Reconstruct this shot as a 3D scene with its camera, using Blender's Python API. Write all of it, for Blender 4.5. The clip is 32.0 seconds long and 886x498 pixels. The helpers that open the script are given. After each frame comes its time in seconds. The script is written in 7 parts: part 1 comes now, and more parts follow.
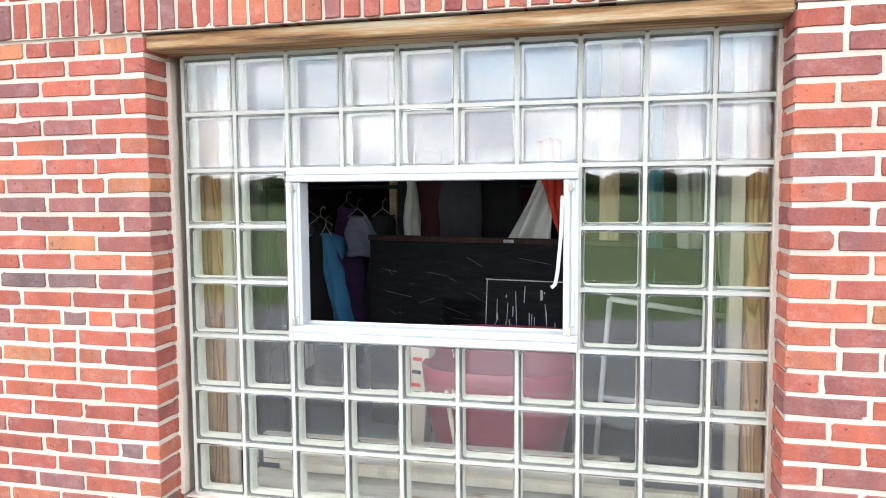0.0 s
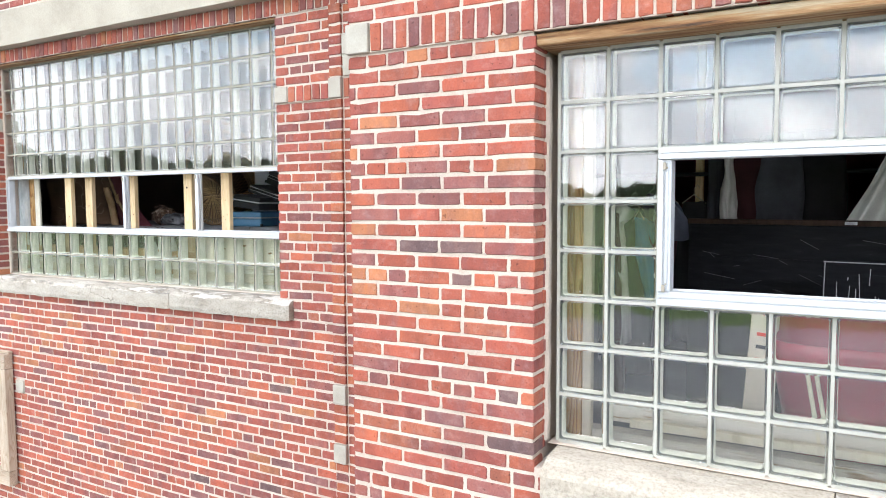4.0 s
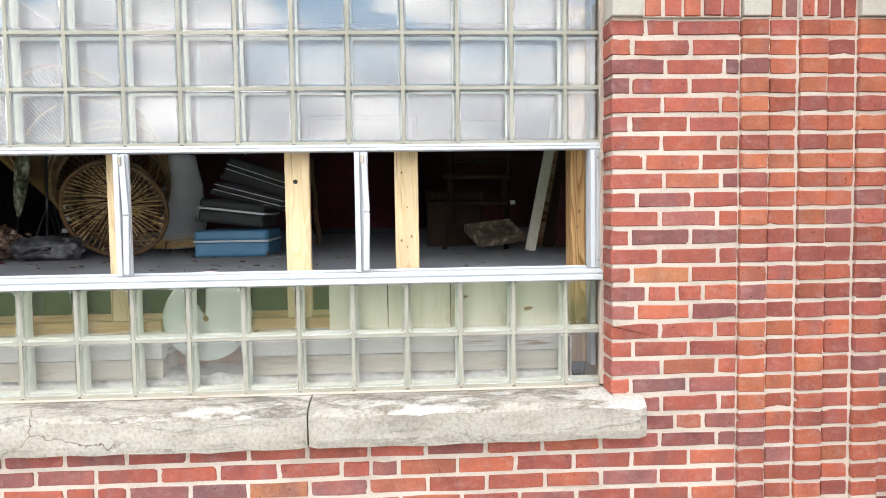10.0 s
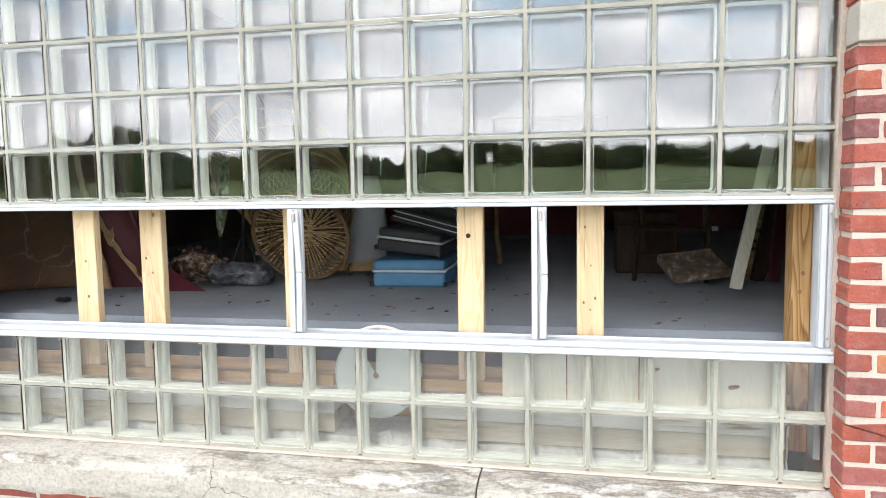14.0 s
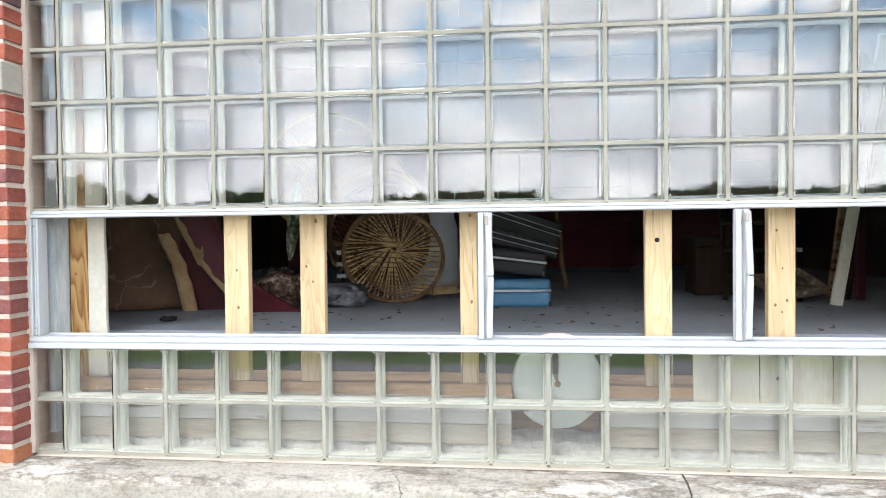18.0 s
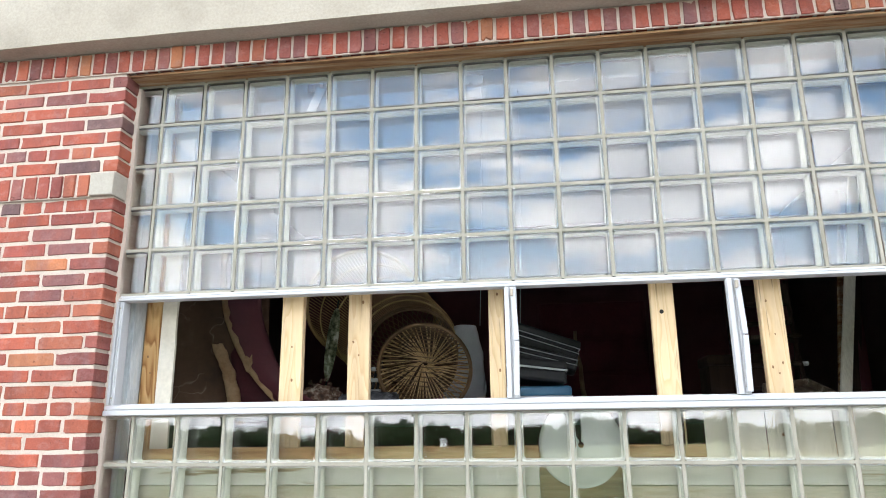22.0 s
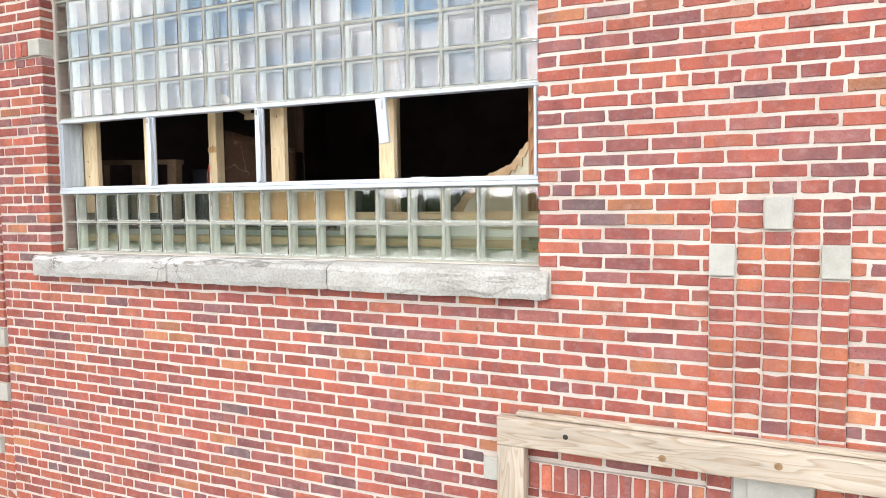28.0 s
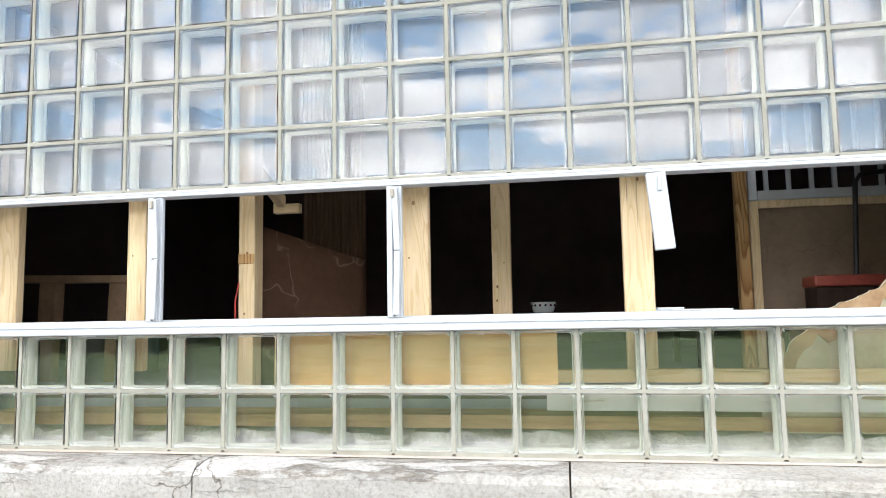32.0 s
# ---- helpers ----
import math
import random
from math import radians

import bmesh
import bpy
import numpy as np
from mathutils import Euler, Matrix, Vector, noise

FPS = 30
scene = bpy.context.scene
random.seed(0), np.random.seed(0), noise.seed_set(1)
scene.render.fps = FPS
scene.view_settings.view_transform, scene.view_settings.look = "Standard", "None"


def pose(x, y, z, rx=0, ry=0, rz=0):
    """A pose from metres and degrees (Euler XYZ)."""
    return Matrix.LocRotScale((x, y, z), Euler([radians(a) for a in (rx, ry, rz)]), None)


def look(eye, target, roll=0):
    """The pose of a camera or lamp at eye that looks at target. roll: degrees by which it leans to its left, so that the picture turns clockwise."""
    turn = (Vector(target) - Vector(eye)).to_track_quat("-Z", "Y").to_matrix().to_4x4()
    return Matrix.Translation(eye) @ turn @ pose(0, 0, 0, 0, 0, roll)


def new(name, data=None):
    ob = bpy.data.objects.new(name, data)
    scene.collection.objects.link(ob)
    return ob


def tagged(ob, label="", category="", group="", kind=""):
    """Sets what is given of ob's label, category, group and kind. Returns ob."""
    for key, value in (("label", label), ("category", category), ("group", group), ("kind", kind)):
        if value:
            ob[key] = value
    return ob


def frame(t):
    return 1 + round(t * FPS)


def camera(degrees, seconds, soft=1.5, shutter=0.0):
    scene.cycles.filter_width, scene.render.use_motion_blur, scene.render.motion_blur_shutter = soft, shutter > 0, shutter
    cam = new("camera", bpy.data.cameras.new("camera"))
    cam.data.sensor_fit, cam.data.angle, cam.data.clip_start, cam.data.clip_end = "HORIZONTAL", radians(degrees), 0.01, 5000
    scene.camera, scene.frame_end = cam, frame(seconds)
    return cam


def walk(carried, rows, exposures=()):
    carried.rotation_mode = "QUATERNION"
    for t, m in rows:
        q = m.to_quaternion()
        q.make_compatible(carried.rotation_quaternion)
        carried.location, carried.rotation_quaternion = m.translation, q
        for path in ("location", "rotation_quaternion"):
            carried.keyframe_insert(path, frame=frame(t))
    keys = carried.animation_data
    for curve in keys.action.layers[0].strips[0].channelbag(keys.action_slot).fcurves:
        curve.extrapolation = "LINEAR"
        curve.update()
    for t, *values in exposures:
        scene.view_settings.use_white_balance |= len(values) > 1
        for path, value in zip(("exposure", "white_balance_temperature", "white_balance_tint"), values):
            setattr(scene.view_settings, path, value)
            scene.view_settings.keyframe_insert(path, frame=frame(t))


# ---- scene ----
cam = camera(64.5, 32.0, soft=1.0)
METRES, EYE, TILT, LEAN, TURN = 16.65, 4.2, 0.0, 0.0, 14.8
PATH = [
    (0, (7.535, -3.424, 5.182), (7.089, -1.48, 5.023), -0.4),
    (0.5, (7.886, -3.671, 5.104), (7.127, -1.825, 4.983), -0.2),
    (1, (8.19, -4.026, 5.087), (7.365, -2.208, 4.961), -0.2),
    (1.5, (8.339, -4.265, 5.081), (7.49, -2.459, 4.951), -0.2),
    (2, (8.329, -4.403, 5.077), (7.414, -2.63, 4.943), -0.3),
    (2.5, (8.195, -4.423, 5.067), (7.241, -2.671, 4.93), -0.4),
    (3, (7.843, -4.295, 5.058), (6.884, -2.546, 4.922), -0.3),
    (3.5, (7.435, -4.075, 5.056), (6.47, -2.329, 4.921), -0.3),
    (4, (7.034, -3.905, 5.07), (6.066, -2.16, 4.934), -0.3),
    (4.5, (6.466, -3.87, 5.102), (5.482, -2.135, 4.953), -0.8),
    (6.5, (4.289, -3.639, 5.234), (3.63, -1.76, 5.046), -0.8),
    (7, (3.877, -3.463, 5.22), (3.295, -1.557, 5.052), -0.8),
    (7.5, (3.561, -3.276, 5.192), (3.041, -1.351, 5.044), -0.7),
    (8, (3.306, -3.102, 5.083), (2.927, -1.142, 4.956), -0.5),
    (8.5, (3.104, -2.933, 5.058), (2.929, -0.944, 4.937), -0.5),
    (9, (2.925, -2.779, 5.072), (2.898, -0.783, 4.953), -0.7),
    (9.5, (2.861, -2.691, 5.076), (2.908, -0.695, 4.958), -0.7),
    (10, (2.837, -2.639, 5.087), (2.949, -0.646, 4.967), -0.8),
    (10.5, (2.802, -2.61, 5.093), (2.904, -0.616, 4.971), -0.9),
    (11, (2.766, -2.572, 5.145), (2.796, -0.576, 5.022), -1.0),
    (11.5, (2.795, -2.528, 5.324), (2.761, -0.532, 5.201), -1.0),
    (12, (2.832, -2.509, 5.376), (2.7, -0.518, 5.238), -1.1),
    (12.5, (2.863, -2.512, 5.37), (2.56, -0.542, 5.211), -1.0),
    (13, (2.895, -2.483, 5.362), (2.492, -0.531, 5.189), -0.9),
    (13.5, (2.933, -2.414, 5.359), (2.53, -0.463, 5.183), -0.9),
    (14, (2.856, -2.361, 5.367), (2.442, -0.412, 5.19), -0.9),
    (14.5, (2.561, -2.375, 5.373), (2.143, -0.428, 5.194), -0.9),
    (15, (2.235, -2.418, 5.398), (1.808, -0.474, 5.2), -1.1),
    (15.5, (2.015, -2.462, 5.441), (1.681, -0.504, 5.208), -0.8),
    (17.5, (1.928, -2.486, 5.256), (1.703, -0.504, 5.104), -0.7),
    (18, (1.955, -2.483, 5.218), (1.723, -0.497, 5.177), -0.6),
    (18.5, (1.95, -2.49, 5.13), (1.727, -0.504, 5.189), -0.6),
    (19, (1.954, -2.488, 4.97), (1.727, -0.508, 5.137), -0.6),
    (19.5, (1.936, -2.492, 4.873), (1.713, -0.523, 5.146), -0.5),
    (20, (1.922, -2.516, 4.81), (1.696, -0.564, 5.183), -0.5),
    (20.5, (1.921, -2.628, 4.774), (1.699, -0.695, 5.24), -0.5),
    (21, (1.941, -2.781, 4.747), (1.815, -0.861, 5.291), -0.4),
    (21.5, (1.94, -2.841, 4.735), (1.786, -0.925, 5.289), -0.6),
    (22, (1.942, -2.841, 4.722), (1.67, -0.925, 5.227), -0.6),
    (22.5, (1.937, -2.841, 4.698), (1.547, -0.914, 5.067), -0.7),
    (23, (2.013, -2.951, 4.765), (1.456, -1.034, 4.894), -0.7),
    (23.5, (2.087, -3.197, 4.822), (1.427, -1.314, 4.687), -0.9),
    (24, (2.178, -3.494, 4.846), (1.223, -1.75, 4.631), -1.3),
    (24.5, (2.282, -3.834, 4.752), (1.149, -2.199, 4.541), -0.9),
    (26.5, (1.294, -3.66, 4.769), (0.121, -2.047, 4.623), -1.0),
    (27, (0.548, -3.667, 4.755), (-0.546, -1.999, 4.606), -0.8),
    (27.5, (-0.265, -3.65, 4.727), (-1.271, -1.927, 4.585), -0.7),
    (28, (-1.052, -3.45, 4.733), (-1.88, -1.635, 4.592), -0.7),
    (28.5, (-1.626, -3.225, 4.739), (-2.347, -1.364, 4.617), -0.7),
    (29, (-1.93, -3.008, 4.757), (-2.618, -1.132, 4.667), -0.7),
    (29.5, (-2.09, -2.862, 4.761), (-2.721, -0.965, 4.716), -0.7),
    (30, (-2.216, -2.731, 4.78), (-2.768, -0.808, 4.788), -0.7),
    (30.5, (-2.394, -2.602, 4.799), (-2.889, -0.665, 4.859), -0.7),
    (31, (-2.63, -2.482, 4.828), (-3.041, -0.527, 4.93), -0.8),
    (31.5, (-2.905, -2.38, 4.844), (-3.282, -0.422, 4.997), -0.9),
    (32, (-3.259, -2.313, 4.847), (-3.605, -0.352, 5.04), -1.0),
]
EXPOSURES = [(0, 0.79, 6400, 10), (1, 0.69, 6400, 10), (2, 0.68, 6400, 10), (3, 0.65, 6400, 10), (4.5, 0.64, 6400, 10), (7, 0.59, 6450, 10), (10, 0.58, 6650, 10), (12, 0.64, 6600, 10), (14, 0.66, 6550, 10), (18, 0.58, 6450, 10), (20, 0.59, 6450, 10), (22, 0.53, 6450, 10), (24, 0.51, 6450, 10), (27, 0.57, 6450, 10), (30, 0.58, 6450, 10), (32, 0.64, 6450, 10)]
walk(cam, [(t, look(eye, target, roll)) for t, eye, target, roll in PATH], EXPOSURES)

# ---- world, sun ----
world = bpy.data.worlds.new("world")
scene.world = world
world.use_nodes = True
wn, wl = world.node_tree.nodes, world.node_tree.links
wn.clear()
SUN_EL, SUN_AZ = 52.0, 200.0
sky = wn.new("ShaderNodeTexSky")
sky.sky_type, sky.sun_disc = "NISHITA", False
sky.sun_elevation, sky.sun_rotation = radians(SUN_EL), radians(SUN_AZ)
sky.air_density, sky.dust_density = 1.0, 1.0
coord = wn.new("ShaderNodeTexCoord")
stretch = wn.new("ShaderNodeMapping")
stretch.inputs["Scale"].default_value = (1.0, 1.0, 2.6)
wl.new(coord.outputs["Generated"], stretch.inputs["Vector"])
clouds = wn.new("ShaderNodeTexNoise")
clouds.inputs["Scale"].default_value, clouds.inputs["Detail"].default_value = 5.0, 12.0
clouds.inputs["Roughness"].default_value, clouds.inputs["Distortion"].default_value = 0.58, 0.25
wl.new(stretch.outputs["Vector"], clouds.inputs["Vector"])
cover = wn.new("ShaderNodeValToRGB")
cover.color_ramp.elements[0].position, cover.color_ramp.elements[1].position = 0.425, 0.535
wl.new(clouds.outputs["Fac"], cover.inputs["Fac"])
shade = wn.new("ShaderNodeTexNoise")
shade.inputs["Scale"].default_value, shade.inputs["Detail"].default_value = 7.0, 10.0
wl.new(stretch.outputs["Vector"], shade.inputs["Vector"])
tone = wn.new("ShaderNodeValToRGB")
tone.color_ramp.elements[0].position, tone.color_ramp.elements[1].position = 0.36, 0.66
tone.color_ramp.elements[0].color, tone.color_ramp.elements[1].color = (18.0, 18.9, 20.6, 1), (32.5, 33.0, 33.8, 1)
wl.new(shade.outputs["Fac"], tone.inputs["Fac"])
mix = wn.new("ShaderNodeMix")
mix.data_type = "RGBA"
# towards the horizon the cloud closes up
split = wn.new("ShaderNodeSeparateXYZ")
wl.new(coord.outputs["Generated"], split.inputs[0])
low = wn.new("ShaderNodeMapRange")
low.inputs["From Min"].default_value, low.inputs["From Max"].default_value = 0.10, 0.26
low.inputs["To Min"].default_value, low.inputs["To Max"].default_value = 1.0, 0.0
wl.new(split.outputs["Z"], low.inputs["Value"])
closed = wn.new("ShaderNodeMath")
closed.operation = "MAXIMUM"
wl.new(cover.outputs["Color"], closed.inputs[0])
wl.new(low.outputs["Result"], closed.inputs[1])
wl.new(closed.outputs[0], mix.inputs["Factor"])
clear = wn.new("ShaderNodeVectorMath")
clear.operation = "MULTIPLY"
clear.inputs[1].default_value = (1.95, 2.35, 2.5)
wl.new(sky.outputs["Color"], clear.inputs[0])
wl.new(clear.outputs[0], mix.inputs["A"])
wl.new(tone.outputs["Color"], mix.inputs["B"])
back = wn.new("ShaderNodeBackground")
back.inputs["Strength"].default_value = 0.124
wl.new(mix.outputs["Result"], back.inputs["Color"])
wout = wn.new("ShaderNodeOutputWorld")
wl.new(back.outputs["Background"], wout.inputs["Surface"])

sun = new("sun", bpy.data.lights.new("sun", "SUN"))
sun.data.energy, sun.data.angle, sun.data.color = 0.5, radians(14), (1.0, 0.96, 0.9)
sun_dir = Vector((math.sin(radians(SUN_AZ)) * math.cos(radians(SUN_EL)), math.cos(radians(SUN_AZ)) * math.cos(radians(SUN_EL)), math.sin(radians(SUN_EL))))
sun.matrix_world = look(sun_dir * 60, (0, 0, 0))


# ---- materials ----
def material(name):
    m = bpy.data.materials.new(name)
    m.use_nodes = True
    n = m.node_tree.nodes
    return m, n, m.node_tree.links, n["Principled BSDF"]


def noise_node(n, l, scale, detail=4.0, rough=0.55, stretch_by=None, space="Object"):
    c = n.new("ShaderNodeTexCoord")
    t = n.new("ShaderNodeTexNoise")
    t.inputs["Scale"].default_value, t.inputs["Detail"].default_value, t.inputs["Roughness"].default_value = scale, detail, rough
    if space == "World":
        c = n.new("ShaderNodeNewGeometry")
        space = "Position"
    if stretch_by:
        mp = n.new("ShaderNodeMapping")
        mp.inputs["Scale"].default_value = stretch_by
        l.new(c.outputs[space], mp.inputs["Vector"])
        l.new(mp.outputs["Vector"], t.inputs["Vector"])
    else:
        l.new(c.outputs[space], t.inputs["Vector"])
    return t


def ramp(n, l, source, stops, constant=False):
    r = n.new("ShaderNodeValToRGB")
    r.color_ramp.interpolation = "CONSTANT" if constant else "LINEAR"
    e = r.color_ramp.elements
    while len(e) < len(stops):
        e.new(0.5)
    for k, (p, c) in enumerate(stops):
        e[k].position = p
        e[k].color = (*c, 1) if len(c) == 3 else c
    l.new(source, r.inputs["Fac"])
    return r


def blend(n, l, a, b, fac, how="MIX", amount=None):
    x = n.new("ShaderNodeMix")
    x.data_type, x.blend_type = "RGBA", how
    if amount is None:
        l.new(fac, x.inputs["Factor"])
    else:
        x.inputs["Factor"].default_value = amount
    l.new(a, x.inputs["A"])
    l.new(b, x.inputs["B"])
    return x.outputs["Result"]


def bump(n, l, source, bsdf, strength, distance=0.01):
    b = n.new("ShaderNodeBump")
    b.inputs["Strength"].default_value, b.inputs["Distance"].default_value = strength, distance
    l.new(source, b.inputs["Height"])
    l.new(b.outputs["Normal"], bsdf.inputs["Normal"])
    return b


def speckled(name, stops, scale, rough=0.8, fine=60.0, fine_amount=0.35, relief=0.3, dist=0.003, stretch_by=None, metal=0.0, detail=5.0, spec=0.5):
    """A surface with a coarse colour variation, a fine grain and a fine relief."""
    m, n, l, b = material(name)
    coarse = noise_node(n, l, scale, detail, 0.6, stretch_by)
    col = ramp(n, l, coarse.outputs["Fac"], stops)
    grain = noise_node(n, l, fine, 3.0, 0.6, stretch_by)
    g = ramp(n, l, grain.outputs["Fac"], [(0.3, (0.55, 0.55, 0.55)), (0.65, (1.0, 1.0, 1.0))])
    l.new(blend(n, l, col.outputs["Color"], g.outputs["Color"], None, "MULTIPLY", fine_amount), b.inputs["Base Color"])
    b.inputs["Roughness"].default_value, b.inputs["Metallic"].default_value = rough, metal
    b.inputs["Specular IOR Level"].default_value = spec
    if relief:
        bump(n, l, grain.outputs["Fac"], b, relief, dist)
    return m


def brick_material(name, single, warm=False):
    """Fired clay; warm: a batch of even, orange-red bricks."""
    m, n, l, b = material(name)
    if single:
        info = n.new("ShaderNodeObjectInfo")
        rnd = info.outputs["Random"]
    else:
        geo = n.new("ShaderNodeNewGeometry")
        rnd = geo.outputs["Random Per Island"]
    mixed = [(0.0, (0.315, 0.083, 0.052)), (0.13, (0.275, 0.073, 0.051)), (0.25, (0.335, 0.095, 0.055)), (0.36, (0.235, 0.077, 0.064)),
             (0.46, (0.305, 0.083, 0.054)), (0.60, (0.222, 0.084, 0.073)), (0.68, (0.318, 0.102, 0.060)), (0.78, (0.262, 0.071, 0.054)),
             (0.875, (0.192, 0.083, 0.076)), (0.915, (0.360, 0.140, 0.068)), (0.955, (0.255, 0.090, 0.073)), (0.988, (0.145, 0.084, 0.078))]
    even = [(0.0, (0.295, 0.080, 0.047)), (0.25, (0.320, 0.092, 0.051)), (0.45, (0.262, 0.072, 0.050)), (0.65, (0.335, 0.106, 0.054)),
            (0.82, (0.270, 0.076, 0.056)), (0.93, (0.215, 0.080, 0.070))]
    base = ramp(n, l, rnd, even if warm else mixed, True)
    white = n.new("ShaderNodeTexWhiteNoise")
    white.noise_dimensions = "1D"
    big = n.new("ShaderNodeMath")
    big.operation = "MULTIPLY"
    big.inputs[1].default_value = 917.3
    l.new(rnd, big.inputs[0])
    l.new(big.outputs[0], white.inputs["W"])
    value = ramp(n, l, white.outputs["Value"], [(0.0, (0.86, 0.86, 0.87)), (1.0, (1.22, 1.20, 1.19))])
    c0 = blend(n, l, base.outputs["Color"], value.outputs["Color"], None, "MULTIPLY", 1.0)
    def own(t):
        """Gives every brick a stretch of the noise of its own."""
        t.noise_dimensions = "4D"
        l.new(big.outputs[0], t.inputs["W"])
        return t

    cloud = own(noise_node(n, l, 9.0, 5.0, 0.62, (1.0, 1.0, 0.5), "World"))
    tint = ramp(n, l, cloud.outputs["Fac"], [(0.30, (0.64, 0.66, 0.74)), (0.48, (0.98, 0.98, 0.98)), (0.70, (1.32, 1.22, 1.06))])
    c1 = blend(n, l, c0, tint.outputs["Color"], None, "MULTIPLY", 0.85)
    scorch = own(noise_node(n, l, 5.0, 3.0, 0.6, (2.2, 2.2, 0.6), "World"))
    burnt = ramp(n, l, scorch.outputs["Fac"], [(0.55, (0, 0, 0)), (0.72, (0.55, 0.55, 0.55))])
    mauve = n.new("ShaderNodeRGB")
    mauve.outputs[0].default_value = (0.195, 0.092, 0.088, 1)
    c1 = blend(n, l, c1, mauve.outputs[0], burnt.outputs["Color"])
    fine = noise_node(n, l, 120.0, 3.0, 0.7, None, "World")
    g = ramp(n, l, fine.outputs["Fac"], [(0.30, (0.62, 0.6, 0.6)), (0.6, (1.0, 1.0, 1.0)), (0.8, (1.25, 1.2, 1.2))])
    c2 = blend(n, l, c1, g.outputs["Color"], None, "MULTIPLY", 0.5)
    smear = noise_node(n, l, 17.0, 8.0, 0.74, (1.0, 1.0, 1.5), "World")
    film = ramp(n, l, smear.outputs["Fac"], [(0.50, (0, 0, 0)), (0.69, (0.15, 0.15, 0.15)), (0.86, (0.6, 0.6, 0.6))])
    pale = n.new("ShaderNodeRGB")
    pale.outputs[0].default_value = (0.56, 0.44, 0.395, 1)
    c3 = blend(n, l, c2, pale.outputs[0], film.outputs["Color"])
    pits = noise_node(n, l, 55.0, 2.0, 0.5, None, "World")
    pit = ramp(n, l, pits.outputs["Fac"], [(0.27, (0.45, 0.42, 0.42)), (0.33, (1.0, 1.0, 1.0))])
    l.new(blend(n, l, c3, pit.outputs["Color"], None, "MULTIPLY", 0.8), b.inputs["Base Color"])
    b.inputs["Roughness"].default_value = 0.82
    b.inputs["Specular IOR Level"].default_value = 0.3
    bump(n, l, fine.outputs["Fac"], b, 0.6, 0.004)
    return m


BRICK_ONE, BRICK_MANY = brick_material("brick_clay", True), brick_material("brick_clay_rest", False)
BRICK_WARM = brick_material("brick_clay_warm", False, True)
MORTAR = speckled("mortar", [(0.3, (0.45, 0.362, 0.290)), (0.5, (0.545, 0.450, 0.368)), (0.75, (0.61, 0.518, 0.432))], 4.0, 0.92, 140, 0.38, 0.5)
LIMESTONE = speckled("limestone", [(0.3, (0.34, 0.305, 0.245)), (0.6, (0.42, 0.382, 0.318))], 7.0, 0.85, 150, 0.25, 0.25)
CONCRETE = speckled("concrete_band", [(0.25, (0.29, 0.252, 0.195)), (0.5, (0.395, 0.348, 0.275)), (0.8, (0.47, 0.422, 0.345))], 2.2, 0.9, 80, 0.35, 0.4)
CEILING = speckled("pale_ceiling", [(0.3, (0.42, 0.40, 0.37)), (0.7, (0.56, 0.54, 0.50))], 1.5, 0.9, 40, 0.3, 0.0)
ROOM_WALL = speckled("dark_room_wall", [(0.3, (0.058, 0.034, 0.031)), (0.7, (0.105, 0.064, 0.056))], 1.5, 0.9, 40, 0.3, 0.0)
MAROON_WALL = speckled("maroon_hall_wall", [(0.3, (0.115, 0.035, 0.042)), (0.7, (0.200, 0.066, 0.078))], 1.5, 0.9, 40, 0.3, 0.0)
CARPET = speckled("grey_carpet", [(0.3, (0.28, 0.29, 0.31)), (0.7, (0.38, 0.39, 0.41))], 1.6, 0.98, 320, 0.6, 0.8, 0.004)


def grained(name, upright, stops):
    """Sawn softwood with flowing growth rings, streaks and checks."""
    m, n, l, b = material(name)
    geo = n.new("ShaderNodeNewGeometry")
    mp = n.new("ShaderNodeMapping")
    mp.inputs["Scale"].default_value = (8.0, 8.0, 0.9) if upright else (0.9, 8.0, 8.0)
    l.new(geo.outputs["Position"], mp.inputs["Vector"])
    warp = n.new("ShaderNodeTexNoise")
    warp.inputs["Scale"].default_value, warp.inputs["Detail"].default_value = 1.1, 2.0
    l.new(mp.outputs["Vector"], warp.inputs["Vector"])
    rings = n.new("ShaderNodeMath")
    rings.operation = "MULTIPLY"
    rings.inputs[1].default_value = 15.0
    l.new(warp.outputs["Fac"], rings.inputs[0])
    saw = n.new("ShaderNodeMath")
    saw.operation = "FRACT"
    l.new(rings.outputs[0], saw.inputs[0])
    col = ramp(n, l, saw.outputs[0], stops)
    streak = noise_node(n, l, 3.0, 6.0, 0.65, (1.5, 1.5, 0.3) if upright else (0.3, 1.5, 1.5), "World")
    grey = ramp(n, l, streak.outputs["Fac"], [(0.35, (0.62, 0.60, 0.58)), (0.6, (1.05, 1.05, 1.05))])
    c1 = blend(n, l, col.outputs["Color"], grey.outputs["Color"], None, "MULTIPLY", 0.8)
    check = noise_node(n, l, 26.0, 3.0, 0.5, (3.0, 3.0, 0.12) if upright else (0.12, 3.0, 3.0), "World")
    dark = ramp(n, l, check.outputs["Fac"], [(0.28, (0.35, 0.33, 0.30)), (0.36, (1, 1, 1))])
    l.new(blend(n, l, c1, dark.outputs["Color"], None, "MULTIPLY", 0.8), b.inputs["Base Color"])
    b.inputs["Roughness"].default_value = 0.85
    bump(n, l, check.outputs["Fac"], b, 0.4, 0.004)
    return m


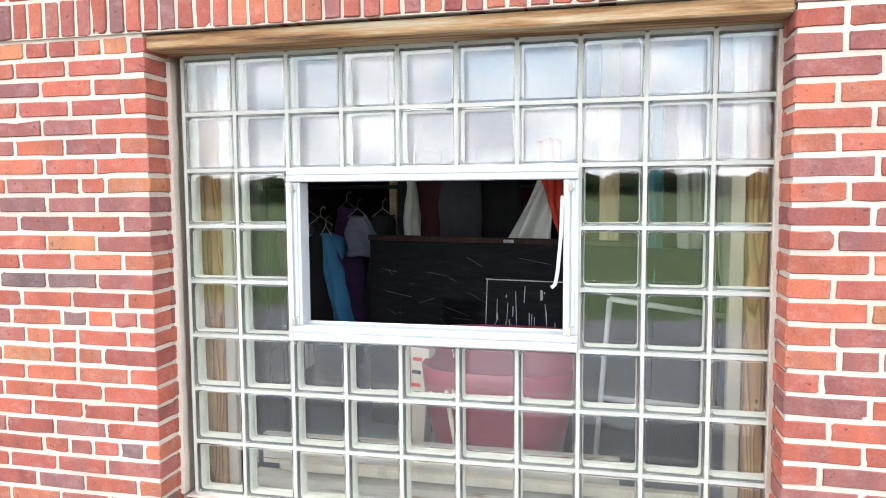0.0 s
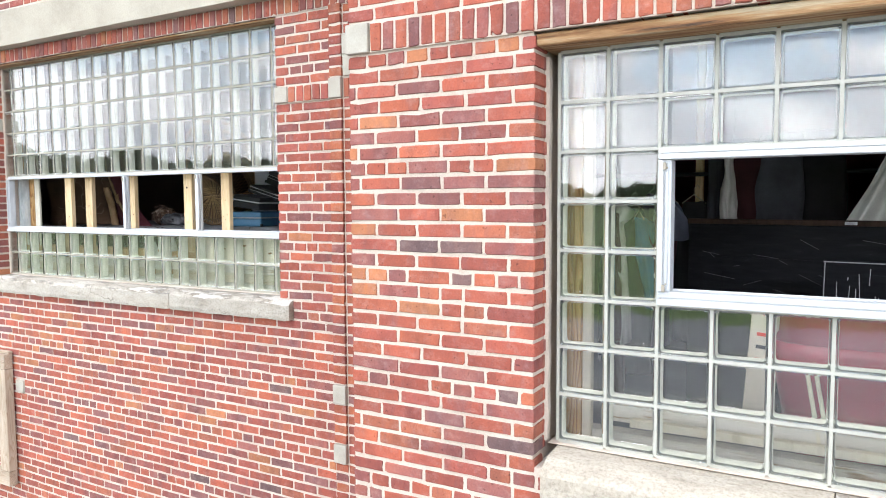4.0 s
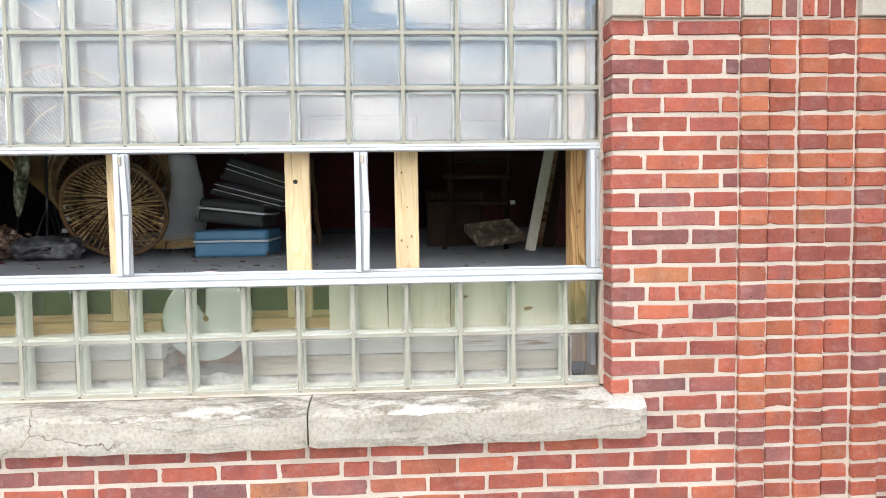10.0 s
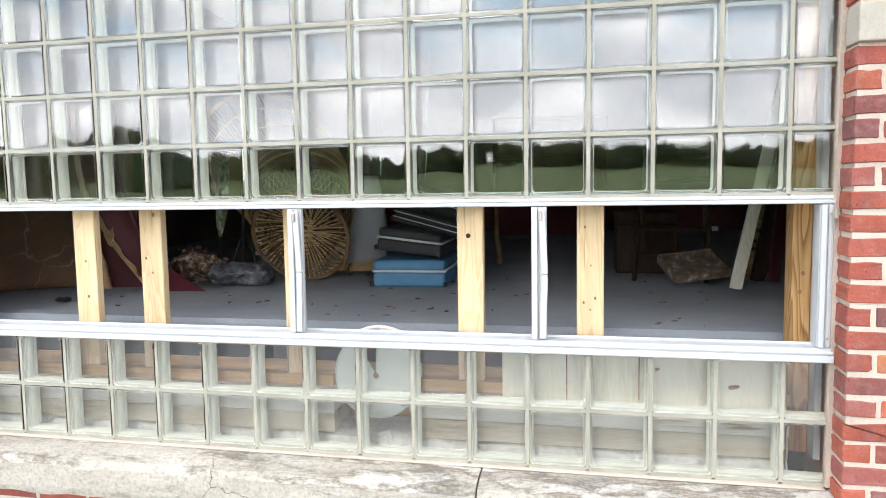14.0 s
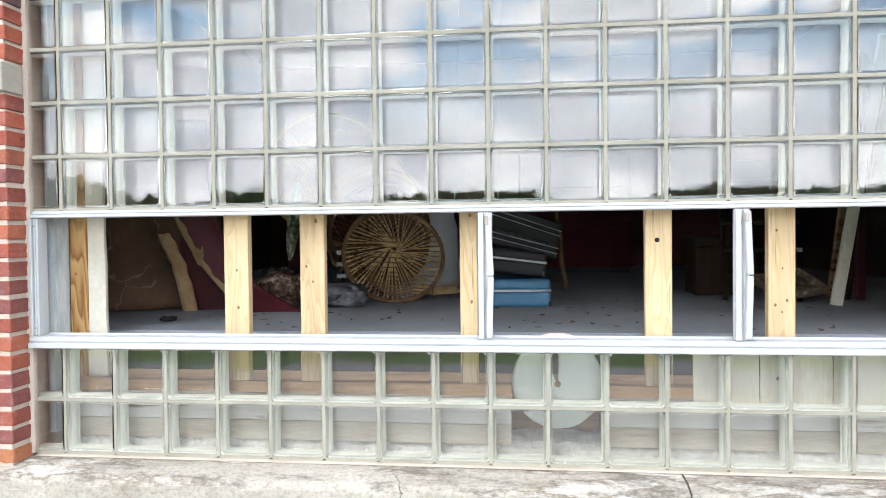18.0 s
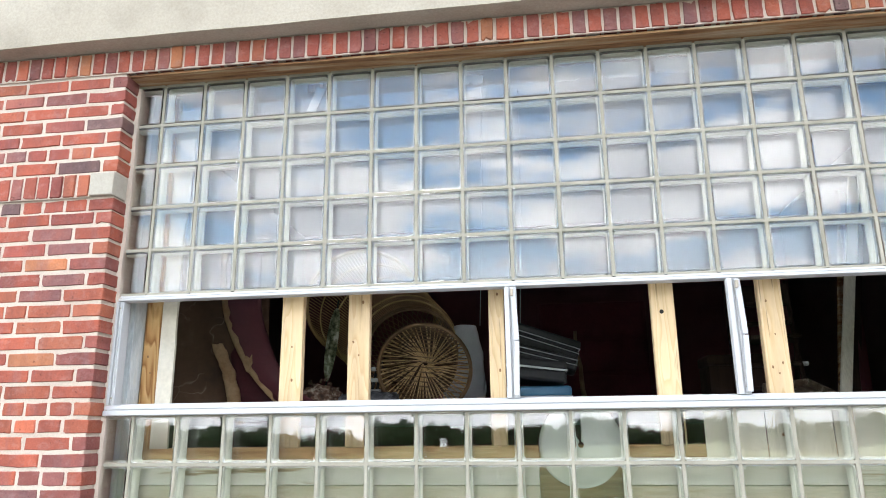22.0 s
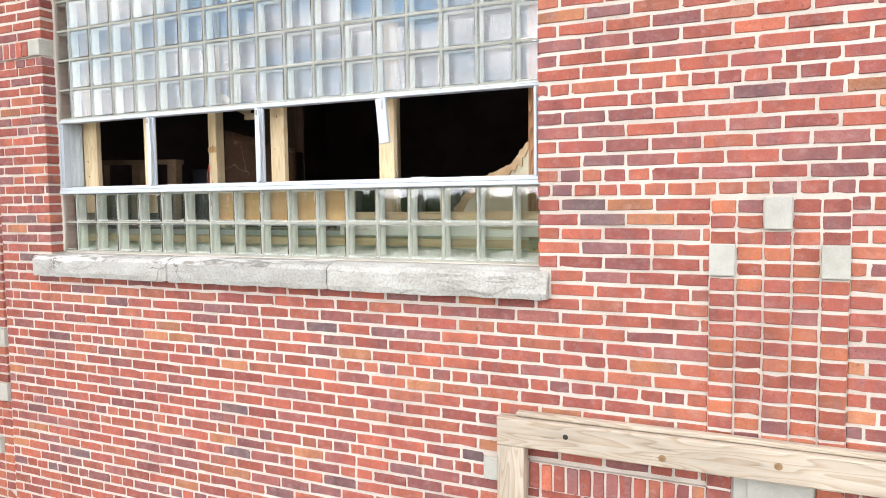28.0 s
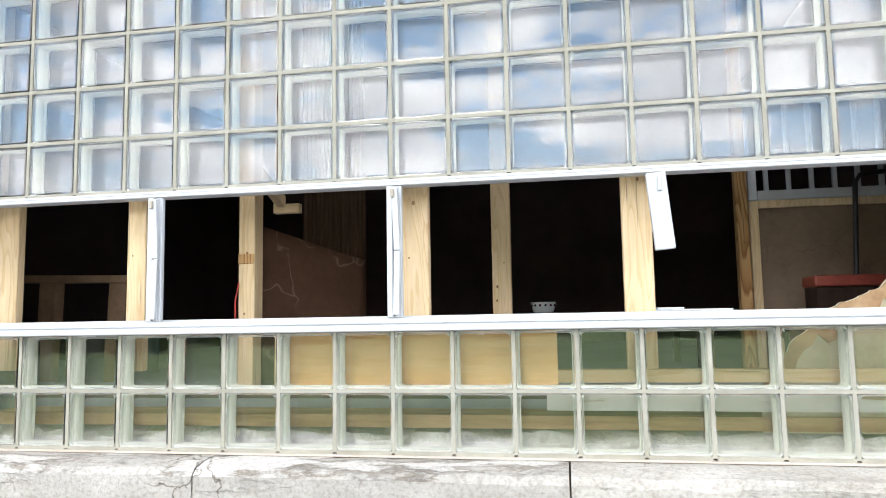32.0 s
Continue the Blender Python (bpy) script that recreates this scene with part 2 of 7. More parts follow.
TIMBER_STOPS = [(0.0, (0.445, 0.362, 0.272)), (0.55, (0.415, 0.325, 0.235)), (0.88, (0.345, 0.250, 0.165)), (1.0, (0.44, 0.355, 0.265))]
GREY_TIMBER, GREY_TIMBER_UP = grained("weathered_timber", False, TIMBER_STOPS), grained("weathered_timber_upright", True, TIMBER_STOPS)
PINE_STOPS = [(0.0, (0.73, 0.55, 0.335)), (0.6, (0.70, 0.515, 0.295)), (0.9, (0.635, 0.44, 0.23)), (1.0, (0.73, 0.55, 0.335))]
PINE = grained("pine_stud", True, PINE_STOPS)
LINTEL_WOOD = speckled("old_lintel_board", [(0.32, (0.040, 0.023, 0.013)), (0.41, (0.23, 0.105, 0.040)), (0.51, (0.35, 0.20, 0.09)), (0.62, (0.42, 0.32, 0.20)), (0.76, (0.52, 0.45, 0.34))], 4.0, 0.85, 40, 0.5, 0.4, 0.003, (0.5, 8.0, 8.0))
WHITE_METAL = speckled("white_aluminium", [(0.3, (0.455, 0.460, 0.465)), (0.7, (0.525, 0.530, 0.535))], 5.0, 0.42, 60, 0.08, 0.05, 0.001)
GROUT_PALE = speckled("pale_block_grout", [(0.3, (0.38, 0.362, 0.308)), (0.6, (0.465, 0.447, 0.388))], 6.0, 0.9, 160, 0.3, 0.3)
GROUT = speckled("block_grout", [(0.3, (0.28, 0.258, 0.200)), (0.6, (0.375, 0.350, 0.280))], 6.0, 0.9, 160, 0.3, 0.3)
GRASS = speckled("grass", [(0.3, (0.072, 0.118, 0.022)), (0.55, (0.115, 0.170, 0.034)), (0.75, (0.165, 0.190, 0.058))], 0.05, 0.95, 6.0, 0.4, 0.0)
ASPHALT = speckled("asphalt", [(0.3, (0.115, 0.113, 0.110)), (0.7, (0.165, 0.162, 0.157))], 0.6, 0.9, 30, 0.3, 0.0)
STREET = speckled("pale_street", [(0.3, (0.20, 0.198, 0.192)), (0.7, (0.28, 0.276, 0.266))], 0.4, 0.9, 20, 0.3, 0.0)
PAVING = speckled("pale_paving", [(0.3, (0.28, 0.27, 0.25)), (0.7, (0.38, 0.365, 0.335))], 0.6, 0.9, 30, 0.3, 0.0)
LEAF = speckled("tree_leaves", [(0.3, (0.015, 0.032, 0.008)), (0.7, (0.05, 0.085, 0.02))], 0.5, 0.9, 3.0, 0.5, 0.0)
BARK = speckled("bark", [(0.3, (0.06, 0.045, 0.03)), (0.7, (0.12, 0.09, 0.06))], 3.0, 0.9, 30, 0.4, 0.0)


def glass_material():
    m, n, l, b = material("block_glass")
    b.inputs["Base Color"].default_value = (1.0, 0.997, 0.986, 1)
    b.inputs["Transmission Weight"].default_value = 1.0
    b.inputs["Roughness"].default_value = 0.015
    b.inputs["IOR"].default_value = 1.54
    wave = noise_node(n, l, 8.0, 2.0, 0.5, None, "World")
    bump(n, l, wave.outputs["Fac"], b, 0.035, 0.01)
    return m


GLASS = glass_material()
SEAM_PALE = speckled("pale_block_seam", [(0.3, (0.34, 0.345, 0.29)), (0.7, (0.56, 0.565, 0.49))], 9.0, 0.4)
SEAM = speckled("block_seam", [(0.3, (0.045, 0.050, 0.046)), (0.7, (0.16, 0.17, 0.155))], 9.0, 0.4)
RIM = speckled("block_rim", [(0.3, (0.60, 0.608, 0.515)), (0.7, (0.78, 0.785, 0.69))], 14.0, 0.35, 60, 0.2, 0.2, 0.002, (1.0, 5.0, 1.0))


# ---- mesh helpers ----
def link(name, bm, mat, parent=None, label="", smooth=False):
    me = bpy.data.meshes.new(name)
    bm.normal_update()
    bm.to_mesh(me)
    bm.free()
    if smooth:
        for f in me.polygons:
            f.use_smooth = True
    me.materials.append(mat)
    ob = new(name, me)
    if parent:
        ob.parent = parent
    if label:
        ob["label"] = label
    return ob


def part(name, bm, mat, parent, label="", smooth=False):
    return link(name, bm, mat, parent, label, smooth)


def thing(name, label, category, group="", kind="", at=None):
    ob = new(name)
    if at is not None:
        ob.matrix_basis = at
    return tagged(ob, label, category, group, kind)


def add_box(bm, x0, x1, y0, y1, z0, z1, bev=0.0, m=None, segs=1):
    r = bmesh.ops.create_cube(bm, size=1.0)
    vs = r["verts"]
    for v in vs:
        v.co = Vector(((x0 + x1) / 2 + v.co.x * (x1 - x0), (y0 + y1) / 2 + v.co.y * (y1 - y0), (z0 + z1) / 2 + v.co.z * (z1 - z0)))
    if bev:
        es = list({e for v in vs for e in v.link_edges})
        out = bmesh.ops.bevel(bm, geom=es, offset=bev, segments=segs, affect="EDGES", profile=0.5)
        vs = list({v for f in out["faces"] for v in f.verts} | {v for v in vs if v.is_valid})
    if m is not None:
        bmesh.ops.transform(bm, matrix=m, verts=vs)
    return vs


def box_mesh(x0, x1, y0, y1, z0, z1, bev=0.0, m=None, segs=1):
    bm = bmesh.new()
    add_box(bm, x0, x1, y0, y1, z0, z1, bev, m, segs)
    return bm


def add_tube(bm, pts, radius, sides=8, cap=True):
    """A round bar along points; radius a number or one per point."""
    rings = []
    pts = [Vector(q) for q in pts]
    for k, q in enumerate(pts):
        d = (pts[min(k + 1, len(pts) - 1)] - pts[max(k - 1, 0)]).normalized()
        a = d.orthogonal().normalized() if k == 0 else (rings[-1][1] - d * rings[-1][1].dot(d)).normalized()
        c = d.cross(a)
        r = radius[k] if isinstance(radius, (list, tuple)) else radius
        rings.append(([bm.verts.new(q + (a * math.cos(2 * math.pi * s / sides) + c * math.sin(2 * math.pi * s / sides)) * r) for s in range(sides)], a))
    for (r0, _), (r1, _) in zip(rings, rings[1:]):
        for s in range(sides):
            bm.faces.new((r0[s], r0[(s + 1) % sides], r1[(s + 1) % sides], r1[s]))
    if cap:
        bm.faces.new(list(reversed(rings[0][0])))
        bm.faces.new(rings[-1][0])


def tube_mesh(pts, radius, sides=8):
    bm = bmesh.new()
    add_tube(bm, pts, radius, sides)
    return bm


# ---- plan ----
PITCH = 0.2032          # glass block and joint
COURSE = 0.069      # brick course
WALL_Y = -0.11          # face of the long wall; its glass stands at y = 0
BAY_Y = -1.25           # face of the bay that stands forward
BAY_GLASS = -1.11
BAY_X = 5.07            # corner of the bay
LEFT_X = -7.12          # inner corner at the far end
GLASS_Z = 4.40          # foot of the lower blocks of the two long windows
OPEN_H = 0.52           # height of the aluminium strip
BAND_Z = 5.756           # foot of the rowlock band
BAND_H = 0.116          # height of the rowlock band on the piers
TOP_Z = 6.475           # underside of the concrete band
W2, W3, W1 = (0.075, 3.595), (-5.60, -2.06), (5.985, 8.05)
GRID2, GRID3, GRID1 = 0.0, -5.675, 6.035   # left ends of the block grids
BAY_GLASS_Z = 4.05
FLOOR_Z = 4.826         # hall floor
WORK_Z = 4.545          # floor of the stripped room


# ---- bricks ----
rng = random.Random(7)


RN = 16


def brick_rings(w, h, r):
    """Rings of a worn brick, from its back to its face, with a ragged outline; x along, y inward, z up."""
    c = [r.uniform(0.0012, 0.0045) if r.random() < 0.85 else r.uniform(0.005, 0.012) for _ in range(4)]
    face = r.uniform(-0.0025, 0.0025)
    tip, yaw = r.uniform(-0.02, 0.02), r.uniform(-0.008, 0.008)
    base = []
    for k, (sx, sz) in enumerate(((-1, -1), (1, -1), (1, 1), (-1, 1))):
        q = min(c[k], w * 0.2)
        p1, p2 = (sx * (w / 2 - q), sz * h / 2), (sx * w / 2, sz * (h / 2 - q * 0.7))
        base.extend((p2, p1) if k in (0, 2) else (p1, p2))
    loop = []
    for k in range(8):
        (ax, az), (bx, bz) = base[k], base[(k + 1) % 8]
        loop.append((ax, az))
        f = r.uniform(0.3, 0.7)
        loop.append((ax + (bx - ax) * f, az + (bz - az) * f))
    jig = [(r.gauss(0, 0.0011), r.gauss(0, 0.0012)) for _ in range(RN)]
    if r.random() < 0.22:
        k = r.randrange(RN)
        jig[k] = (-loop[k][0] * 0.05, -loop[k][1] * 0.25)
    rings = []
    for depth, inset in ((0.098, 0.0), (0.0042, 0.0), (face, 0.0026)):
        out = []
        for (x, z), (jx, jz) in zip(loop, jig):
            x2, z2 = x + jx, z + jz
            if inset:
                x2 -= math.copysign(min(inset, abs(x2)), x2) * min(1.0, abs(x) / (w / 2)) ** 4
                z2 -= math.copysign(inset, z2) * min(1.0, abs(z) / (h / 2)) ** 4
            out.append((x2, depth + (tip * z2 + yaw * x2 if depth < 0.05 else 0.0), z2))
        rings.append(out)
    return rings


def rings_to_lists(rings, verts, faces, put):
    base = len(verts)
    for loop in rings:
        verts.extend(put(p) for p in loop)
    for k in range(2):
        for s in range(RN):
            a, b = base + k * RN + s, base + k * RN + (s + 1) % RN
            faces.append((a, b, b + RN, a + RN))
    faces.append(tuple(base + 2 * RN + s for s in range(RN)))


def lists_to_mesh(name, verts, faces, mat):
    me = bpy.data.meshes.new(name)
    me.from_pydata(verts, [], faces)
    me.materials.append(mat)
    me.update()
    return me


BRICK_SHARED = {}


def shared_brick(w, h, r):
    key = (round(w, 3), round(h, 3))
    pool = BRICK_SHARED.setdefault(key, [])
    if len(pool) < 9:
        verts, faces = [], []
        rings_to_lists(brick_rings(w, h, r), verts, faces, lambda p: p)
        pool.append(lists_to_mesh("brick", verts, faces, BRICK_ONE))
        return pool[-1]
    return r.choice(pool)


class Wall:
    """Lays bricks on a wall whose face runs along u from an origin; w points into the wall."""

    def __init__(self, owner, origin, u, w, near, limit=300):
        self.owner, self.near, self.left = owner, near, limit
        self.m = Matrix((u, w, (0, 0, 1))).transposed().to_4x4()
        self.m.translation = origin
        self.backs = []
        self.verts, self.faces, self.r = [], [], random.Random(len(owner.name) * 31)
        self.warm_verts, self.warm_faces = [], []

    def brick(self, u, z, w, h, proud=0.0, warm=False):
        r = self.r
        at = self.m @ Matrix.Translation((u + r.uniform(-0.0012, 0.0012), -proud, z + r.uniform(-0.0012, 0.0012))) @ Matrix.Rotation(r.gauss(0, 0.0028), 4, "Y")
        if warm:
            rings_to_lists(brick_rings(w, h, r), self.warm_verts, self.warm_faces, lambda p: tuple(at @ Vector(p)))
        elif self.left > 0 and self.near(u, z):
            self.left -= 1
            ob = new("brick", shared_brick(w, h, r))
            ob.parent = self.owner
            ob.matrix_basis = at
        else:
            rings_to_lists(brick_rings(w, h, r), self.verts, self.faces, lambda p: tuple(at @ Vector(p)))

    def field(self, u0, u1, z0, z1, holes=(), shift=0.0, phase=BAND_Z, drop=0.0):
        """Common bond with a row of headers every seventh course; drop lowers the courses above the band."""
        mod, head, joint = 0.2165, 0.108, 0.0145
        k0, k1 = math.ceil((z0 - phase) / COURSE - 0.3), math.floor((z1 - phase) / COURSE + 0.3)
        for k in range(k0, k1):
            zc = phase + (k + 0.5) * COURSE
            spans = [(u0, u1)]
            for a, b, c, d in holes:
                if min(d, zc + COURSE / 2) - max(c, zc - COURSE / 2) > 0.4 * COURSE:
                    spans = [s for p, q in spans for s in ((p, min(q, a)), (max(p, b), q)) if s[1] - s[0] > 0.02]
            heads = (k % 7 == 3) if drop and k > 1 else k % 7 == 6
            lay = zc - (drop if k > 1 else 0.0)
            sag = 0.012 if drop and k < -1 else 0.0    # the courses rise a little towards the west
            step = head if heads else mod
            off = shift + (0.053 if heads else (k % 2) * mod / 2) + self.r.uniform(-0.012, 0.012)
            for p, q in spans:
                cuts = [p]
                i = math.floor((p - off) / step) + 1
                x = off + i * step
                while x < q - 0.035:
                    if heads and self.r.random() < 0.12 and x - cuts[-1] < 0.15:
                        x += step
                        continue
                    if x - cuts[-1] > 0.045:
                        if not heads and self.r.random() < 0.03 and x - cuts[-1] > 0.15:
                            cuts.append((cuts[-1] + x) / 2)
                        cuts.append(x + self.r.uniform(-0.006, 0.006))
                    x += step
                cuts.append(q)
                for a, b in zip(cuts, cuts[1:]):
                    ja, jb = (0 if a == p else joint / 2), (0 if b == q else joint / 2)
                    w = b - a - ja - jb
                    if abs(w - 0.2) < 0.012:
                        w = round(w / 0.004) * 0.004
                    uc = (a + ja + b - jb) / 2
                    self.brick(uc, lay + sag * min(1.0, max(0.0, (1.0 - uc) / 2.0)), w, COURSE - 0.0158 + self.r.choice((-0.003, -0.001, 0.0, 0.001)))

    def row(self, u0, u1, z0, z1, proud=0.014, pitch=0.066):
        """A rowlock band: bricks on edge, side by side."""
        n = max(1, round((u1 - u0) / pitch))
        self.backs.append((u0, u1, -proud + 0.007, M - 0.001, z0, z1))
        for i in range(n):
            a = u0 + (u1 - u0) * (i + 0.5) / n
            self.brick(a, (z0 + z1) / 2, (u1 - u0) / n - 0.012, z1 - z0 - 0.008, proud + self.r.uniform(-0.003, 0.003))

    def stack(self, u0, u1, z0, z1, proud=0.0):
        """A column of headers one above the other, in line with the courses."""
        k0, k1 = round((z0 - BAND_Z) / COURSE), round((z1 - BAND_Z) / COURSE)
        if proud > 0.004 and k1 > k0:
            self.backs.append((u0 + 0.008, u1 - 0.008, -proud + 0.006, M - 0.001, BAND_Z + k0 * COURSE, BAND_Z + k1 * COURSE))
        for k in range(k0, k1):
            self.brick((u0 + u1) / 2, BAND_Z + (k + 0.5) * COURSE, u1 - u0 - 0.010, COURSE - 0.014, proud + self.r.uniform(-0.002, 0.002), True)

    def stone(self, u0, u1, z0, z1, proud=0.018, label="pale limestone block"):
        bm = bmesh.new()
        add_box(bm, u0, u1, -proud, 0.09, z0, z1, 0.005, self.m, 2)
        part("stone", bm, LIMESTONE, self.owner, label)

    def finish(self):
        if self.backs:
            bm = bmesh.new()
            for q in self.backs:
                add_box(bm, *q, 0.0, self.m)
            part("bedding", bm, MORTAR, self.owner, "mortar bedding behind the raised bricks")
        if self.verts:
            ob = new("brickwork", lists_to_mesh("brickwork", self.verts, self.faces, BRICK_MANY))
            ob.parent = self.owner
            tagged(ob, kind="stuff")
        if self.warm_verts:
            ob = new("brick_columns", lists_to_mesh("brick_columns", self.warm_verts, self.warm_faces, BRICK_WARM))
            ob.parent = self.owner
            tagged(ob, "orange-red header columns standing proud", kind="stuff")


def slab(name, label, pieces, mat=MORTAR):
    bm = bmesh.new()
    for q in pieces:
        add_box(bm, *q)
    return tagged(link(name, bm, mat), label, "wall", kind="structure")


M = 0.0045   # joints lie this far behind the faces
STRIPS = {"R": 4.07, "L": -6.68, "A": -1.268}
STRIP_W = 0.1105


def strip_columns(x0):
    return [(x0 + i * STRIP_W, x0 + (i + 1) * STRIP_W) for i in range(5)]


# ---- walls ----
LOWWIN = (-5.47, -2.25, 0.76, 2.0)
wall_long = slab("wall_south", "weathered red brick wall with pale mortar joints", [
    (LEFT_X - 0.3, W3[0] - 0.008, WALL_Y + M, 0.30, 0, 7.6),
    (W3[0] - 0.008, W3[1] + 0.008, WALL_Y + M, 0.30, 2.0, 4.33), (W3[0] - 0.008, W3[1] + 0.008, WALL_Y + M, 0.30, 6.365, 7.6),
    (W3[0] - 0.008, W3[1] + 0.008, WALL_Y + M, 0.30, 0, 0.76), (LOWWIN[1], W3[1] + 0.008, WALL_Y + M, 0.30, 0.76, 2.0),
    (W3[1] + 0.008, W2[0] - 0.008, WALL_Y + M, 0.30, 0, 7.6),
    (W2[0] - 0.008, W2[1] + 0.008, WALL_Y + M, 0.30, 0, 4.33), (W2[0] - 0.008, W2[1] + 0.008, WALL_Y + M, 0.30, 6.365, 7.6),
    (W2[1] + 0.008, BAY_X + 0.3, WALL_Y + M, 0.30, 0, 7.6)])
wall_bay = slab("wall_bay", "red brick bay wall standing forward", [
    (BAY_X + M, W1[0] - 0.008, BAY_Y + M, BAY_Y + 0.3, 0, 7.6),
    (W1[0] - 0.008, W1[1] + 0.008, BAY_Y + M, BAY_Y + 0.3, 0, 3.97), (W1[0] - 0.008, W1[1] + 0.008, BAY_Y + M, BAY_Y + 0.3, 5.74, 7.6),
    (W1[1] + 0.008, 12.0, BAY_Y + M, BAY_Y + 0.3, 0, 7.6)])
wall_return = slab("wall_return", "red brick side of the bay", [(BAY_X + M, BAY_X + 0.3, BAY_Y + 0.3, WALL_Y + M, 0, 7.6)])
wall_far = slab("wall_far_return", "red brick side of the far bay", [(LEFT_X - 0.3, LEFT_X - M, -1.15, WALL_Y + M, 0, 7.6)])

# long wall
SILL_Z = (4.235, 4.372)
PANEL = (-2.25, 0.242, 2.37, 3.645)       # timber frame, outer
LINE = lambda k: BAND_Z + k * COURSE
RZ = {"R": (LINE(-51), 6.36), "L": (LINE(-51), 6.36), "A": (1.2, 4.72)}
bricks = Wall(wall_long, (0, WALL_Y, 0), (1, 0, 0), (0, 1, 0), lambda u, z: -0.75 < u < 0.08 and 4.0 < z < 5.6 or 3.58 < u < 4.1 and 4.4 < z < 5.7)
holes = [(W2[0], W2[1], 4.30, 6.37), (W3[0], W3[1], 4.30, 6.37), (-0.06, 3.715, *SILL_Z), (-5.74, -1.995, *SILL_Z),
         (*LOWWIN[:2], LOWWIN[2], LOWWIN[3] - 0.015), (LEFT_X, BAY_X, 6.355, TOP_Z),
         (LEFT_X, STRIPS["L"] + 5 * STRIP_W, BAND_Z, BAND_Z + 2 * COURSE), (STRIPS["L"], W3[0], BAND_Z, BAND_Z + 2 * COURSE),
         (W3[1], W2[0], BAND_Z, BAND_Z + 2 * COURSE), (W2[1], BAY_X, BAND_Z, BAND_Z + 2 * COURSE)]
for k, x0 in STRIPS.items():
    holes.append((x0, x0 + 5 * STRIP_W, *RZ[k]))
holes += [(0.262, 0.395, LINE(-36), LINE(-34)), (-2.36, -2.23, LINE(-36), LINE(-34))]
# soldier rows and plaque inside the timber frame
ROWS_A = [(-2.11, -1.268, 3.22, 3.33), (-2.11, -1.268, 2.94, 3.05), (-0.716, 0.10, 3.22, 3.33), (-0.716, 0.10, 2.94, 3.05)]
snap = lambda z: BAND_Z + round((z - BAND_Z) / COURSE) * COURSE
ROWS_A = [(a, b, snap(c) + COURSE, snap(c) + 3 * COURSE) for a, b, c, d in ROWS_A]
holes += ROWS_A
bricks.field(LEFT_X, BAY_X, 0.3, 7.4, holes, drop=2 * COURSE - BAND_H)
for a, b in ((LEFT_X, BAY_X),):
    bricks.row(a, b, 6.36, TOP_Z, 0.012, 0.0655)
b0, b1 = BAND_Z, BAND_Z + 2 * COURSE
for a, b in ((W2[1] + 0.115, STRIPS["R"]), (STRIPS["R"] + 5 * STRIP_W, BAY_X), (W3[1] + 0.115, W2[0] - 0.115), (STRIPS["L"] + 5 * STRIP_W, W3[0] - 0.115), (LEFT_X, STRIPS["L"])):
    bricks.row(a, b, b0, b0 + BAND_H - 0.006, 0.016)
for a, b in ((W2[1] - 0.001, W2[1] + 0.113), (W2[0] - 0.113, W2[0] + 0.001), (W3[1] - 0.001, W3[1] + 0.113), (W3[0] - 0.113, W3[0] + 0.001)):
    bricks.stone(a, b, b0 + 0.003, b0 + BAND_H - 0.006, 0.02)
for a, b, c, d in ROWS_A:
    bricks.row(a, b, c, d, 0.024)
# heights, in courses below the band, of the pale stones in each column
DROPS = {0: (-30, -36), 1: (-42,), 2: (-30, -48), 3: (-42,), 4: (-30, -36)}
for k in ("R", "L"):
    cols = strip_columns(STRIPS[k])
    for i, (a, b) in enumerate(cols):
        proud = 0.017 if i % 2 == 0 else 0.0
        low = -51
        for q in sorted(DROPS[i]):
            bricks.stack(a, b, LINE(low), LINE(q), 0.0 if q == min(DROPS[i]) else proud)
            bricks.stone(a + 0.002, b - 0.002, LINE(q) + 0.004, LINE(q + 2) - 0.004, 0.026)
            low = q + 2
        bricks.stack(a, b, LINE(low), BAND_Z, proud)
        if i in (0, 4):
            bricks.stone(a + 0.004, b - 0.004, b0 + 0.003, b1 - 0.004, 0.026)
            bricks.stack(a, b, b1, 6.36, proud)
        elif i in (1, 3):
            bricks.stone(a + 0.004, b - 0.004, b1 + 0.004, b1 + 2 * COURSE + 0.006, 0.012)
            bricks.row(a, b, b0, b1 - 0.008, 0.004, 0.055)
            bricks.stack(a, b, LINE(6 if i == 1 else 4), 6.36, proud)
            if i == 1:
                bricks.stone(a + 0.004, b - 0.004, LINE(4) + 0.006, LINE(6) - 0.004, 0.02)
        else:
            bricks.row(a, b, b0, b1 - 0.008, 0.02, 0.055)
            bricks.stack(a, b, b1, 6.36, proud)
cols = strip_columns(STRIPS["A"])
for i, (a, b) in enumerate(cols):
    proud = 0.017 if i % 2 == 0 else 0.0
    top = {0: snap(4.36), 1: snap(4.36) + 3 * COURSE, 2: snap(4.56) , 3: snap(4.36) + 3 * COURSE, 4: snap(4.36)}[i]
    if i in (0, 2, 4):
        bricks.stone(a, b - 0.002, top + 0.004, top + 2 * COURSE + 0.008, 0.026)
        bricks.stack(a, b, top + 2 * COURSE, snap(4.72), 0.0)
    else:
        bricks.stack(a, b, top, snap(4.72), 0.0)
    if i in (1, 2, 3):
        bricks.stack(a, b, snap(3.55), top, proud)
        bricks.stack(a, b, 1.2, snap(3.01), proud * 0.8)
    else:
        bricks.stack(a, b, snap(3.13), top, proud)
        bricks.stone(a + 0.003, b - 0.003, snap(3.03), snap(3.03) + 1.7 * COURSE, 0.026)
        bricks.stack(a, b, 1.2, snap(3.03), proud * 0.8)
bricks.row(cols[1][0], cols[3][1], snap(3.01) + 0.0, snap(3.01) + 0.112, 0.012)
bm = bmesh.new()
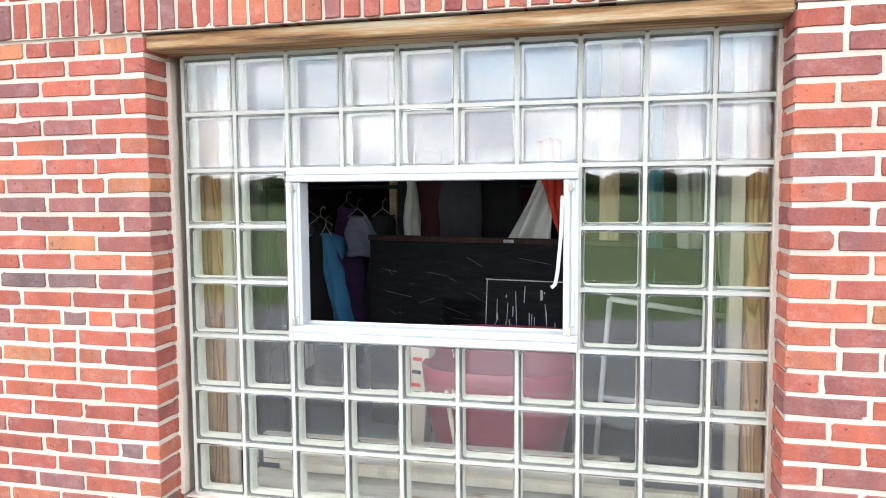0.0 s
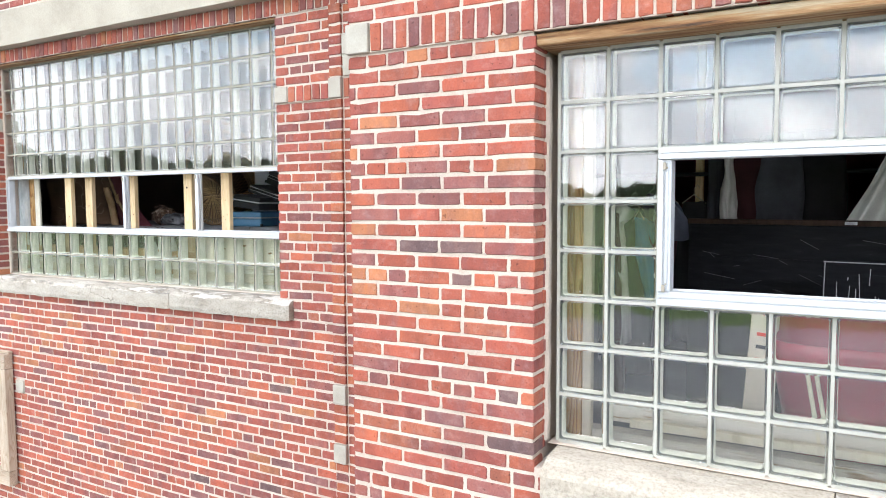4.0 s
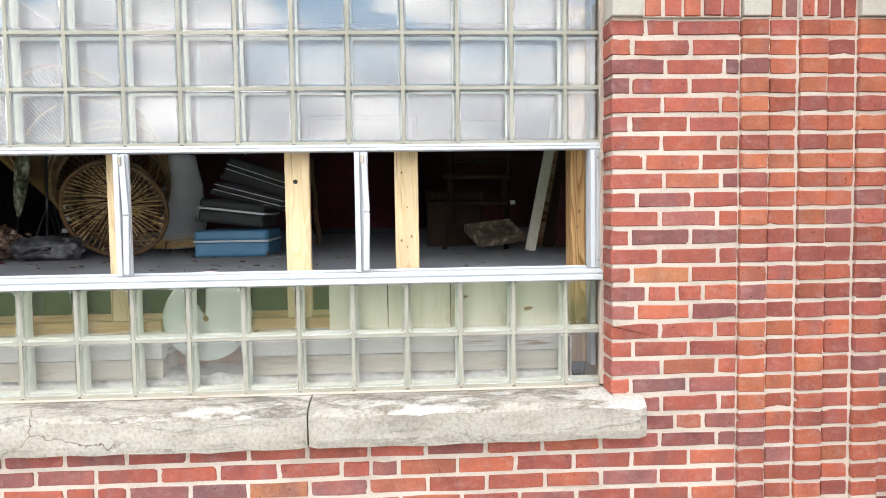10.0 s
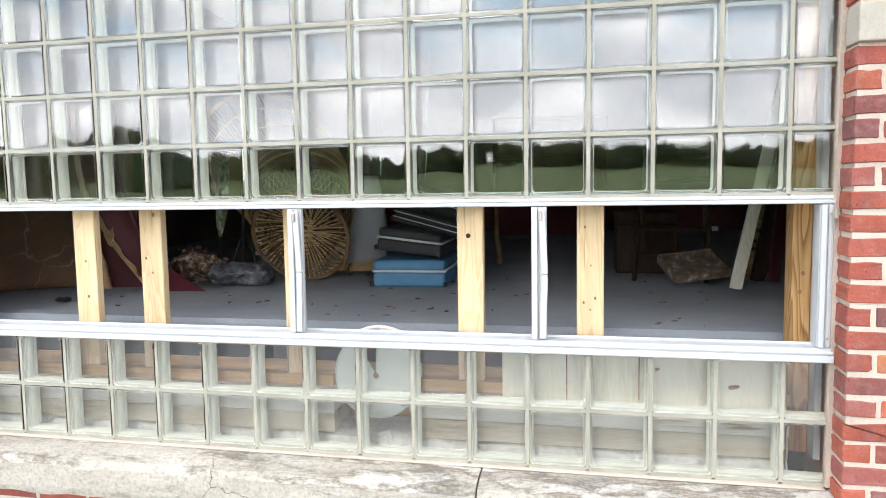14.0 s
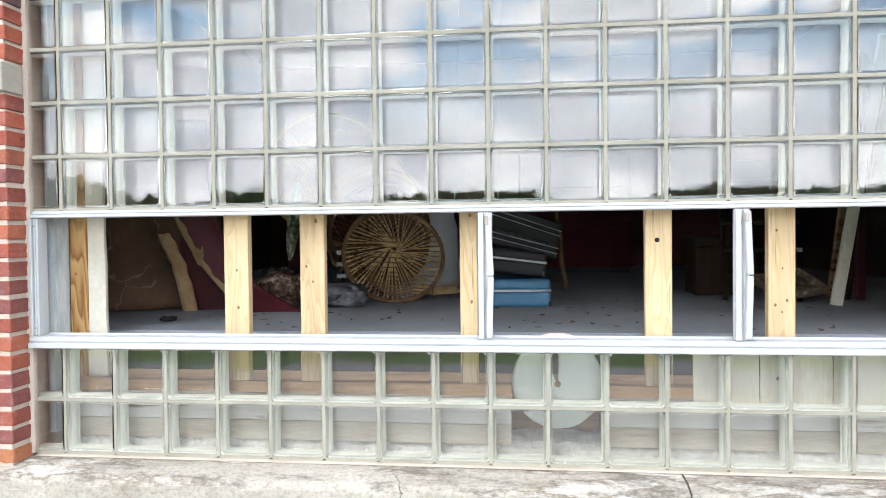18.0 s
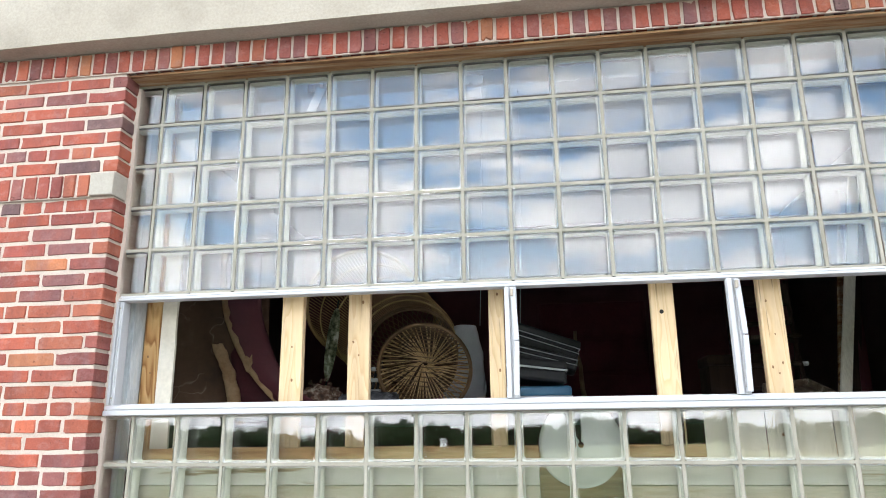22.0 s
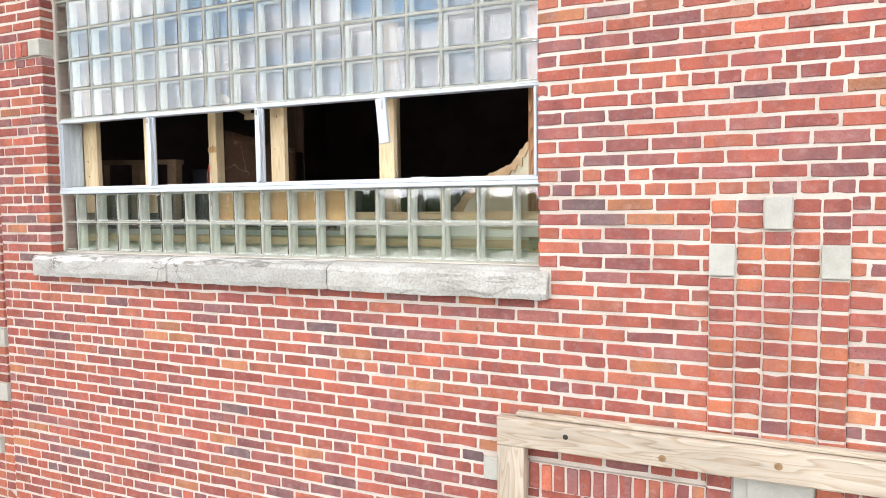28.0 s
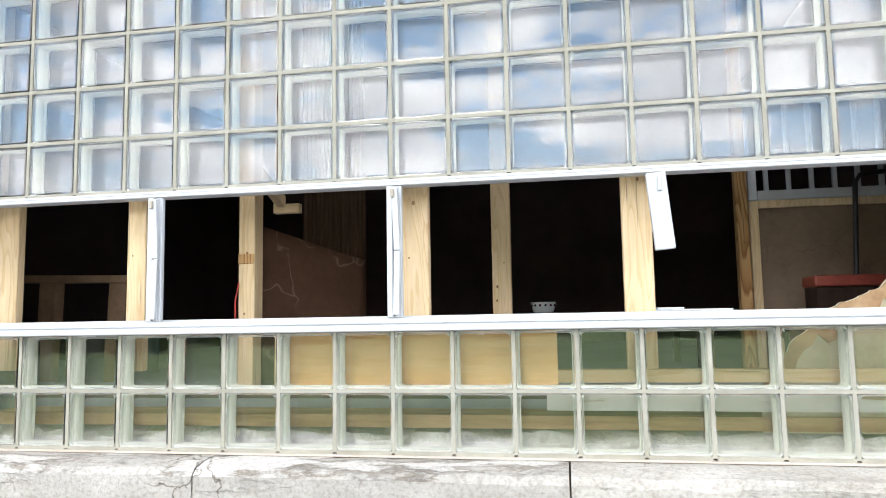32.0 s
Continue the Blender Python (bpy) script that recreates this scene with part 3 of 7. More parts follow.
add_box(bm, cols[1][0] + 0.004, cols[3][1] - 0.004, -0.012, 0.08, snap(3.01) + 0.125, snap(3.55), 0.006, bricks.m, 2)
add_box(bm, cols[1][0] + 0.06, cols[3][1] - 0.004, -0.026, -0.013, snap(3.01) + 0.16, snap(3.55) - 0.02, 0.006, bricks.m, 1)
part("plaque", bm, LIMESTONE, wall_long, "pale limestone plaque with a carved panel")
bricks.stone(0.268, 0.39, LINE(-36) + 0.005, LINE(-34) - 0.012, 0.012)
bricks.stone(-2.355, -2.236, LINE(-36) + 0.005, LINE(-34) - 0.012, 0.012)
bricks.finish()

# bay front
bay = Wall(wall_bay, (0, BAY_Y, 0), (1, 0, 0), (0, 1, 0), lambda u, z: 5.06 < u < 6.0 and 4.2 < z < 5.75 or 8.03 < u < 8.7 and 4.4 < z < 5.7)
BSILL = (3.862, 4.0)
ROWLOCK = snap(3.66) - COURSE
bay.field(BAY_X, 12.0, 0.4, 7.4, [(W1[0], W1[1], 3.95, 5.735), (6.04, 8.06, *BSILL), (W1[1], 12.0, snap(4.0), 5.735), (BAY_X, 12.0, 5.735, 5.735 + 2 * COURSE), (6.02, 8.4, ROWLOCK, ROWLOCK + 2 * COURSE), (6.02, 6.13, 2.2, ROWLOCK)],
          0.03, 5.735)
bay.field(W1[1], 12.0, snap(4.0) - 0.2 * COURSE, 5.74, [], 0.155, 5.735 - 0.58 * COURSE)
bay.field(W1[1], 12.0, 5.735 - 0.45 * COURSE, 5.735 + 0.4 * COURSE, [], 0.09, 5.735 - 0.58 * COURSE)
bay.row(BAY_X + 0.125, 12.0, 5.738, 5.735 + 2 * COURSE - 0.006, 0.014)
bay.stone(BAY_X - 0.004, BAY_X + 0.118, 5.738, 5.735 + 2 * COURSE - 0.002, 0.02)
bay.row(6.02, 8.4, ROWLOCK, ROWLOCK + 2 * COURSE - 0.01, 0.014)
bay.stack(6.02, 6.13, 2.2, ROWLOCK, 0.014)
for side in (0, 1):
    rv = Wall(wall_bay, (W1[side], 0, 0), (0, 1, 0) if side == 0 else (0, -1, 0), (-1, 0, 0) if side == 0 else (1, 0, 0), lambda u, z: False)
    for k in range(25):
        z = 5.735 - (k + 0.5 + 0.58 * side) * COURSE
        if z > 4.03:
            u = -1.131 if side == 0 else 1.131
            rv.brick(u, z, 0.036, COURSE - 0.015, 0.0)
    rv.finish()
bay.finish()

ret = Wall(wall_return, (BAY_X, WALL_Y, 0), (0, -1, 0), (1, 0, 0), lambda u, z: 0.0 < u < 0.6 and 4.2 < z < 5.8, 150)
ret.field(0.0, WALL_Y - BAY_Y - 0.105, 0.4, 7.4, [], 0.02)
ret.finish()
far = Wall(wall_far, (LEFT_X, -1.25, 0), (0, 1, 0), (-1, 0, 0), lambda u, z: u > 0.3 and 2.5 < z < 4.2, 200)
far.field(0.0, 1.25 + WALL_Y, 0.3, 7.4, [], 0.05)
far.finish()

# concrete band over the long wall
bm = bmesh.new()
n = 60
prev = None
for i in range(n + 1):
    x = LEFT_X - 0.02 + (BAY_X + 0.04 - LEFT_X) * i / n
    j = lambda a: noise.noise(Vector((x * 2.3, a * 5.1, 0.3))) * 0.006
    ring = [bm.verts.new(q) for q in ((x, WALL_Y + M, TOP_Z + 0.002), (x, WALL_Y - 0.115 + j(1), TOP_Z + j(2)), (x, WALL_Y - 0.12 + j(3), TOP_Z + 0.30 + j(4)), (x, WALL_Y - 0.07, TOP_Z + 0.335), (x, WALL_Y + M, TOP_Z + 0.335))]
    if prev:
        for a in range(4):
            bm.faces.new((prev[a], prev[a + 1], ring[a + 1], ring[a]))
    else:
        bm.faces.new(ring)
    prev = ring
bm.faces.new(list(reversed(prev)))
band = tagged(link("trim_concrete_band", bm, CONCRETE), "pale chipped concrete band above the windows", "trim", kind="structure")


# ---- windows ----
BLOCK = 0.1905


def rounded_loop(half, r, y, n=3):
    pts = []
    for cx, cz, a0 in ((1, 1, 0), (-1, 1, 90), (-1, -1, 180), (1, -1, 270)):
        for i in range(n + 1):
            a = radians(a0 + 90 * i / n)
            pts.append((cx * (half - r) + r * math.cos(a), y, cz * (half - r) + r * math.sin(a)))
    return pts


def loft(bm, loops, caps=True):
    rings = [[bm.verts.new(q) for q in lp] for lp in loops]
    made = []
    for a, b in zip(rings, rings[1:]):
        for i in range(len(a)):
            j = (i + 1) % len(a)
            made.append(bm.faces.new((a[i], a[j], b[j], b[i])))
    if caps:
        made += [bm.faces.new(list(reversed(rings[0]))), bm.faces.new(rings[-1])]
    return made


def block_mesh(seam):
    """A hollow glass block: two face plates and, between them, the pale coated rim."""
    h = BLOCK / 2
    bm = bmesh.new()
    for f, k in ((0.0, 1), (0.096, -1)):
        loft(bm, [rounded_loop(h - 0.007, 0.012, f), rounded_loop(h - 0.003, 0.012, f + 0.0015 * k), rounded_loop(h, 0.010, f + 0.006 * k), rounded_loop(h, 0.010, f + 0.012 * k)])
    d = [(0.001, 0.0125), (0.001, 0.0835), (0.005, 0.0835), (0.0085, 0.078), (0.0085, 0.071), (0.0065, 0.068), (0.0085, 0.064), (0.0105, 0.048), (0.0085, 0.034), (0.0065, 0.030), (0.0085, 0.026), (0.0085, 0.019), (0.005, 0.0125), (0.001, 0.0125)]
    rim = loft(bm, [rounded_loop(h - o, 0.010 if o < 0.002 else 0.012, y) for o, y in d], False)
    for k, fc in enumerate(rim):
        fc.material_index = 2 if k // 16 in (2, 11, 12) else 1
    bmesh.ops.recalc_face_normals(bm, faces=bm.faces[:])
    me = bpy.data.meshes.new("glass_block")
    bm.to_mesh(me)
    bm.free()
    me.materials.append(GLASS)
    me.materials.append(RIM)
    me.materials.append(seam)
    return me


BLOCK_ME, BLOCK_PALE = block_mesh(SEAM), block_mesh(SEAM_PALE)


def panel(owner, x0, y, z0, cols, rows, skip=lambda c, r: False, lean=0.0, grout=None, block=None):
    """Glass blocks in a grid of grout; r counts from below. lean: degrees by which the blocks lean outwards."""
    joint = PITCH - BLOCK
    bm = bmesh.new()
    for c in range(cols + 1):
        for r in range(rows):
            if not (skip(c - 1, r) if c else True) or not (skip(c, r) if c < cols else True):
                add_box(bm, x0 + c * PITCH - joint / 2, x0 + c * PITCH + joint / 2, y + 0.004, y + 0.072, z0 + r * PITCH, z0 + (r + 1) * PITCH)
    for r in range(rows + 1):
        for c in range(cols):
            if not (skip(c, r - 1) if r else True) or not (skip(c, r) if r < rows else True):
                add_box(bm, x0 + c * PITCH + joint / 2, x0 + (c + 1) * PITCH - joint / 2, y + 0.004, y + 0.072, z0 + r * PITCH - joint / 2, z0 + r * PITCH + joint / 2)
    part("grout", bm, grout or GROUT, owner, "pale grout between the blocks")
    for r in range(rows):
        for c in range(cols):
            if skip(c, r):
                continue
            ob = new("glass_block", block or BLOCK_ME)
            ob.parent = owner
            ob.matrix_basis = Matrix.Translation((x0 + (c + 0.5) * PITCH + rng.uniform(-0.0012, 0.0012), y + rng.uniform(-0.001, 0.001), z0 + (r + 0.5) * PITCH)) @ Euler((radians(lean) + rng.gauss(0, 0.0025), rng.gauss(0, 0.003), rng.gauss(0, 0.004))).to_matrix().to_4x4()
            ob.visible_shadow = False


def frame_bar(owner, name, x0, x1, z0, z1, y0=-0.028, y1=0.055, lip=True, label=""):
    """An aluminium bar with a stepped face: a body, a front lip and a fine bead."""
    bm = bmesh.new()
    add_box(bm, x0, x1, y0 + 0.014, y1, z0, z1, 0.002)
    if lip:
        if x1 - x0 > z1 - z0:
            h = z1 - z0
            add_box(bm, x0 + 0.001, x1 - 0.001, y0, y0 + 0.0145, z0 + 0.001, z0 + h * 0.50, 0.002)
            add_box(bm, x0 + 0.001, x1 - 0.001, y0 + 0.008, y0 + 0.0145, z0 + h * 0.58, z0 + h * 0.80, 0.0015)
            add_box(bm, x0 + 0.002, x1 - 0.002, y1 - 0.012, y1 - 0.006, z1 - 0.001, z1 + 0.007, 0.001)
        else:
            w = x1 - x0
            add_box(bm, x0 + 0.001, x0 + w * 0.42, y0, y0 + 0.0145, z0 + 0.001, z1 - 0.001, 0.002)
            add_box(bm, x0 + w * 0.55, x0 + w * 0.78, y0 + 0.008, y0 + 0.0145, z0 + 0.001, z1 - 0.001, 0.0015)
    ob = part(name, bm, WHITE_METAL, owner, label)
    for q in ((x0 + 0.014, z0 + 0.5 * (z1 - z0)), (x1 - 0.014, z0 + 0.5 * (z1 - z0))) if x1 - x0 > z1 - z0 else ((x0 + 0.68 * (x1 - x0), z0 + 0.03), (x0 + 0.68 * (x1 - x0), z1 - 0.03)):
        bm = bmesh.new()
        bmesh.ops.create_cone(bm, cap_ends=True, segments=8, radius1=0.0042, radius2=0.0035, depth=0.003, matrix=Matrix.Translation((q[0], y0 + 0.0055, q[1])) @ Matrix.Rotation(radians(90), 4, "X"))
        part("screw", bm, CONCRETE, ob, "dull grey screw head")
    return ob


def sill_stone(owner, x0, x1, yb, yf, ztop, zf, zb, seed, mat):
    """A sill stone: sloped top, worn front edge."""
    bm = bmesh.new()
    n = max(6, int((x1 - x0) / 0.03))
    prev = None
    for i in range(n + 1):
        x = x0 + (x1 - x0) * i / n
        nz = lambda a, f=9.0, s=0.006: noise.noise(Vector((x * f + seed * 7.1, a * 3.7, seed))) * s
        chip = max(0.0, noise.noise(Vector((x * 6 + seed * 3.3, 1.7, 5.0))) - 0.15) * 0.055
        end = 0.012 if i in (0, n) else 0.0
        sec = [(yb, zb), (yf + 0.006 + nz(1) + end, zb + nz(2) + end * 0.4), (yf + nz(3) + end, zb + 0.03 + nz(4)), (yf + nz(5) + chip * 0.5 + end, zf - 0.022 - chip + nz(6)),
               (yf + 0.018 + nz(7) + chip + end, zf - chip * 0.35 + nz(8) - end * 0.3), (yf + 0.09, zf + (ztop - zf) * 0.55 + nz(9, 14, 0.004)), (yb, ztop)]
        ring = [bm.verts.new((x, a, b)) for a, b in sec]
        if prev:
            for a in range(len(ring)):
                b = (a + 1) % len(ring)
                bm.faces.new((prev[a], prev[b], ring[b], ring[a]))
        else:
            bm.faces.new(list(reversed(ring)))
        prev = ring
    bm.faces.new(prev)
    bmesh.ops.recalc_face_normals(bm, faces=bm.faces[:])
    return part("sill_stone", bm, mat, owner, "worn pale stone sill, cracked")


def sill_material(name="sill_stone", crust=1.0, tint=(1.0, 1.0, 1.0)):
    """Old limestone: stained beige, its weathered top crusted, flaking white and grown with dark lichen."""
    m, n, l, b = material(name)
    info = n.new("ShaderNodeObjectInfo")
    stone = ramp(n, l, info.outputs["Random"], [(0.0, tuple(0.94 * q for q in tint)), (0.5, tint), (1.0, tuple(1.06 * q for q in tint))])
    coarse = noise_node(n, l, 3.0, 7.0, 0.68, (1.0, 2.0, 2.4), "World")
    col = ramp(n, l, coarse.outputs["Fac"], [(0.32, (0.290, 0.250, 0.198)), (0.45, (0.385, 0.340, 0.278)), (0.58, (0.440, 0.393, 0.328)), (0.70, (0.475, 0.432, 0.368))])
    c0 = blend(n, l, col.outputs["Color"], stone.outputs["Color"], None, "MULTIPLY", 1.0)
    geo = n.new("ShaderNodeNewGeometry")
    sep = n.new("ShaderNodeSeparateXYZ")
    l.new(geo.outputs["Normal"], sep.inputs[0])
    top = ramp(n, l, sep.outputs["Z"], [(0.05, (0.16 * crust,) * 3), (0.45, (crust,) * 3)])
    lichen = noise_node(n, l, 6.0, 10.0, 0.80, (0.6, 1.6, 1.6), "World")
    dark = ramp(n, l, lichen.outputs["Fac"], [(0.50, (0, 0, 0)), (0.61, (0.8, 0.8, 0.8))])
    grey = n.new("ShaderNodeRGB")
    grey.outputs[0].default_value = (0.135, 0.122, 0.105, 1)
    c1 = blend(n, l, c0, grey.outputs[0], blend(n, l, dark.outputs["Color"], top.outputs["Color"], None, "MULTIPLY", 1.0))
    flake = noise_node(n, l, 3.4, 9.0, 0.62, (0.55, 1.4, 2.0), "World")
    rimmed = ramp(n, l, flake.outputs["Fac"], [(0.500, (0, 0, 0)), (0.530, (0.75, 0.75, 0.75)), (0.545, (0, 0, 0))])
    brown = n.new("ShaderNodeRGB")
    brown.outputs[0].default_value = (0.16, 0.125, 0.09, 1)
    c2 = blend(n, l, c1, brown.outputs[0], blend(n, l, rimmed.outputs["Color"], top.outputs["Color"], None, "MULTIPLY", 1.0))
    white = ramp(n, l, flake.outputs["Fac"], [(0.545, (0, 0, 0)), (0.575, (0.8, 0.8, 0.8))])
    chalk = n.new("ShaderNodeRGB")
    chalk.outputs[0].default_value = (0.565, 0.525, 0.47, 1)
    c2 = blend(n, l, c2, chalk.outputs[0], blend(n, l, white.outputs["Color"], top.outputs["Color"], None, "MULTIPLY", 1.0))
    warp = noise_node(n, l, 9.0, 4.0, 0.6, None, "World")
    addv = n.new("ShaderNodeVectorMath")
    addv.operation = "MULTIPLY_ADD"
    l.new(warp.outputs["Color"], addv.inputs[0])
    addv.inputs[1].default_value = (0.12, 0.12, 0.12)
    l.new(geo.outputs["Position"], addv.inputs[2])
    cell = n.new("ShaderNodeTexVoronoi")
    cell.feature = "DISTANCE_TO_EDGE"
    cell.inputs["Scale"].default_value = 1.9
    l.new(addv.outputs[0], cell.inputs["Vector"])
    crack = ramp(n, l, cell.outputs["Distance"], [(0.0, (0.25, 0.23, 0.21)), (0.003, (0.55, 0.52, 0.48)), (0.007, (1, 1, 1))])
    some = noise_node(n, l, 1.9, 2.0, 0.5, (1.0, 0.2, 0.2), "World")
    only = ramp(n, l, some.outputs["Fac"], [(0.52 if crust > 0.5 else 0.64, (0, 0, 0)), (0.60 if crust > 0.5 else 0.70, (1, 1, 1))])
    split = n.new("ShaderNodeMix")
    split.data_type, split.blend_type = "RGBA", "MULTIPLY"
    l.new(only.outputs["Color"], split.inputs["Factor"])
    l.new(c2, split.inputs["A"])
    l.new(crack.outputs["Color"], split.inputs["B"])
    pit = noise_node(n, l, 70, 4, 0.7, None, "World")
    g = ramp(n, l, pit.outputs["Fac"], [(0.30, (0.50, 0.48, 0.45)), (0.54, (1.0, 1.0, 1.0))])
    l.new(blend(n, l, split.outputs["Result"], g.outputs["Color"], None, "MULTIPLY", 0.7), b.inputs["Base Color"])
    b.inputs["Roughness"].default_value = 0.92
    relief = blend(n, l, pit.outputs["Color"], white.outputs["Color"], None, "ADD", 0.8)
    bump(n, l, relief, b, 0.8, 0.007)
    return m


SILL = sill_material()
SILL_SMOOTH = sill_material("smooth_sill_stone", 0.12, (1.05, 1.02, 0.98))
SILL_PLAIN = sill_material("plain_grey_sill_stone", 0.2, (1.0, 1.03, 1.07))
SILL_GREY = sill_material("grey_sill_stone", 1.0, (0.95, 0.98, 1.03))
window_2 = thing("window_2", "long glass-block window with an open white aluminium strip", "window", kind="structure")
window_3 = thing("window_3", "long glass-block window with broken white aluminium strip", "window", kind="structure")
window_1 = thing("window_1", "square glass-block window with an open white aluminium vent", "window", kind="structure")
window_4 = thing("window_4", "glass-block window low in the brick wall", "window", kind="structure")
UP_Z = GLASS_Z + 2 * PITCH + OPEN_H
for win, gx, span in ((window_2, GRID2, W2), (window_3, GRID3, W3)):
    panel(win, gx, 0.0, GLASS_Z, 18, 2, lean=-0.58 if win is window_2 else -0.65, block=BLOCK_PALE)
    panel(win, gx, 0.0, UP_Z, 18, 5, lean=0.9 if win is window_2 else 0.4)
    z0, z1 = GLASS_Z + 2 * PITCH - 0.004, UP_Z - 0.004
    a, b = span
    frame_bar(win, "frame_sill", a + 0.004, b - 0.004, z0, z0 + 0.044, -0.030)
    frame_bar(win, "frame_head", a + 0.004, b - 0.004, z1 - 0.026, z1, -0.012, 0.045)
    frame_bar(win, "frame_jamb", a + 0.008, a + 0.036, z0 + 0.045, z1 - 0.027, -0.020, 0.050)
    frame_bar(win, "frame_jamb", b - 0.050, b - 0.008, z0 + 0.045, z1 - 0.027, -0.020, 0.050)
    bm = box_mesh(a - 0.005, b + 0.005, WALL_Y + 0.012, 0.09, UP_Z + 5 * PITCH + 0.008, 6.352, 0.006)
    part("lintel_board", bm, LINTEL_WOOD, win, "rotten brown timber lintel board")
MULLIONS = {}
for x in (1.808, 2.677):
    MULLIONS[x] = frame_bar(window_2, "mullion", x - 0.018, x + 0.032, GLASS_Z + 2 * PITCH + 0.041, UP_Z - 0.031, -0.022, 0.012)
for x in (-4.735, -3.845):
    MULLIONS[x] = frame_bar(window_3, "mullion", x - 0.012, x + 0.038, GLASS_Z + 2 * PITCH + 0.041, UP_Z - 0.031, -0.022, 0.012)
for x0, x1, s in ((-0.06, 2.482, 1), (2.488, 3.715, 2)):
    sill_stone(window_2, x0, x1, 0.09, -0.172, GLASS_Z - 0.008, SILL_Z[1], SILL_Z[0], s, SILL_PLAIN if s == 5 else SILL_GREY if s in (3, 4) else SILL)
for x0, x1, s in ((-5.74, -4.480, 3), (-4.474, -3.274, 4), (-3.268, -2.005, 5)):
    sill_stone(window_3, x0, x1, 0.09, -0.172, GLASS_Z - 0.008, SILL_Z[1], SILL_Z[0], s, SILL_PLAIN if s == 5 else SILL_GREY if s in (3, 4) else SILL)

panel(window_1, GRID1, BAY_GLASS, BAY_GLASS_Z, 10, 8, lambda c, r: 2 <= c <= 6 and 3 <= r <= 5, grout=GROUT_PALE)
fx0, fx1, fz0, fz1 = GRID1 + 2 * PITCH, GRID1 + 7 * PITCH, BAY_GLASS_Z + 3 * PITCH, BAY_GLASS_Z + 6 * PITCH
for nm, q in (("frame_sill", (fx0 + 0.002, fx1 - 0.002, fz0 + 0.002, fz0 + 0.055)), ("frame_head", (fx0 + 0.002, fx1 - 0.002, fz1 - 0.045, fz1 - 0.002)),
              ("frame_jamb", (fx0 + 0.002, fx0 + 0.05, fz0 + 0.056, fz1 - 0.046)), ("frame_jamb", (fx1 - 0.05, fx1 - 0.002, fz0 + 0.056, fz1 - 0.046))):
    frame_bar(window_1, nm, *q, BAY_GLASS - 0.026, BAY_GLASS + 0.06)
bm = box_mesh(W1[0] - 0.005, W1[1] + 0.005, BAY_Y + 0.012, BAY_GLASS + 0.09, BAY_GLASS_Z + 8 * PITCH + 0.008, 5.732, 0.006)
part("lintel_board", bm, LINTEL_WOOD, window_1, "rotten brown timber lintel board")
for x0, x1, s in ((6.04, 7.066, 6), (7.072, 8.055, 7)):
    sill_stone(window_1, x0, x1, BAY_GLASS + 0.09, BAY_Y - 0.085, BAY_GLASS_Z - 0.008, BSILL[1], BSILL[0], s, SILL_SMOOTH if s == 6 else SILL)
panel(window_4, LOWWIN[0] + 0.01, 0.0, 2.0 - 6 * PITCH - 0.01, 16, 6)

# ---- rooms ----
def plain(name, label, cat, q, mat):
    return tagged(link(name, box_mesh(*q), mat), label, cat, kind="structure")


plain("floor_hall", "grey ribbed carpet floor strewn with debris", "floor", (-1.2, 4.9, 0.32, 6.0, FLOOR_Z - 0.03, FLOOR_Z), CARPET)
plain("floor_workroom", "dark floor of the stripped room", "floor", (-7.4, -1.35, 0.30, 6.0, WORK_Z - 0.25, WORK_Z), CARPET)
plain("floor_cloakroom", "dark floor of the clothes room", "floor", (5.1, 12, BAY_Y + 0.3, 6.0, 3.8, 4.0), CARPET)
plain("ceiling", "pale stained ceiling over the rooms", "ceiling", (-7.4, 12, 0.30, 6.0, 7.3, 7.5), CEILING)
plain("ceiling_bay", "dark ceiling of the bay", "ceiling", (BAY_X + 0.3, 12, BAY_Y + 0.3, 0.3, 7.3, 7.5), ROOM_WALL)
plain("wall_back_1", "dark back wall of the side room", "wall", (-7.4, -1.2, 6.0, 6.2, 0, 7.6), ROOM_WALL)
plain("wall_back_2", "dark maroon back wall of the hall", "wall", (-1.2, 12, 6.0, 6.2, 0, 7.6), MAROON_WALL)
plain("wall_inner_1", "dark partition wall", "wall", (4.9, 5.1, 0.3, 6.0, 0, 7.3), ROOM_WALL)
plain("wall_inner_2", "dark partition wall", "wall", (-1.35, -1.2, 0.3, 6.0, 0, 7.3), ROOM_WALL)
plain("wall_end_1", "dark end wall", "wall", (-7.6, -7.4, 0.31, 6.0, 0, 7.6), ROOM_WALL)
plain("wall_bay_far", "brick bay beyond the corner", "wall", (-14.0, LEFT_X - M, -1.25 + M, -1.15, 0, 7.6), MORTAR)
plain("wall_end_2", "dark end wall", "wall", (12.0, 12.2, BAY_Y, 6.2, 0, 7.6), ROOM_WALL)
plain("roof", "flat roof", "roof", (-7.6, 12.2, WALL_Y + 0.3, 6.2, 7.6, 7.7), CONCRETE)

# ---- outdoors ----
bm = bmesh.new()
rise = lambda y: -0.02 + 2.6 * max(0.0, min(1.0, (-y - 45.0) / 255.0)) ** 1.2
rows = [[bm.verts.new((x, y, rise(y))) for x in range(-900, 901, 100)] for y in (20, -30, -45, -70, -100, -140, -190, -240, -300, -375, -500, -800, -1500)]
for ra, rb in zip(rows, rows[1:]):
    for k in range(len(ra) - 1):
        bm.faces.new((ra[k], rb[k], rb[k + 1], ra[k + 1]))
tagged(link("ground", bm, GRASS), "open mown grass field", "ground", kind="structure")
plain("road", "grey asphalt street beyond the walk", "road", (-120, 120, -28.3, -16.5, -0.015, 0.004), STREET)
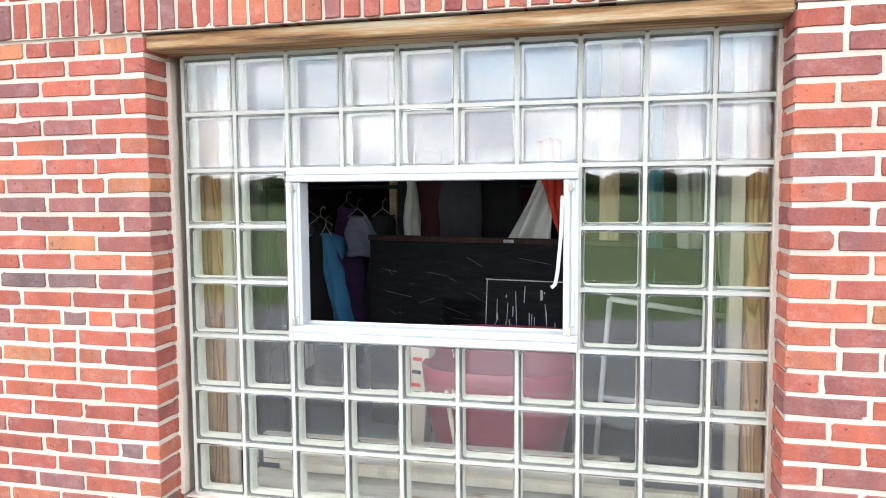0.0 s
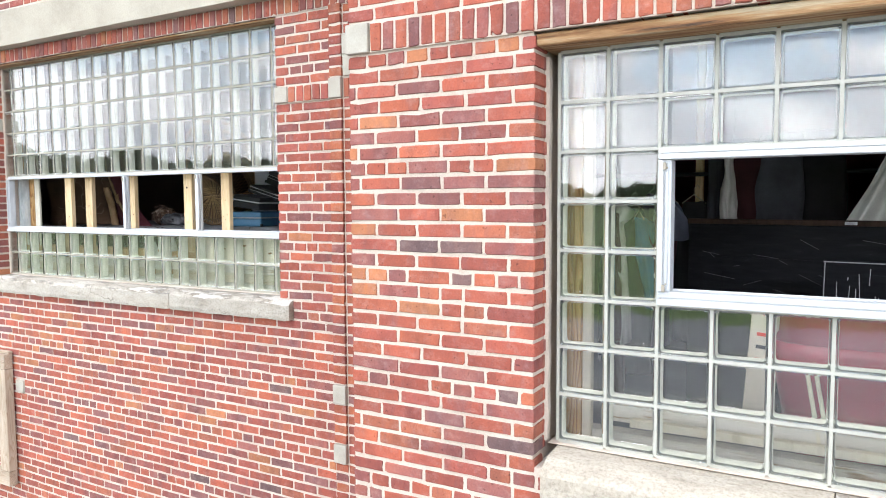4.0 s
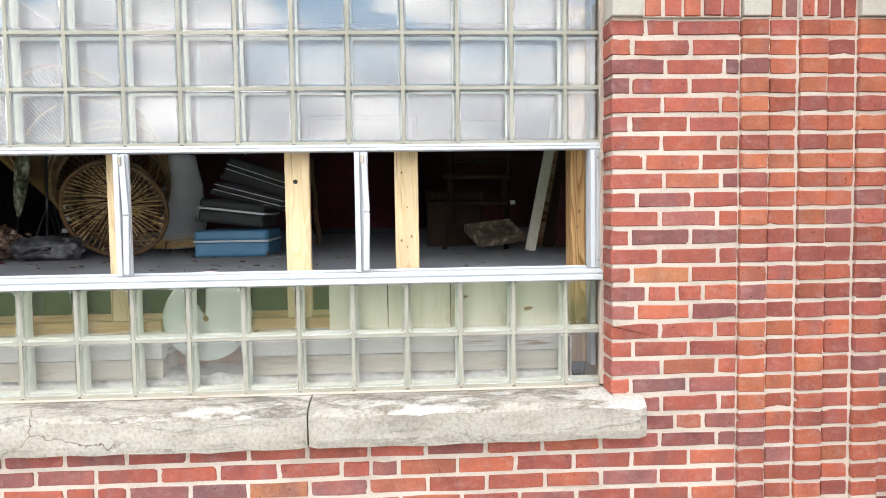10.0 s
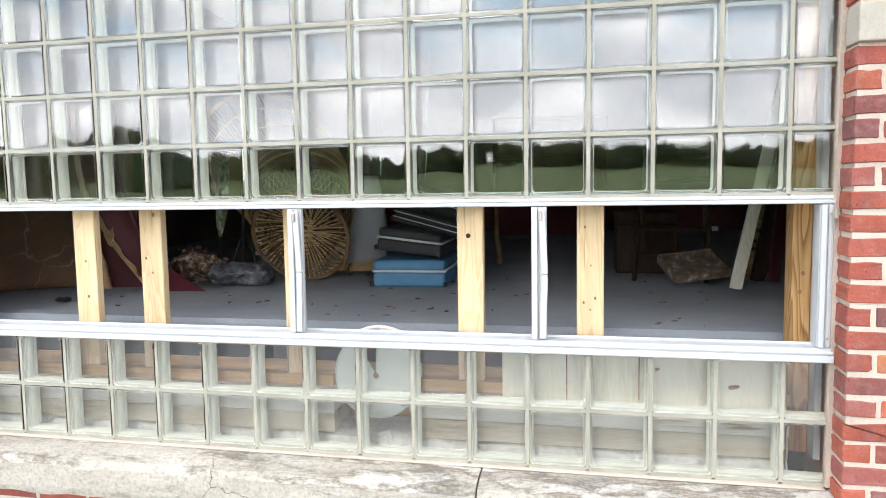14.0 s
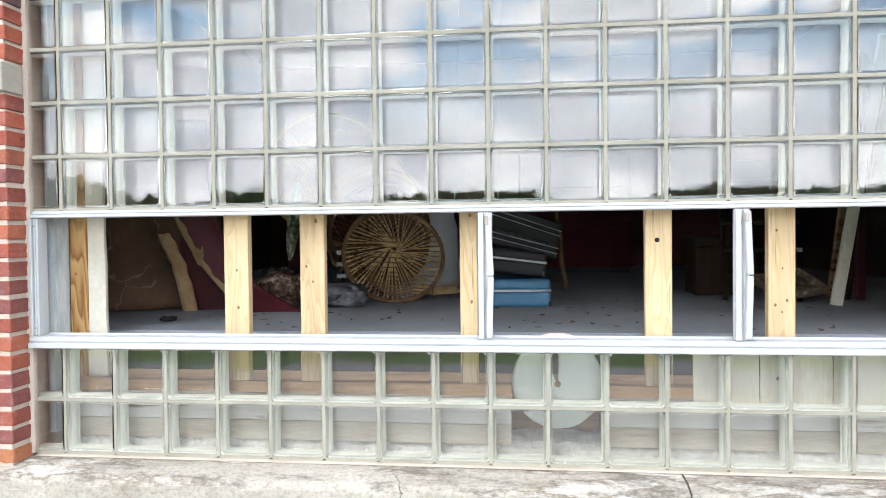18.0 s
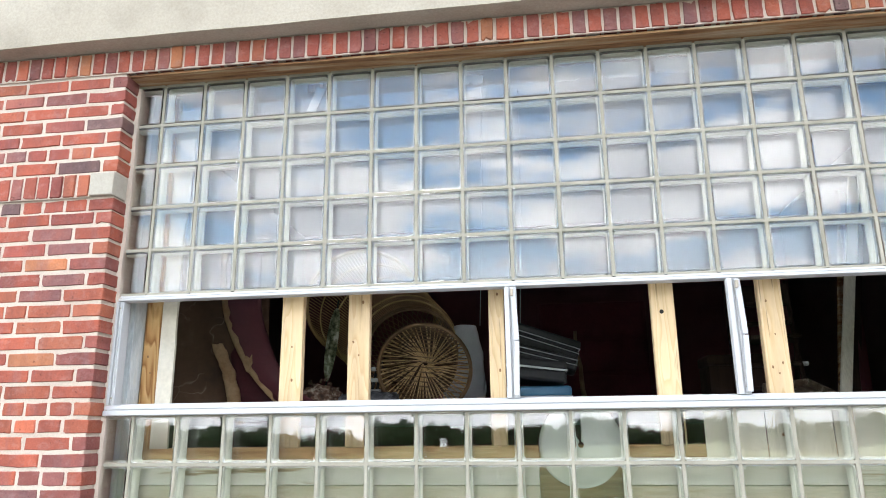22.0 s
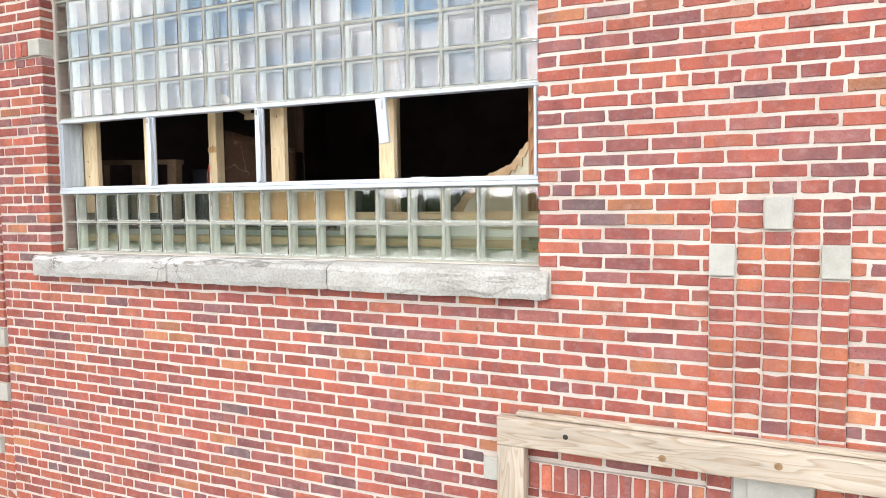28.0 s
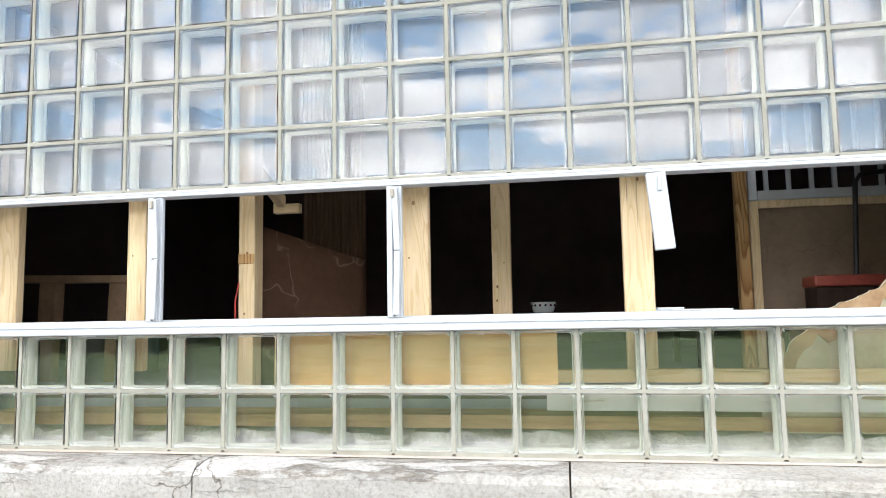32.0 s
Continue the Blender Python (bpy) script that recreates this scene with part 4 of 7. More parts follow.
plain("pavement", "pale concrete walk along the street", "pavement", (-120, 120, -16.5, -14.6, -0.02, 0.06), PAVING)
plain("road_drive", "dark asphalt drive along the building", "road", (-120, 120, -14.6, -4.2, -0.015, 0.004), ASPHALT)
# strip hardly in view, kept pale to bounce light onto the wall foot
plain("pavement_apron", "pale ground strip kept to bounce light onto the wall", "pavement", (-60, 60, -4.2, -0.05, -0.02, 0.02), PAVING)


# ---- timber frame and cable on the wall ----
PINE_FLAT = grained("pine_board", False, PINE_STOPS)
DARK = speckled("soot_black", [(0.3, (0.008, 0.008, 0.009)), (0.7, (0.022, 0.022, 0.024))], 6.0, 0.5, 60, 0.3, 0.2)
HOLE = speckled("bolt_hole", [(0.3, (0.012, 0.010, 0.008)), (0.7, (0.03, 0.025, 0.02))], 20.0, 0.9, 60, 0.3, 0.0)
KNOT = speckled("wood_knot", [(0.3, (0.16, 0.08, 0.03)), (0.7, (0.30, 0.17, 0.07))], 60.0, 0.7, 90, 0.3, 0.0)

px0, px1, pz0, pz1 = PANEL
timber = thing("timber_frame", "weathered grey timber frame bolted to the brick wall", "frame", at=Matrix.Translation((px0, WALL_Y, pz0)))
pw, ph, t = px1 - px0, pz1 - pz0, 0.142
y0, y1 = -0.092, -0.012


def rough_bar(x0, x1, z0, z1, seed):
    bm = box_mesh(x0, x1, y0, y1, z0, z1, 0.006, None, 2)
    for v in bm.verts:
        v.co += Vector(noise.noise_vector(v.co * 3 + Vector((seed, 0, 0)))) * 0.004
    return bm


rails = {}
rails["top"] = part("top_rail", rough_bar(0, pw, ph - t, ph, 1), GREY_TIMBER, timber)
rails["low"] = part("bottom_rail", rough_bar(0, pw, 0, t, 2), GREY_TIMBER, timber)
rails["a"] = part("side_post", rough_bar(0.0, t, t + 0.003, ph - t - 0.003, 3), GREY_TIMBER_UP, timber)
rails["b"] = part("side_post", rough_bar(pw - t, pw, t + 0.003, ph - t - 0.003, 4), GREY_TIMBER_UP, timber)
part("top_cap", box_mesh(0.09, pw + 0.01, -0.06, -0.014, ph + 0.002, ph + 0.024, 0.004), GREY_TIMBER, timber, "bleached lath lying on the top rail")
for hx, hz in ((0.352, ph - 0.06), (pw - 0.413, ph - 0.061), (1.224, 0.126), (0.105, 0.707), (pw - 0.123, 0.699), (0.25, 0.05)):
    bm = bmesh.new()
    bmesh.ops.create_cone(bm, cap_ends=True, segments=12, radius1=0.013, radius2=0.013, depth=0.004, matrix=Matrix.Translation((hx, y0 - 0.0025, hz)) @ Matrix.Rotation(radians(90), 4, "X"))
    part("bolt_hole", bm, HOLE, rails["top" if hz > ph - t else "low" if hz < t else "a" if hx < t else "b"], "dark bolt hole")
for hx, hz in ((1.277, ph - 0.066), (0.8, ph - 0.10), (1.9, 0.08)):
    bm = bmesh.new()
    bmesh.ops.create_cone(bm, cap_ends=True, segments=12, radius1=0.017, radius2=0.017, depth=0.003, matrix=Matrix.Translation((hx, y0 - 0.002, hz)) @ Matrix.Rotation(radians(90), 4, "X"))
    part("knot", bm, KNOT, rails["top" if hz > ph - t else "low"], "dark wood knot")

cable = thing("cable", "white cable clipped down the brick corner", "cable", at=Matrix.Translation((5.0, WALL_Y - 0.02, 2.4)))
part("sheath", tube_mesh([(0.02 + 0.008 * math.sin(k * 0.9) - 0.02 * (k < 4), 0.0, k * 0.32) for k in range(15)], 0.011, 8), WHITE_METAL, cable, smooth=True)
part("sheath", tube_mesh([(0.036 + 0.004 * math.sin(k), 0.004, 0.85 + k * 0.2) for k in range(4)], 0.006, 6), PINE, cable, "yellow inner lead", True)

# ---- window details ----
for win, xs in ((window_2, (1.808, 2.677)), (window_3, (-4.735, -3.845))):
    for x in xs:
        bm = bmesh.new()
        zb, zt = GLASS_Z + 2 * PITCH + 0.05, UP_Z - 0.04
        zm = (zb + zt) / 2
        for a, b, o0, o1 in ((zb, zm - 0.002, 0.001, 0.007), (zm + 0.002, zt, 0.007, -0.002)):
            vs = add_box(bm, x + 0.010, x + 0.031, -0.036, -0.0225, a, b, 0.002)
            for v in vs:
                f = (v.co.z - a) / (b - a)
                v.co.x += o0 * (1 - f) + o1 * f 
        part("sash_strip", bm, WHITE_METAL, MULLIONS[x], "bowed white sash strip, cracked across")
    for x in xs + ((W2[1] - 0.03,) if win is window_2 else (W3[1] - 0.03,)):
        part("latch", box_mesh(x + 0.008, x + 0.020, -0.046, -0.031, UP_Z - 0.075, UP_Z - 0.045, 0.002), CONCRETE, win, "small grey corner latch")
hang = bmesh.new()
add_box(hang, -0.033, 0.028, -0.012, 0.012, -0.245, 0.0, 0.002, Matrix.Rotation(radians(-5), 4, "Y"))
add_box(hang, 0.001, 0.014, -0.024, -0.013, -0.06, -0.015, 0.002)
for v in hang.verts:
    v.co += Vector((-2.972, -0.035, UP_Z - 0.036))
part("hanging_strip", hang, WHITE_METAL, window_3, "broken white mullion hanging loose")
bm = bmesh.new()
add_tube(bm, [(7.405, BAY_GLASS - 0.03, 5.17), (7.402, BAY_GLASS - 0.045, 5.05), (7.392, BAY_GLASS - 0.045, 4.93), (7.384, BAY_GLASS - 0.04, 4.885), (7.372, BAY_GLASS - 0.04, 4.875)], 0.006, 8)
part("pull_cord", bm, WHITE_METAL, window_1, "white cord hanging at the vent")
for x in (fx0 + 0.028, fx1 - 0.028):
    for z in (fz0 + 0.07, fz1 - 0.07):
        part("latch", box_mesh(x - 0.006, x + 0.006, BAY_GLASS - 0.04, BAY_GLASS - 0.027, z - 0.014, z + 0.014, 0.002), CONCRETE, window_1, "small grey corner latch")
CAULK = MORTAR
for win, span, gy, wy, z0, z1 in ((window_2, W2, 0.0, WALL_Y, GLASS_Z, 6.33), (window_3, W3, 0.0, WALL_Y, GLASS_Z, 6.33), (window_1, W1, BAY_GLASS, BAY_Y, BAY_GLASS_Z, 5.66)):
    for x0, x1 in ((span[0] - 0.006, span[0] + 0.012), (span[1] - 0.012, span[1] + 0.006)):
        bm = bmesh.new()
        n = 40
        loops = []
        for k in range(n + 1):
            z = z0 + (z1 - z0) * k / n
            w = noise.noise(Vector((x0 * 9, z * 9, 1))) * 0.006
            loops.append([(x0, gy - 0.018 + w, z), (x1 + w, gy - 0.012, z), (x1 + w, gy + 0.02, z), (x0, gy + 0.02, z)])
        loft(bm, loops)
        part("caulk", bm, CAULK, win, "rough mortar bead along the jamb")
    part("bed_joint", box_mesh(span[0] + 0.013, span[1] - 0.013, gy - 0.016, gy + 0.085, z0 - 0.012, z0 - 0.0065 + 0.0, 0.002), CAULK, win, "mortar bed under the blocks")

# ---- framing behind the long windows ----
PLASTER = speckled("broken_plaster", [(0.3, (0.50, 0.47, 0.42)), (0.5, (0.74, 0.73, 0.69)), (0.75, (0.84, 0.83, 0.80))], 9.0, 0.95, 60, 0.5, 0.8, 0.01)
OLD_PAINT = speckled("old_blue_paint", [(0.3, (0.40, 0.45, 0.47)), (0.55, (0.60, 0.64, 0.65)), (0.72, (0.66, 0.66, 0.62))], 6.0, 0.7, 40, 0.4, 0.3, 0.003, (4.0, 4.0, 0.8))
OLD_PINE = grained("old_orange_pine", True, [(0.0, (0.56, 0.35, 0.15)), (0.5, (0.46, 0.25, 0.09)), (0.85, (0.26, 0.11, 0.03)), (1.0, (0.54, 0.33, 0.13))])
RED_PINE = grained("red_pine", True, [(0.0, (0.42, 0.20, 0.085)), (0.5, (0.34, 0.145, 0.055)), (0.85, (0.20, 0.075, 0.03)), (1.0, (0.40, 0.19, 0.08))])
CREAM = speckled("cream_board", [(0.3, (0.60, 0.54, 0.42)), (0.6, (0.70, 0.65, 0.54))], 4.0, 0.8, 50, 0.25, 0.1)
WHITE_BOARD = speckled("whitewashed_board", [(0.28, (0.66, 0.59, 0.43)), (0.45, (0.80, 0.75, 0.60)), (0.75, (0.86, 0.82, 0.70))], 5.0, 0.75, 40, 0.3, 0.1, 0.003, (3.0, 3.0, 0.7))


def stud(x0, x1, y0, y1, z0, z1, mat=PINE, label="new pale pine stud behind the window", knots=1, seed=1):
    ob = thing("wall_stud", label, "stud", "pine studs behind the windows", at=Matrix.Translation((x0, y0, z0)))
    timber = part("timber", box_mesh(0, x1 - x0, 0, y1 - y0, 0, z1 - z0, 0.003), mat, ob)
    r = random.Random(seed)
    for _ in range(knots):
        bm = bmesh.new()
        q = r.uniform(0.0025, 0.006)
        bmesh.ops.create_cone(bm, cap_ends=True, segments=10, radius1=q, radius2=q, depth=0.002, matrix=Matrix.Translation((r.uniform(0.02, x1 - x0 - 0.02), -0.0012, r.uniform(0.25, 0.72))) @ Matrix.Rotation(radians(90), 4, "X") @ Matrix.Diagonal((1, 1.5, 1, 1)))
        part("knot", bm, KNOT, timber, "dark knot")
    return ob


for k, (a, b) in enumerate(((0.802, 0.900), (1.104, 1.200), (1.715, 1.780), (2.384, 2.478), (2.806, 2.898))):
    stud(a, b, 0.106, 0.144, 4.665, 5.345, knots=(2, 4, 4, 0, 7)[k], seed=k + 3)
ob = stud(3.512, 3.572, 0.16, 0.25, 4.45, 6.45, OLD_PINE, "old orange pine stud beside the jamb", 2, 20)
hole = bmesh.new()
bmesh.ops.create_cone(hole, cap_ends=True, segments=14, radius1=0.0085, radius2=0.0085, depth=0.003, matrix=Matrix.Translation((2.425, 0.1045, 5.191)) @ Matrix.Rotation(radians(90), 4, "X"))
tagged(link("stud_hole", hole, HOLE), "round dark hole drilled in the pine stud", "hole")
stud(0.104, 0.180, 0.192, 0.23, 4.45, 6.45, OLD_PINE, "old orange pine stud beside the jamb", 2, 21)
for a, b in ((0.075, 0.103), (3.574, 3.594), (-5.60, -5.575), (-2.095, -2.062)):
    plain("trim_jamb", "old jamb with flaking pale blue paint", "trim", (a, b, 0.100 if a > -5 else 0.056, 0.19 if a > -5 else 0.158, 4.45 if a > -5 else 4.86, 6.45 if a > -5 else 5.30), OLD_PAINT)
bm = bmesh.new()
lp = []
for k in range(31):
    z = 4.5 + k * 0.06
    e = noise.noise(Vector((3.1, z * 7, 0))) * 0.008 + 0.018 * math.sin(z * 2.1)
    lp.append([(0.182, 0.196, z), (0.272 + e, 0.196, z), (0.272 + e, 0.212, z), (0.182, 0.212, z)])
loft(bm, lp)
tagged(link("wall_board", bm, CREAM), "cream plasterboard edge with a torn rim", "board")
PEELING = speckled("peeling_white_timber", [(0.30, (0.22, 0.13, 0.07)), (0.36, (0.50, 0.40, 0.28)), (0.41, (0.76, 0.73, 0.65)), (0.75, (0.84, 0.82, 0.77))], 5.0, 0.85, 50, 0.35, 0.3, 0.003, (0.5, 3.0, 6.0))
PLATE_PINE = speckled("brown_plate", [(0.3, (0.34, 0.185, 0.08)), (0.5, (0.48, 0.29, 0.135)), (0.75, (0.60, 0.40, 0.21))], 5.0, 0.8, 40, 0.35, 0.2, 0.002, (0.6, 6.0, 6.0))
DUSTY_RAIL = speckled("dusty_rail", [(0.3, (0.44, 0.34, 0.22)), (0.45, (0.60, 0.53, 0.41)), (0.7, (0.72, 0.68, 0.58))], 4.0, 0.9, 40, 0.4, 0.3, 0.003, (0.7, 4.0, 4.0))
BROWN_RAIL = speckled("brown_rail", [(0.3, (0.24, 0.125, 0.055)), (0.5, (0.40, 0.235, 0.115)), (0.75, (0.55, 0.37, 0.21))], 4.0, 0.8, 40, 0.4, 0.3, 0.003, (0.5, 6.0, 6.0))
for x0, x1, sy in ((0.13, 3.50, 0.10), (-5.48, -2.12, 0.10)):
    for xa, xb in (((x0, 1.900), (2.240, x1)) if x0 > 0 else ((x0, x1),)):
        plain("trim_plate", "pine sole plate behind the lower blocks", "trim", (xa if x0 > 0 else -4.02, xb, sy + 0.005, sy + 0.055, 4.622, 4.664), PLATE_PINE if x0 > 0 else PINE_FLAT)
        plain("trim_sill_inner", "white peeling timber rail under the sole plate", "trim", (xa if x0 > 0 else -3.34, xb, sy + 0.006, sy + 0.19, 4.516 if x0 > 0 else 4.530, 4.590), PEELING)
        plain("trim_sill_lower", "timber rail at the foot of the blocks", "trim", (xa, xb, sy + 0.012, sy + 0.19, 4.440 if x0 > 0 else 4.468, 4.512), DUSTY_RAIL if x0 > 0 else BROWN_RAIL)
    bm = bmesh.new()
    n = 150
    lp = []
    for k in range(n + 1):
        x = x0 + (x1 - x0) * k / n
        q = lambda a: noise.noise(Vector((x * 13, a, x0))) * 0.026
        lp.append([(x, 0.099, 4.36), (x, 0.30, 4.36), (x, 0.30, 4.45 + q(1)), (x, 0.20 + q(2), 4.456 + q(3)), (x, 0.14 + q(4), 4.445 + q(5)), (x, 0.112 + 0.3 * q(7), 4.425 + 0.5 * q(6)), (x, 0.101, 4.40)])
    loft(bm, lp)
    bmesh.ops.recalc_face_normals(bm, faces=bm.faces[:])
    tagged(link("trim_rubble_ledge", bm, PLASTER), "inner ledge of crumbled white plaster", "ledge", kind="structure")
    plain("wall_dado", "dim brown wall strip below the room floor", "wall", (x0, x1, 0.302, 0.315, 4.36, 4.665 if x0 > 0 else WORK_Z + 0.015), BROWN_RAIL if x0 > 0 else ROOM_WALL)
wb = thing("whitewashed_boards", "whitewashed boards standing behind the lower blocks", "boards", at=Matrix.Translation((2.545, 0.0985, 4.592)))
for a, b in ((0.0, 0.225), (0.229, 0.47), (0.474, 0.70), (0.704, 0.945)):
    part("board", box_mesh(a, b, 0.0, 0.0055, 0.0, 0.205, 0.001), WHITE_BOARD, wb)
for a, b in ((0.30, 0.11), (0.52, 0.14), (0.78, 0.09)):
    bm = bmesh.new()
    bmesh.ops.create_icosphere(bm, subdivisions=2, radius=0.012, matrix=Matrix.Translation((a, 0.0, b)) @ Matrix.Diagonal((1.6, 0.12, 0.6, 1)))
    for v in bm.verts:
        v.co += Vector(noise.noise_vector(v.co * 60)) * Vector((0.006, 0.0, 0.006))
    part("chip", bm, LINTEL_WOOD, wb, "chipped brown spot")

# round basin
basin = thing("plastic_basin", "pale green round basin with a pink torn rim", "basin", at=Matrix.Translation((2.07, 0.142, 4.668)))
PALE_GREEN = speckled("pale_green_plastic", [(0.3, (0.62, 0.66, 0.58)), (0.7, (0.74, 0.76, 0.69))], 5.0, 0.45, 40, 0.15, 0.05)
PINK = speckled("pink_plastic", [(0.3, (0.62, 0.46, 0.45)), (0.7, (0.76, 0.66, 0.63))], 7.0, 0.5, 40, 0.2, 0.05)
bm = bmesh.new()
arc = lambda r, y: [(r * math.cos(radians(118 + 330 * k / 48) + 0.03 * noise.noise(Vector((k * 3.0, r * 40, 0)))), y, r * math.sin(radians(118 + 330 * k / 48))) for k in range(49)]
rows = [arc(q, w) for q, w in ((0.012, -0.036), (0.08, -0.036), (0.150, -0.035), (0.165, -0.028), (0.168, 0.02), (0.160, 0.02), (0.155, -0.02), (0.145, -0.028), (0.08, -0.029), (0.012, -0.029))]
g = [[bm.verts.new(q) for q in rw] for rw in rows]
for ra, rb in zip(g, g[1:]):
    for k in range(48):
        bm.faces.new((ra[k], ra[k + 1], rb[k + 1], rb[k]))
for k in (0, 48):
    bm.faces.new([rw[k] for rw in g])
bmesh.ops.recalc_face_normals(bm, faces=bm.faces[:])
part("bowl", bm, PALE_GREEN, basin, smooth=True)
part("rim", tube_mesh([(0.172 * math.cos(radians(a)), 0.02, 0.172 * math.sin(radians(a))) for a in range(40, 145, 7)], 0.008, 8), PINK, basin, "torn pink rim", True)

# ---- hall things ----
WICKER = speckled("wicker", [(0.3, (0.27, 0.15, 0.056)), (0.55, (0.47, 0.29, 0.12)), (0.8, (0.62, 0.42, 0.20))], 9.0, 0.6, 90, 0.4, 0.2)
WICKER_PALE = speckled("pale_wicker", [(0.3, (0.42, 0.26, 0.11)), (0.5, (0.68, 0.47, 0.22)), (0.8, (0.82, 0.63, 0.36))], 18.0, 0.6, 90, 0.4, 0.2)
# near-black wicker: shade inside the chair's pedestal, put into a colour
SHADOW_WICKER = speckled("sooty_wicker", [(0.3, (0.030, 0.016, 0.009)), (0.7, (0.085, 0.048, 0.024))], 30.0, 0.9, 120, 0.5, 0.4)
WICKER_DARK = speckled("dark_wicker", [(0.3, (0.085, 0.043, 0.018)), (0.7, (0.22, 0.125, 0.055))], 9.0, 0.6, 90, 0.4, 0.2)


def wicker_chair():
    hub, ax = Vector((0, 0, 0)), Vector((-0.35, 0.88, 0.30)).normalized()
    face = Vector((0.08, -1.0, -0.42)).normalized()
    ob = thing("wicker_chair", "tipped-over wicker peacock chair, base towards the window", "chair", at=Matrix.Translation((1.215, 1.42, 5.092)))
    u0 = face.cross(Vector((0, 0, 1))).normalized()
    v0 = u0.cross(face).normalized()
    u1 = ax.cross(Vector((0, 0, 1))).normalized()
    v1 = u1.cross(ax).normalized()

    def hoop(c, r, a, u, v, rz=1.0):
        return Vector(c) + (u * math.cos(a) + v * math.sin(a) * rz) * r

    def hoop_part(name, c, r, u, v, thick, mat=WICKER_DARK):
        bm = bmesh.new()
        add_tube(bm, [hoop(c, r, 2 * math.pi * k / 48, u, v) for k in range(49)], thick, 7, False)
        part(name, bm, mat, ob, smooth=True)

    hoop_part("base_rim", hub, 0.282, u0, v0, 0.013)
    bm = bmesh.new()
    r = random.Random(4)
    for k in range(58):
        a = 2 * math.pi * k / 58
        s = hoop(hub, 0.014 + r.uniform(0, 0.022), a + 1.15, u0, v0) - face * (0.10 + r.uniform(0, 0.03))
        e = hoop(hub, 0.278, a + r.uniform(-0.02, 0.02), u0, v0) + face * r.uniform(-0.004, 0.006)
        add_tube(bm, [s, s.lerp(e, 0.5) - face * 0.006, e], r.uniform(0.0034, 0.0050), 5, False)
    part("base_spokes", bm, WICKER_PALE, ob, "spiral of pale wicker spokes")
    cs = [(0.0, 0.277), (0.08, 0.258), (0.18, 0.243), (0.26, 0.255), (0.34, 0.285), (0.42, 0.305)]
    bm = bmesh.new()
    for fam in (1, -1):
        for k in range(54):
            pts = []
            for d, rad in cs:
                w = min(1.0, d / 0.15)
                uu, vv = u0.lerp(u1, w).normalized(), v0.lerp(v1, w).normalized()
                pts.append(hoop(ax * d, rad, 2 * math.pi * k / 54 + fam * d * 0.9, uu, vv))
            add_tube(bm, pts, 0.0028, 4, False)
    # weave in the darker wicker, which deepens the shade seen between the spokes
    part("pedestal_weave", bm, WICKER_DARK, ob, "crossed wicker straws of the pedestal")
    # added dark plate: stands for the shade inside the pedestal, behind the spokes
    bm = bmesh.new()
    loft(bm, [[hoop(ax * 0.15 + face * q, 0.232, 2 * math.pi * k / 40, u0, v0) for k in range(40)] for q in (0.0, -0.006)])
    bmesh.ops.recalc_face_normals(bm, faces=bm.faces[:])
    part("base_plate", bm, SHADOW_WICKER, ob, "added dark plate for the shade inside the pedestal")
    for d, rad in ((0.18, 0.246), (0.42, 0.312), (0.455, 0.318)):
        hoop_part("hoop", ax * d, rad, u1, v1, 0.010)
    # seat drum flaring into the fan-shaped back
    cen = Vector((-0.40, 0.72, 0.40))

    def shell(a, s):
        low = hoop(ax * 0.455, 0.316, a, u1, v1)
        mid = hoop(ax * 0.66, 0.375, a, u1, v1)
        c, q = math.cos(a), math.sin(a)
        side = u1 * c + v1 * q
        reach = 0.36 + 0.34 * max(0.0, side.dot(Vector((-0.75, 0.0, 0.66)))) ** 1.5
        top = cen + side * reach + Vector((0, 0.12, 0)) * max(0.0, q)
        return low.lerp(mid, s * 2) if s < 0.5 else mid.lerp(top, s * 2 - 1)

    bm = bmesh.new()
    for k in range(170):
        a = 2 * math.pi * k / 170
        add_tube(bm, [shell(a + 0.06 * s, s) for s in (0.0, 0.25, 0.5, 0.75, 1.0)], 0.0034, 4, False)
    part("fan_back", bm, WICKER, ob, "long straws of the seat and the fan-shaped back")
    for s in (0.3, 0.5, 0.7, 0.85, 1.0):
        bm = bmesh.new()
        add_tube(bm, [shell(2 * math.pi * k / 60, s) for k in range(61)], 0.016 if s == 1.0 else 0.006, 6, False)
        part("fan_hoop", bm, WICKER if s == 1.0 else WICKER_PALE, ob, smooth=True)
    return ob


wicker_chair()


